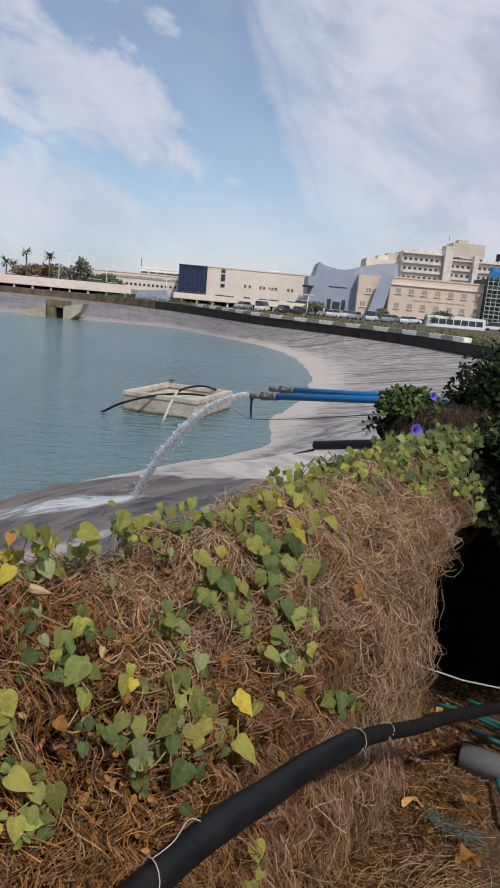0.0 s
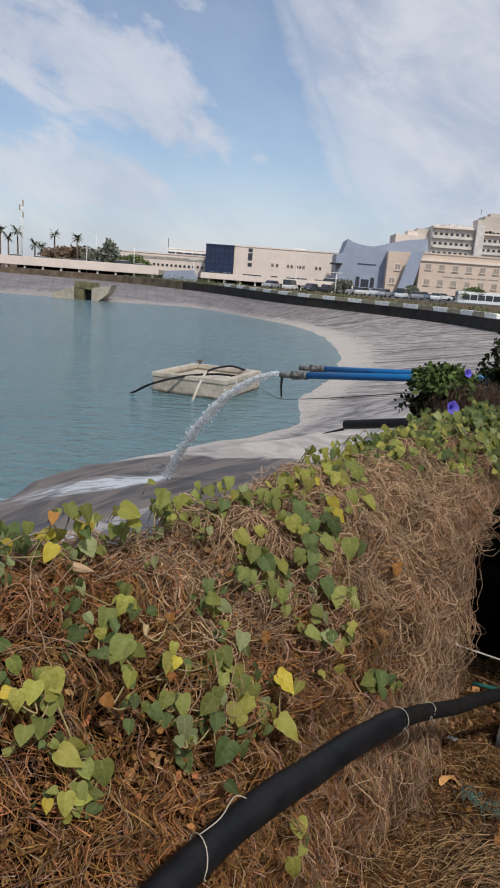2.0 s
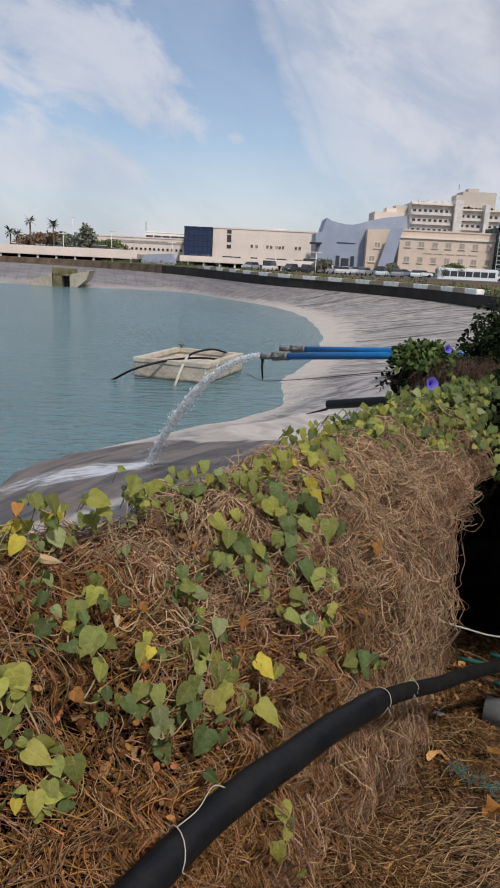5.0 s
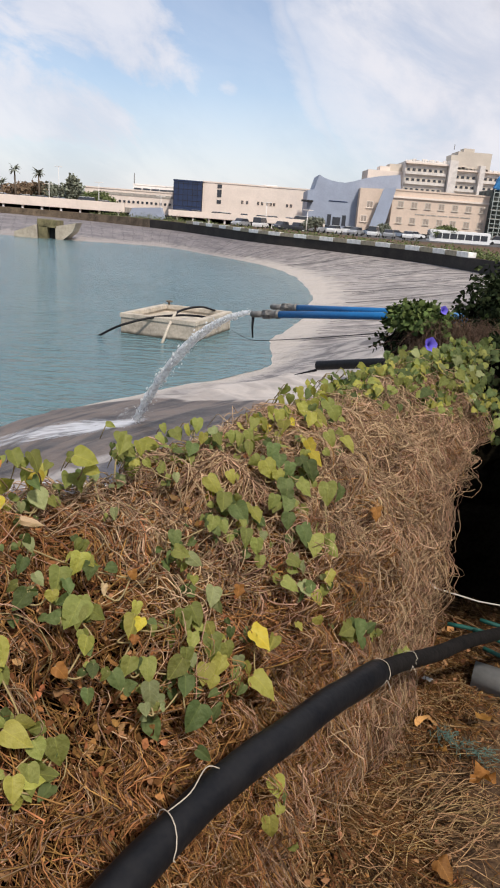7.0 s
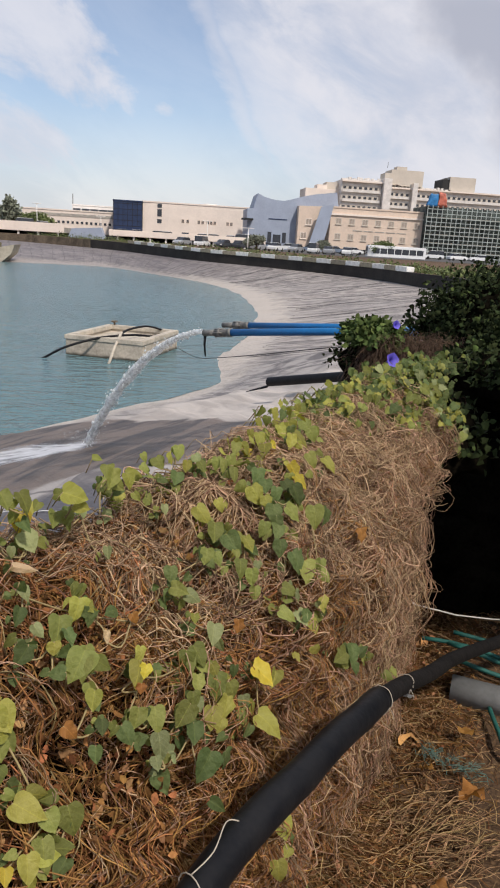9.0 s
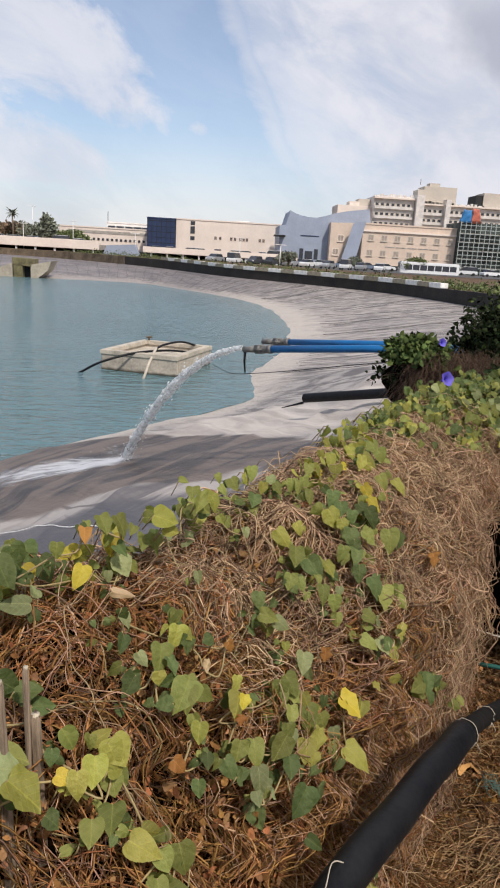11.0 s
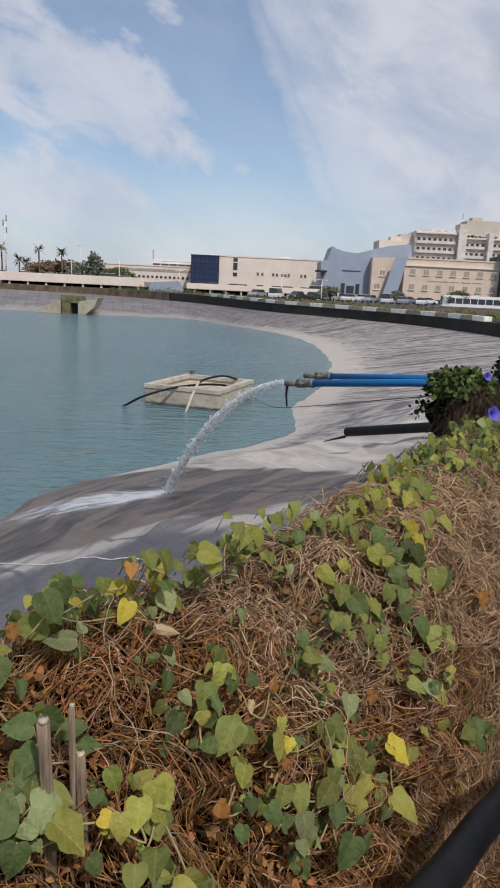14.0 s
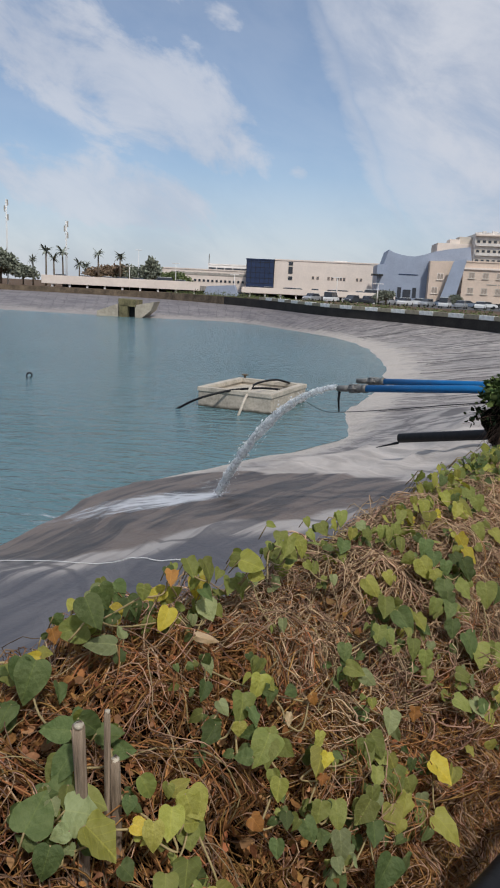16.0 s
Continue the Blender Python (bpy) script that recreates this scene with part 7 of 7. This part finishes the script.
def foam_material():
    """White foam that thins out in streaks along the flow."""
    mt = mat("thin streaky foam", (0.74, 0.75, 0.77), 0.7, 0.06, 8)
    ns, ls = mt.node_tree.nodes, mt.node_tree.links
    bs = ns["Principled BSDF"]
    tc = ns.new("ShaderNodeTexCoord")
    sp = ns.new("ShaderNodeSeparateXYZ")
    ls.new(tc.outputs["UV"], sp.inputs[0])
    mp = ns.new("ShaderNodeMapping")
    mp.inputs["Scale"].default_value = (5.0, 7.0, 1)
    ls.new(tc.outputs["UV"], mp.inputs[0])
    nz = ns.new("ShaderNodeTexNoise")
    nz.inputs["Detail"].default_value = 9
    nz.inputs["Roughness"].default_value = 0.65
    nz.inputs["Scale"].default_value = 1.6
    nz.inputs["Distortion"].default_value = 0.6
    ls.new(mp.outputs[0], nz.inputs["Vector"])

    def m(op, a, c=None):
        n = ns.new("ShaderNodeMath")
        n.operation = op
        for k, v in enumerate((a, c)):
            if isinstance(v, (int, float)):
                n.inputs[k].default_value = v
            elif v is not None:
                ls.new(v, n.inputs[k])
        return n.outputs[0]
    u, v, _ = sp.outputs
    across = m("ABSOLUTE", m("SUBTRACT", v, 0.5))
    body = m("SUBTRACT", 1.12, m("ADD", m("MULTIPLY", u, 1.05), m("MULTIPLY", m("POWER", m("MULTIPLY", across, 2.0), 2.0), 0.75)))
    mr = ns.new("ShaderNodeMapRange")
    mr.interpolation_type = "SMOOTHSTEP"
    mr.inputs["From Min"].default_value = 0.50
    mr.inputs["From Max"].default_value = 0.92
    mr.inputs["To Max"].default_value = 0.75
    ls.new(m("ADD", m("MULTIPLY", nz.outputs["Fac"], 0.9), m("MULTIPLY", body, 0.5)), mr.inputs["Value"])
    head = ns.new("ShaderNodeMapRange")
    head.interpolation_type = "SMOOTHSTEP"
    head.inputs["From Max"].default_value = 0.10
    ls.new(m("ADD", u, m("MULTIPLY", m("SUBTRACT", nz.outputs["Fac"], 0.5), 0.12)), head.inputs["Value"])
    ls.new(m("MULTIPLY", mr.outputs[0], head.outputs[0]), bs.inputs["Alpha"])
    return mt


def build_foam():
    """Foam where the jet lands, running off over the liner to the water."""
    e = thing("foam", tuple(JET1), 0, "white foam running off the liner into the water", "foam", kind="stuff")
    liner = bpy.data.objects["pond_liner"]
    nu, nv = 48, 16
    vs, fs, uvs = [], [], []
    for i in range(nu + 1):
        u = i / nu
        along = -0.12 + 4.2 * u
        half = 0.30 + 0.60 * min(1, u * 2.4)
        for k in range(nv + 1):
            o = (k / nv - 0.5) * 2 * half + 0.12 * math.sin(along * 1.3)
            x, y = JET1[0] - along * 0.83 + o * 0.40, JET1[1] + along * 0.36 + o * 0.91
            hit, loc, nrm, _ = liner.ray_cast(Vector((x, y, 5)), Vector((0, 0, -1)))
            z = max(loc.z if hit else WATER, WATER) + 0.012 + 0.012 * max(0, noise.noise(Vector((x * 5, y * 5, 0))))
            vs.append(Vector((x, y, z)) - Vector(JET1))
            uvs.append((u, k / nv))
    for i in range(nu):
        for k in range(nv):
            q = i * (nv + 1) + k
            fs.append((q, q + 1, q + nv + 2, q + nv + 1))
    o = raw_ob("sheet", vs, fs, foam_material(), e, "thin white foam", True)
    lay = o.data.uv_layers.new(name="UVMap")
    idx = np.empty(len(o.data.loops), int)
    o.data.loops.foreach_get("vertex_index", idx)
    lay.data.foreach_set("uv", np.array(uvs, dtype=np.float32)[idx].ravel())
    # spatter round the foot of the jet
    rf = random.Random(9)
    pv, pf = [], []
    for k in range(220):
        c = Vector((rf.gauss(-0.10, 0.16), rf.gauss(0.05, 0.10), abs(rf.gauss(0.04, 0.07))))
        r = rf.uniform(0.002, 0.006)
        n0 = len(pv)
        pv += [c + Vector(d) * r for d in ((1, 0, 0), (-1, 0, 0), (0, 1, 0), (0, -1, 0), (0, 0, 1.2), (0, 0, -1.2))]
        pf += [(n0 + p, n0 + q, n0 + 4) for p, q in ((0, 2), (2, 1), (1, 3), (3, 0))] + [(n0 + q, n0 + p, n0 + 5) for p, q in ((0, 2), (2, 1), (1, 3), (3, 0))]
    raw_ob("bubbles", pv, pf, M_foam, e, "", True)


bpy.context.view_layer.update()
build_foam()


def build_edge_rope():
    """Pale welded edge of the upper liner sheet."""
    liner = bpy.data.objects["pond_liner"]
    pts = []
    for x, y in catmull([(-4.6, 8.2), (-3.0, 6.92), (-2.16, 6.2), (-1.42, 5.55), (-0.9, 5.1)], 12):
        hit, loc, _, _ = liner.ray_cast(Vector((x, y, 5)), Vector((0, 0, -1)))
        pts.append(Vector((x, y, loc.z + 0.012)))
    e = thing("liner_edge", tuple(pts[0]), 0, "pale folded edge of the upper pond liner sheet", "liner edge", kind="structure")
    tube("fold", [p - pts[0] for p in pts], 0.0045, M_white, e, 8)


build_edge_rope()

# ---- far bank: culvert, trees, palms, masts, cars, roadside green ----
M_moss = mat("mossy wet concrete", (0.19, 0.165, 0.08), 0.9, 0.4, 1.0)
M_sand = mat("sandy bank", (0.46, 0.40, 0.31), 1.0, 0.2, 0.4)


def build_culvert():
    e = thing("culvert", (-22.4, 80.2, WATER), 0, "concrete culvert mouth with pale wing walls and moss", "culvert", kind="structure")

    def slab(nm, q, d, m_):
        bm = bmesh.new()
        fr = [bm.verts.new((x, 0, z)) for x, z in q]
        bk = [bm.verts.new((x, d, z)) for x, z in q]
        bm.faces.new(fr)
        bm.faces.new(bk[::-1])
        for i in range(len(q)):
            j = (i + 1) % len(q)
            bm.faces.new((fr[j], fr[i], bk[i], bk[j]))
        bmesh.ops.recalc_face_normals(bm, faces=bm.faces[:])
        return part(nm, bm, m_, e)

    slab("wing_wall", [(-3.6, -0.2), (-3.6, 0.55), (-0.9, 1.55), (-0.9, -0.2)], 3.0, M_sand)
    slab("wing_wall", [(1.0, -0.2), (1.0, 1.4), (3.3, 1.9), (2.9, 0.9), (2.2, 0.3), (1.6, -0.2)], 3.0, M_sand)
    slab("head_wall", [(-1.0, 1.3), (-1.0, 2.1), (1.1, 2.0), (1.1, 1.2)], 3.2, M_moss)
    slab("jamb", [(-1.0, -0.2), (-1.0, 1.35), (0.1, 1.3), (0.1, -0.2)], 1.0, M_moss)
    # solid panel in the shade colour closes the mouth
    part("opening", boxes((0.1, 1.0, 0.9, 1.2, -0.2, 1.3)), M_shade, e, "flat near-black panel for the culvert's shaded mouth")


build_culvert()
M_trunk = mat("grey-brown trunk", (0.16, 0.12, 0.085), 0.95, 0.25, 4, 0.6, 15)
# frond and tree leaf colours paled to stand in for distant haze
M_palm = mat("palm fronds paled for haze", (0.24, 0.26, 0.21), 0.8, 0.2, 2, island=0.3)
M_tree_leaf = mat("tree leaves paled for haze", (0.20, 0.215, 0.155), 0.9, 0.2, 2, island=0.5)
M_tree_brown = mat("brown-green tree leaves", (0.24, 0.165, 0.10), 0.9, 0.2, 2, island=0.4)
M_shrub = mat("roadside shrub leaves", (0.12, 0.15, 0.05), 0.9, 0.2, 2, island=0.4)


def build_palm(at, h, spread, seed):
    rp = random.Random(seed)
    e = thing("palm_tree", at, rp.uniform(0, 360), "tall palm tree with drooping grey-green fronds", "palm tree", "palm trees")
    tube("trunk", [(0, 0, 0), (0.1, 0.05, h * 0.5), (0.05, 0.1, h)], 0.26, M_trunk, e, 8, "", 0.7)
    vs, fs = [], []
    for k in range(26):
        az = 2 * math.pi * k / 26 + rp.uniform(-0.1, 0.1)
        lift = rp.uniform(0.0, 1.7)
        d = Vector((math.cos(az), math.sin(az), 0))
        L = spread * rp.uniform(0.8, 1.1)
        sd = Vector((-d.y, d.x, 0))
        prev = None
        for i in range(6):
            u = i / 5
            p = Vector((0.05, 0.1, h)) + d * L * u * (1 - 0.15 * u) + Vector((0, 0, L * (lift * u - 0.75 * u * u)))
            w_ = L * 0.11 * math.sin(math.pi * min(1, 0.15 + u * 0.85)) + 0.01
            b = len(vs)
            vs += [p + sd * w_ - Vector((0, 0, w_ * 0.6)), p, p - sd * w_ - Vector((0, 0, w_ * 0.6))]
            if prev is not None:
                fs += [(prev, prev + 1, b + 1, b), (prev + 1, prev + 2, b + 2, b + 1)]
            prev = b
    raw_ob("crown", vs, fs, M_palm, e, "fan of fronds")


def k180(x, z):
    return x * 1.2, 1.65 + (z - 1.65) * 1.2


for i, (x, z, sp) in enumerate(((-70.5, 5.2, 1.7), (-63.6, 4.9, 1.5), (-61.3, 6.8, 2.0), (-58.1, 5.2, 1.6), (-56.7, 6.6, 1.9), (-53.5, 4.3, 1.8), (-51.0, 3.8, 1.6), (-48.6, 6.6, 1.7), (-44.2, 6.2, 1.8))):
    xx, zz = k180(x, z)
    build_palm((xx, 180 + 2 * (i % 3), -0.1), zz + 1.3, sp * 1.15, i)


def build_tree(at, h, w_, m_, seed, label, name="broadleaf_tree"):
    rp = random.Random(seed)
    e = thing(name, at, 0, label, "tree")
    tube("trunk", [(0, 0, 0), (0.1, 0, h * 0.3), (0, 0.1, h * 0.6)], 0.03 * h + 0.08, M_trunk, e, 8, "", 0.5)
    for k in range(4):
        a = rp.uniform(0, 6.28)
        tube("limb", [(0, 0.05, h * 0.3), (math.cos(a) * w_ * 0.3, math.sin(a) * w_ * 0.3, h * 0.55), (math.cos(a) * w_ * 0.6, math.sin(a) * w_ * 0.6, h * 0.72)], 0.012 * h + 0.04, M_trunk, e, 6, "", 0.4)
    Vs = []
    for k in range(16):
        a, r = rp.uniform(0, 6.28), math.sqrt(rp.random())
        c = (math.cos(a) * r * w_ * 0.8, math.sin(a) * r * w_ * 0.5, h * (0.5 + 0.42 * (1 - r * r) * rp.uniform(0.5, 1)))
        Vs.append(leaf_cards(170, h * 0.085, c, (w_ * 0.30, w_ * 0.3, h * 0.16), 0.5))
    cards_ob("crown", Vs, m_, e, "uneven leafy crown")


build_tree((-82.5, 176, -0.1), 8.6, 5.0, M_tree_leaf, 1, "dark green broadleaf tree beside the far road")
build_tree((-76.5, 176, -0.1), 5.5, 4.0, M_tree_leaf, 2, "dark green broadleaf tree beside the far road")
build_tree((-57.5, 190, -0.1), 7.4, 7.5, M_tree_brown, 3, "broad brown-green tree behind the elevated road")
build_tree((-50.0, 190, -0.1), 7.0, 7.0, M_tree_leaf, 4, "broad dark green tree behind the elevated road")
build_tree((-43.3, 178, -0.1), 8.0, 3.0, M_tree_leaf, 5, "dark green tree behind the elevated road")
build_tree((-37.5, 178, -0.1), 5.6, 4.8, M_shrub, 6, "low spreading green tree behind the elevated road")
build_tree((11.5, 122, -0.1), 2.8, 2.2, M_tree_leaf, 7, "small round street tree")
build_tree((26.5, 140, -0.1), 2.6, 1.9, M_tree_leaf, 8, "small round street tree")
build_tree((39.0, 142, -0.1), 3.3, 2.9, M_shrub, 9, "small round street tree")


def build_mast(at, h, seed):
    e = thing("antenna_mast", at, 0, "slim white lattice antenna mast", "mast", "antenna masts")
    for dx, dy in ((-0.18, -0.18), (0.18, -0.18), (0, 0.2)):
        tube("leg", [(dx, dy, 0), (dx * 0.6, dy * 0.6, h)], 0.07, M_white, e, 5)
    for k in range(int(h / 1.2)):
        z = 0.4 + k * 1.2
        tube("brace", [(-0.18, -0.18, z), (0.18, -0.18, z + 0.6)], 0.03, M_white, e, 4)
        tube("brace", [(0.18, -0.18, z + 0.6), (-0.18, -0.18, z + 1.2)], 0.03, M_white, e, 4)
    for z, dx in ((h * 0.97, 0.35), (h * 0.9, -0.5), (h * 0.8, 0.35)):
        part("aerial", boxes((dx - 0.14, dx + 0.14, -0.15, 0.15, z - 0.9, z + 0.6)), M_concrete, e)


build_mast((-83.2, 182, -0.1), 21.8, 1)
build_mast((-67.0, 182, -0.1), 16.9, 2)


def build_lamp(at, h):
    e = thing("street_lamp", at, 0, "slim street lamp with a double head", "street lamp", "street lamps")
    tube("pole", [(0, 0, 0), (0, 0, h)], 0.09, M_white, e, 6, "", 0.6)
    part("head", boxes((-0.9, 0.9, -0.15, 0.15, h, h + 0.12), bevel=0.03), M_white, e)


for x, y, h in ((-46.5, 178, 10.2), (-31.0, 150, 6.4), (-16.5, 136, 4.4), (3.2, 130, 4.6), (-39.0, 142, 5.2), (9.5, 116, 3.6)):
    build_lamp((x, y, -0.1), h)

CAR_COLOURS = [mat("white car paint", (0.78, 0.78, 0.77), 0.25, 0.03, 1, spec=0.6), mat("silver car paint", (0.45, 0.46, 0.47), 0.3, 0.04, 1, metal=0.4), mat("dark grey car paint", (0.06, 0.065, 0.075), 0.25, 0.05, 1), mat("blue-grey car paint", (0.16, 0.20, 0.26), 0.3, 0.05, 1)]
M_tyre = mat("black tyre rubber", (0.02, 0.02, 0.02), 0.9, 0.2, 20)


def car_proto(colour, label, van=False):
    """A parked car, long side along x."""
    e = thing("parked_car", (0, 0, -50), 0, label, "car", "parked cars")
    prof = [(-2.1, 0.3), (-2.15, 0.75), (-1.95, 0.95), (-1.2, 1.0), (1.2, 1.0), (2.0, 0.85), (2.15, 0.6), (2.1, 0.3)]
    cab = [(-1.75, 0.98), (-1.35, 1.45), (0.45, 1.48), (1.25, 0.98)] if not van else [(-2.05, 0.98), (-2.0, 1.85), (0.9, 1.85), (1.6, 0.98)]

    def ext(q, w_):
        bm = bmesh.new()
        fr = [bm.verts.new((x, -w_, z)) for x, z in q]
        bk = [bm.verts.new((x, w_, z)) for x, z in q]
        bm.faces.new(fr)
        bm.faces.new(bk[::-1])
        for i in range(len(q)):
            j = (i + 1) % len(q)
            bm.faces.new((fr[j], fr[i], bk[i], bk[j]))
        bmesh.ops.recalc_face_normals(bm, faces=bm.faces[:])
        bmesh.ops.bevel(bm, geom=bm.edges[:], offset=0.05, segments=2, affect="EDGES")
        return bm
    part("body", ext(prof, 0.86), colour, e)
    part("cabin_glass", ext(cab, 0.72), M_glass, e, "dark windows")
    c0, c1 = cab[1], cab[2]
    part("car_roof", boxes((c0[0] + 0.08, c1[0] - 0.05, -0.70, 0.70, c0[1] - 0.02, c0[1] + 0.06), bevel=0.03), colour, e)
    for x in (-1.3, 1.3):
        for y in (-0.8, 0.8):
            wv, wf = tube_data([(x, y - 0.1, 0.31), (x, y + 0.1, 0.31)], 0.31, 12)
            raw_ob("wheel", wv, wf, M_tyre, e)
    for y in (-0.6, 0.6):
        part("headlight", boxes((2.08, 2.16, y - 0.16, y + 0.16, 0.6, 0.74)), M_white, e)
    return e


PROTOS = [car_proto(CAR_COLOURS[0], "white parked car beside the road"), car_proto(CAR_COLOURS[1], "silver parked car beside the road"), car_proto(CAR_COLOURS[2], "dark grey parked car beside the road"), car_proto(CAR_COLOURS[3], "blue-grey parked car beside the road"), car_proto(CAR_COLOURS[0], "white parked van beside the road", True)]
rc = random.Random(21)
SPOTS = []
for i in range(10):
    SPOTS.append((-1.0 + i * 3.4 + rc.uniform(-0.3, 0.3), 126 + rc.uniform(-1, 1) + i * 0.6, 0.05, rc.choice((62, 70, 242))))
for i in range(11):
    SPOTS.append((17 + i * 4.6 + rc.uniform(-0.6, 0.6), 150 + rc.uniform(-2, 2), 0.06, rc.choice((0, 180, 8, 170))))
for i in range(7):
    SPOTS.append((-54 + i * 4.1 + rc.uniform(-1, 1), 147, 1.45, rc.choice((0, 180))))
for i in range(9):
    SPOTS.append((-13 + i * 3.0 + rc.uniform(-0.4, 0.4), 148, 0.95, rc.choice((0, 180, 90))))
for i, (x, y, z, a) in enumerate(SPOTS):
    p = PROTOS[rc.choice((0, 0, 1, 2, 3, 0, 4, 1)) if z < 1 else rc.choice((0, 4, 1))]
    copy_thing(p, pose(x, y, z, 0, 0, a))
for p in PROTOS:
    for o in (*p.children_recursive, p):
        bpy.data.objects.remove(o)


def build_bus():
    e = thing("white_bus", (42.0, 142, -0.9), 178, "white coach with dark side windows on the far road", "bus")
    part("body", boxes((-6, 6, -1.25, 1.25, 0.35, 3.15), bevel=0.15), CAR_COLOURS[0], e)
    for i in range(7):
        part("window", boxes((-5.4 + i * 1.5, -4.05 + i * 1.5, 1.24, 1.27, 1.55, 2.6)), M_glass, e)
        part("window", boxes((-5.4 + i * 1.5, -4.05 + i * 1.5, -1.27, -1.24, 1.55, 2.6)), M_glass, e)
    part("windscreen", boxes((5.97, 6.02, -1.05, 1.05, 1.3, 2.9)), M_glass, e)
    for x in (-3.8, 3.9):
        for y in (-1.15, 1.15):
            wv, wf = tube_data([(x, y - 0.12, 0.48), (x, y + 0.12, 0.48)], 0.48, 14)
            raw_ob("wheel", wv, wf, M_tyre, e)


build_bus()


def build_road():
    me_v = [(-90, 125, 0.05), (90, 118, 0.05), (90, 172, 0.05), (-90, 172, 0.05)]
    r = raw_ob("road", me_v, [(0, 1, 2, 3)], M_asphalt)
    tagged(r, "grey asphalt road and car park", "road", kind="structure")


build_road()


def build_verge():
    """Uneven low green planting behind the striped kerb."""
    seg = LOOP[9 * PER:18 * PER]
    Vs = []
    for i, p in enumerate(seg[:-1]):
        d = (seg[i + 1] - p)[:2]
        d = d / np.linalg.norm(d)
        nrm = np.array((d[1], -d[0]))
        for off, sc in ((1.2, 0.8), (2.6, 1.0), (5.0, 1.2)):
            c = p[:2] + nrm * (off + rng.uniform(-0.4, 0.4))
            h = sc * (1.5 if i < 3 * PER - 8 else 1.0) * (0.32 + 0.35 * max(0, noise.noise(Vector((c[0] * 0.4, c[1] * 0.4, 0)))))
            Vs.append(leaf_cards(22, 0.16, (c[0], c[1], p[3] + h * 0.4 - 0.1), (0.6, 0.6, h), 0.5))
    e = thing("roadside_planting", (0, 0, 0), 0, "low uneven green planting along the striped kerb", "shrubs", kind="stuff")
    cards_ob("leaves", Vs, M_shrub, e)


build_verge()


def build_buoy():
    e = thing("float_ring", (-11.39, 26.40, WATER), 0, "small dark ring floating on the water", "float")
    o = [(0.11 * math.cos(a), 0.05 * math.sin(a), 0.07 + 0.10 * math.sin(a)) for a in np.linspace(0, 2 * math.pi, 18)]
    tube("ring", o, 0.03, M_black_pipe, e, 7)


build_buoy()
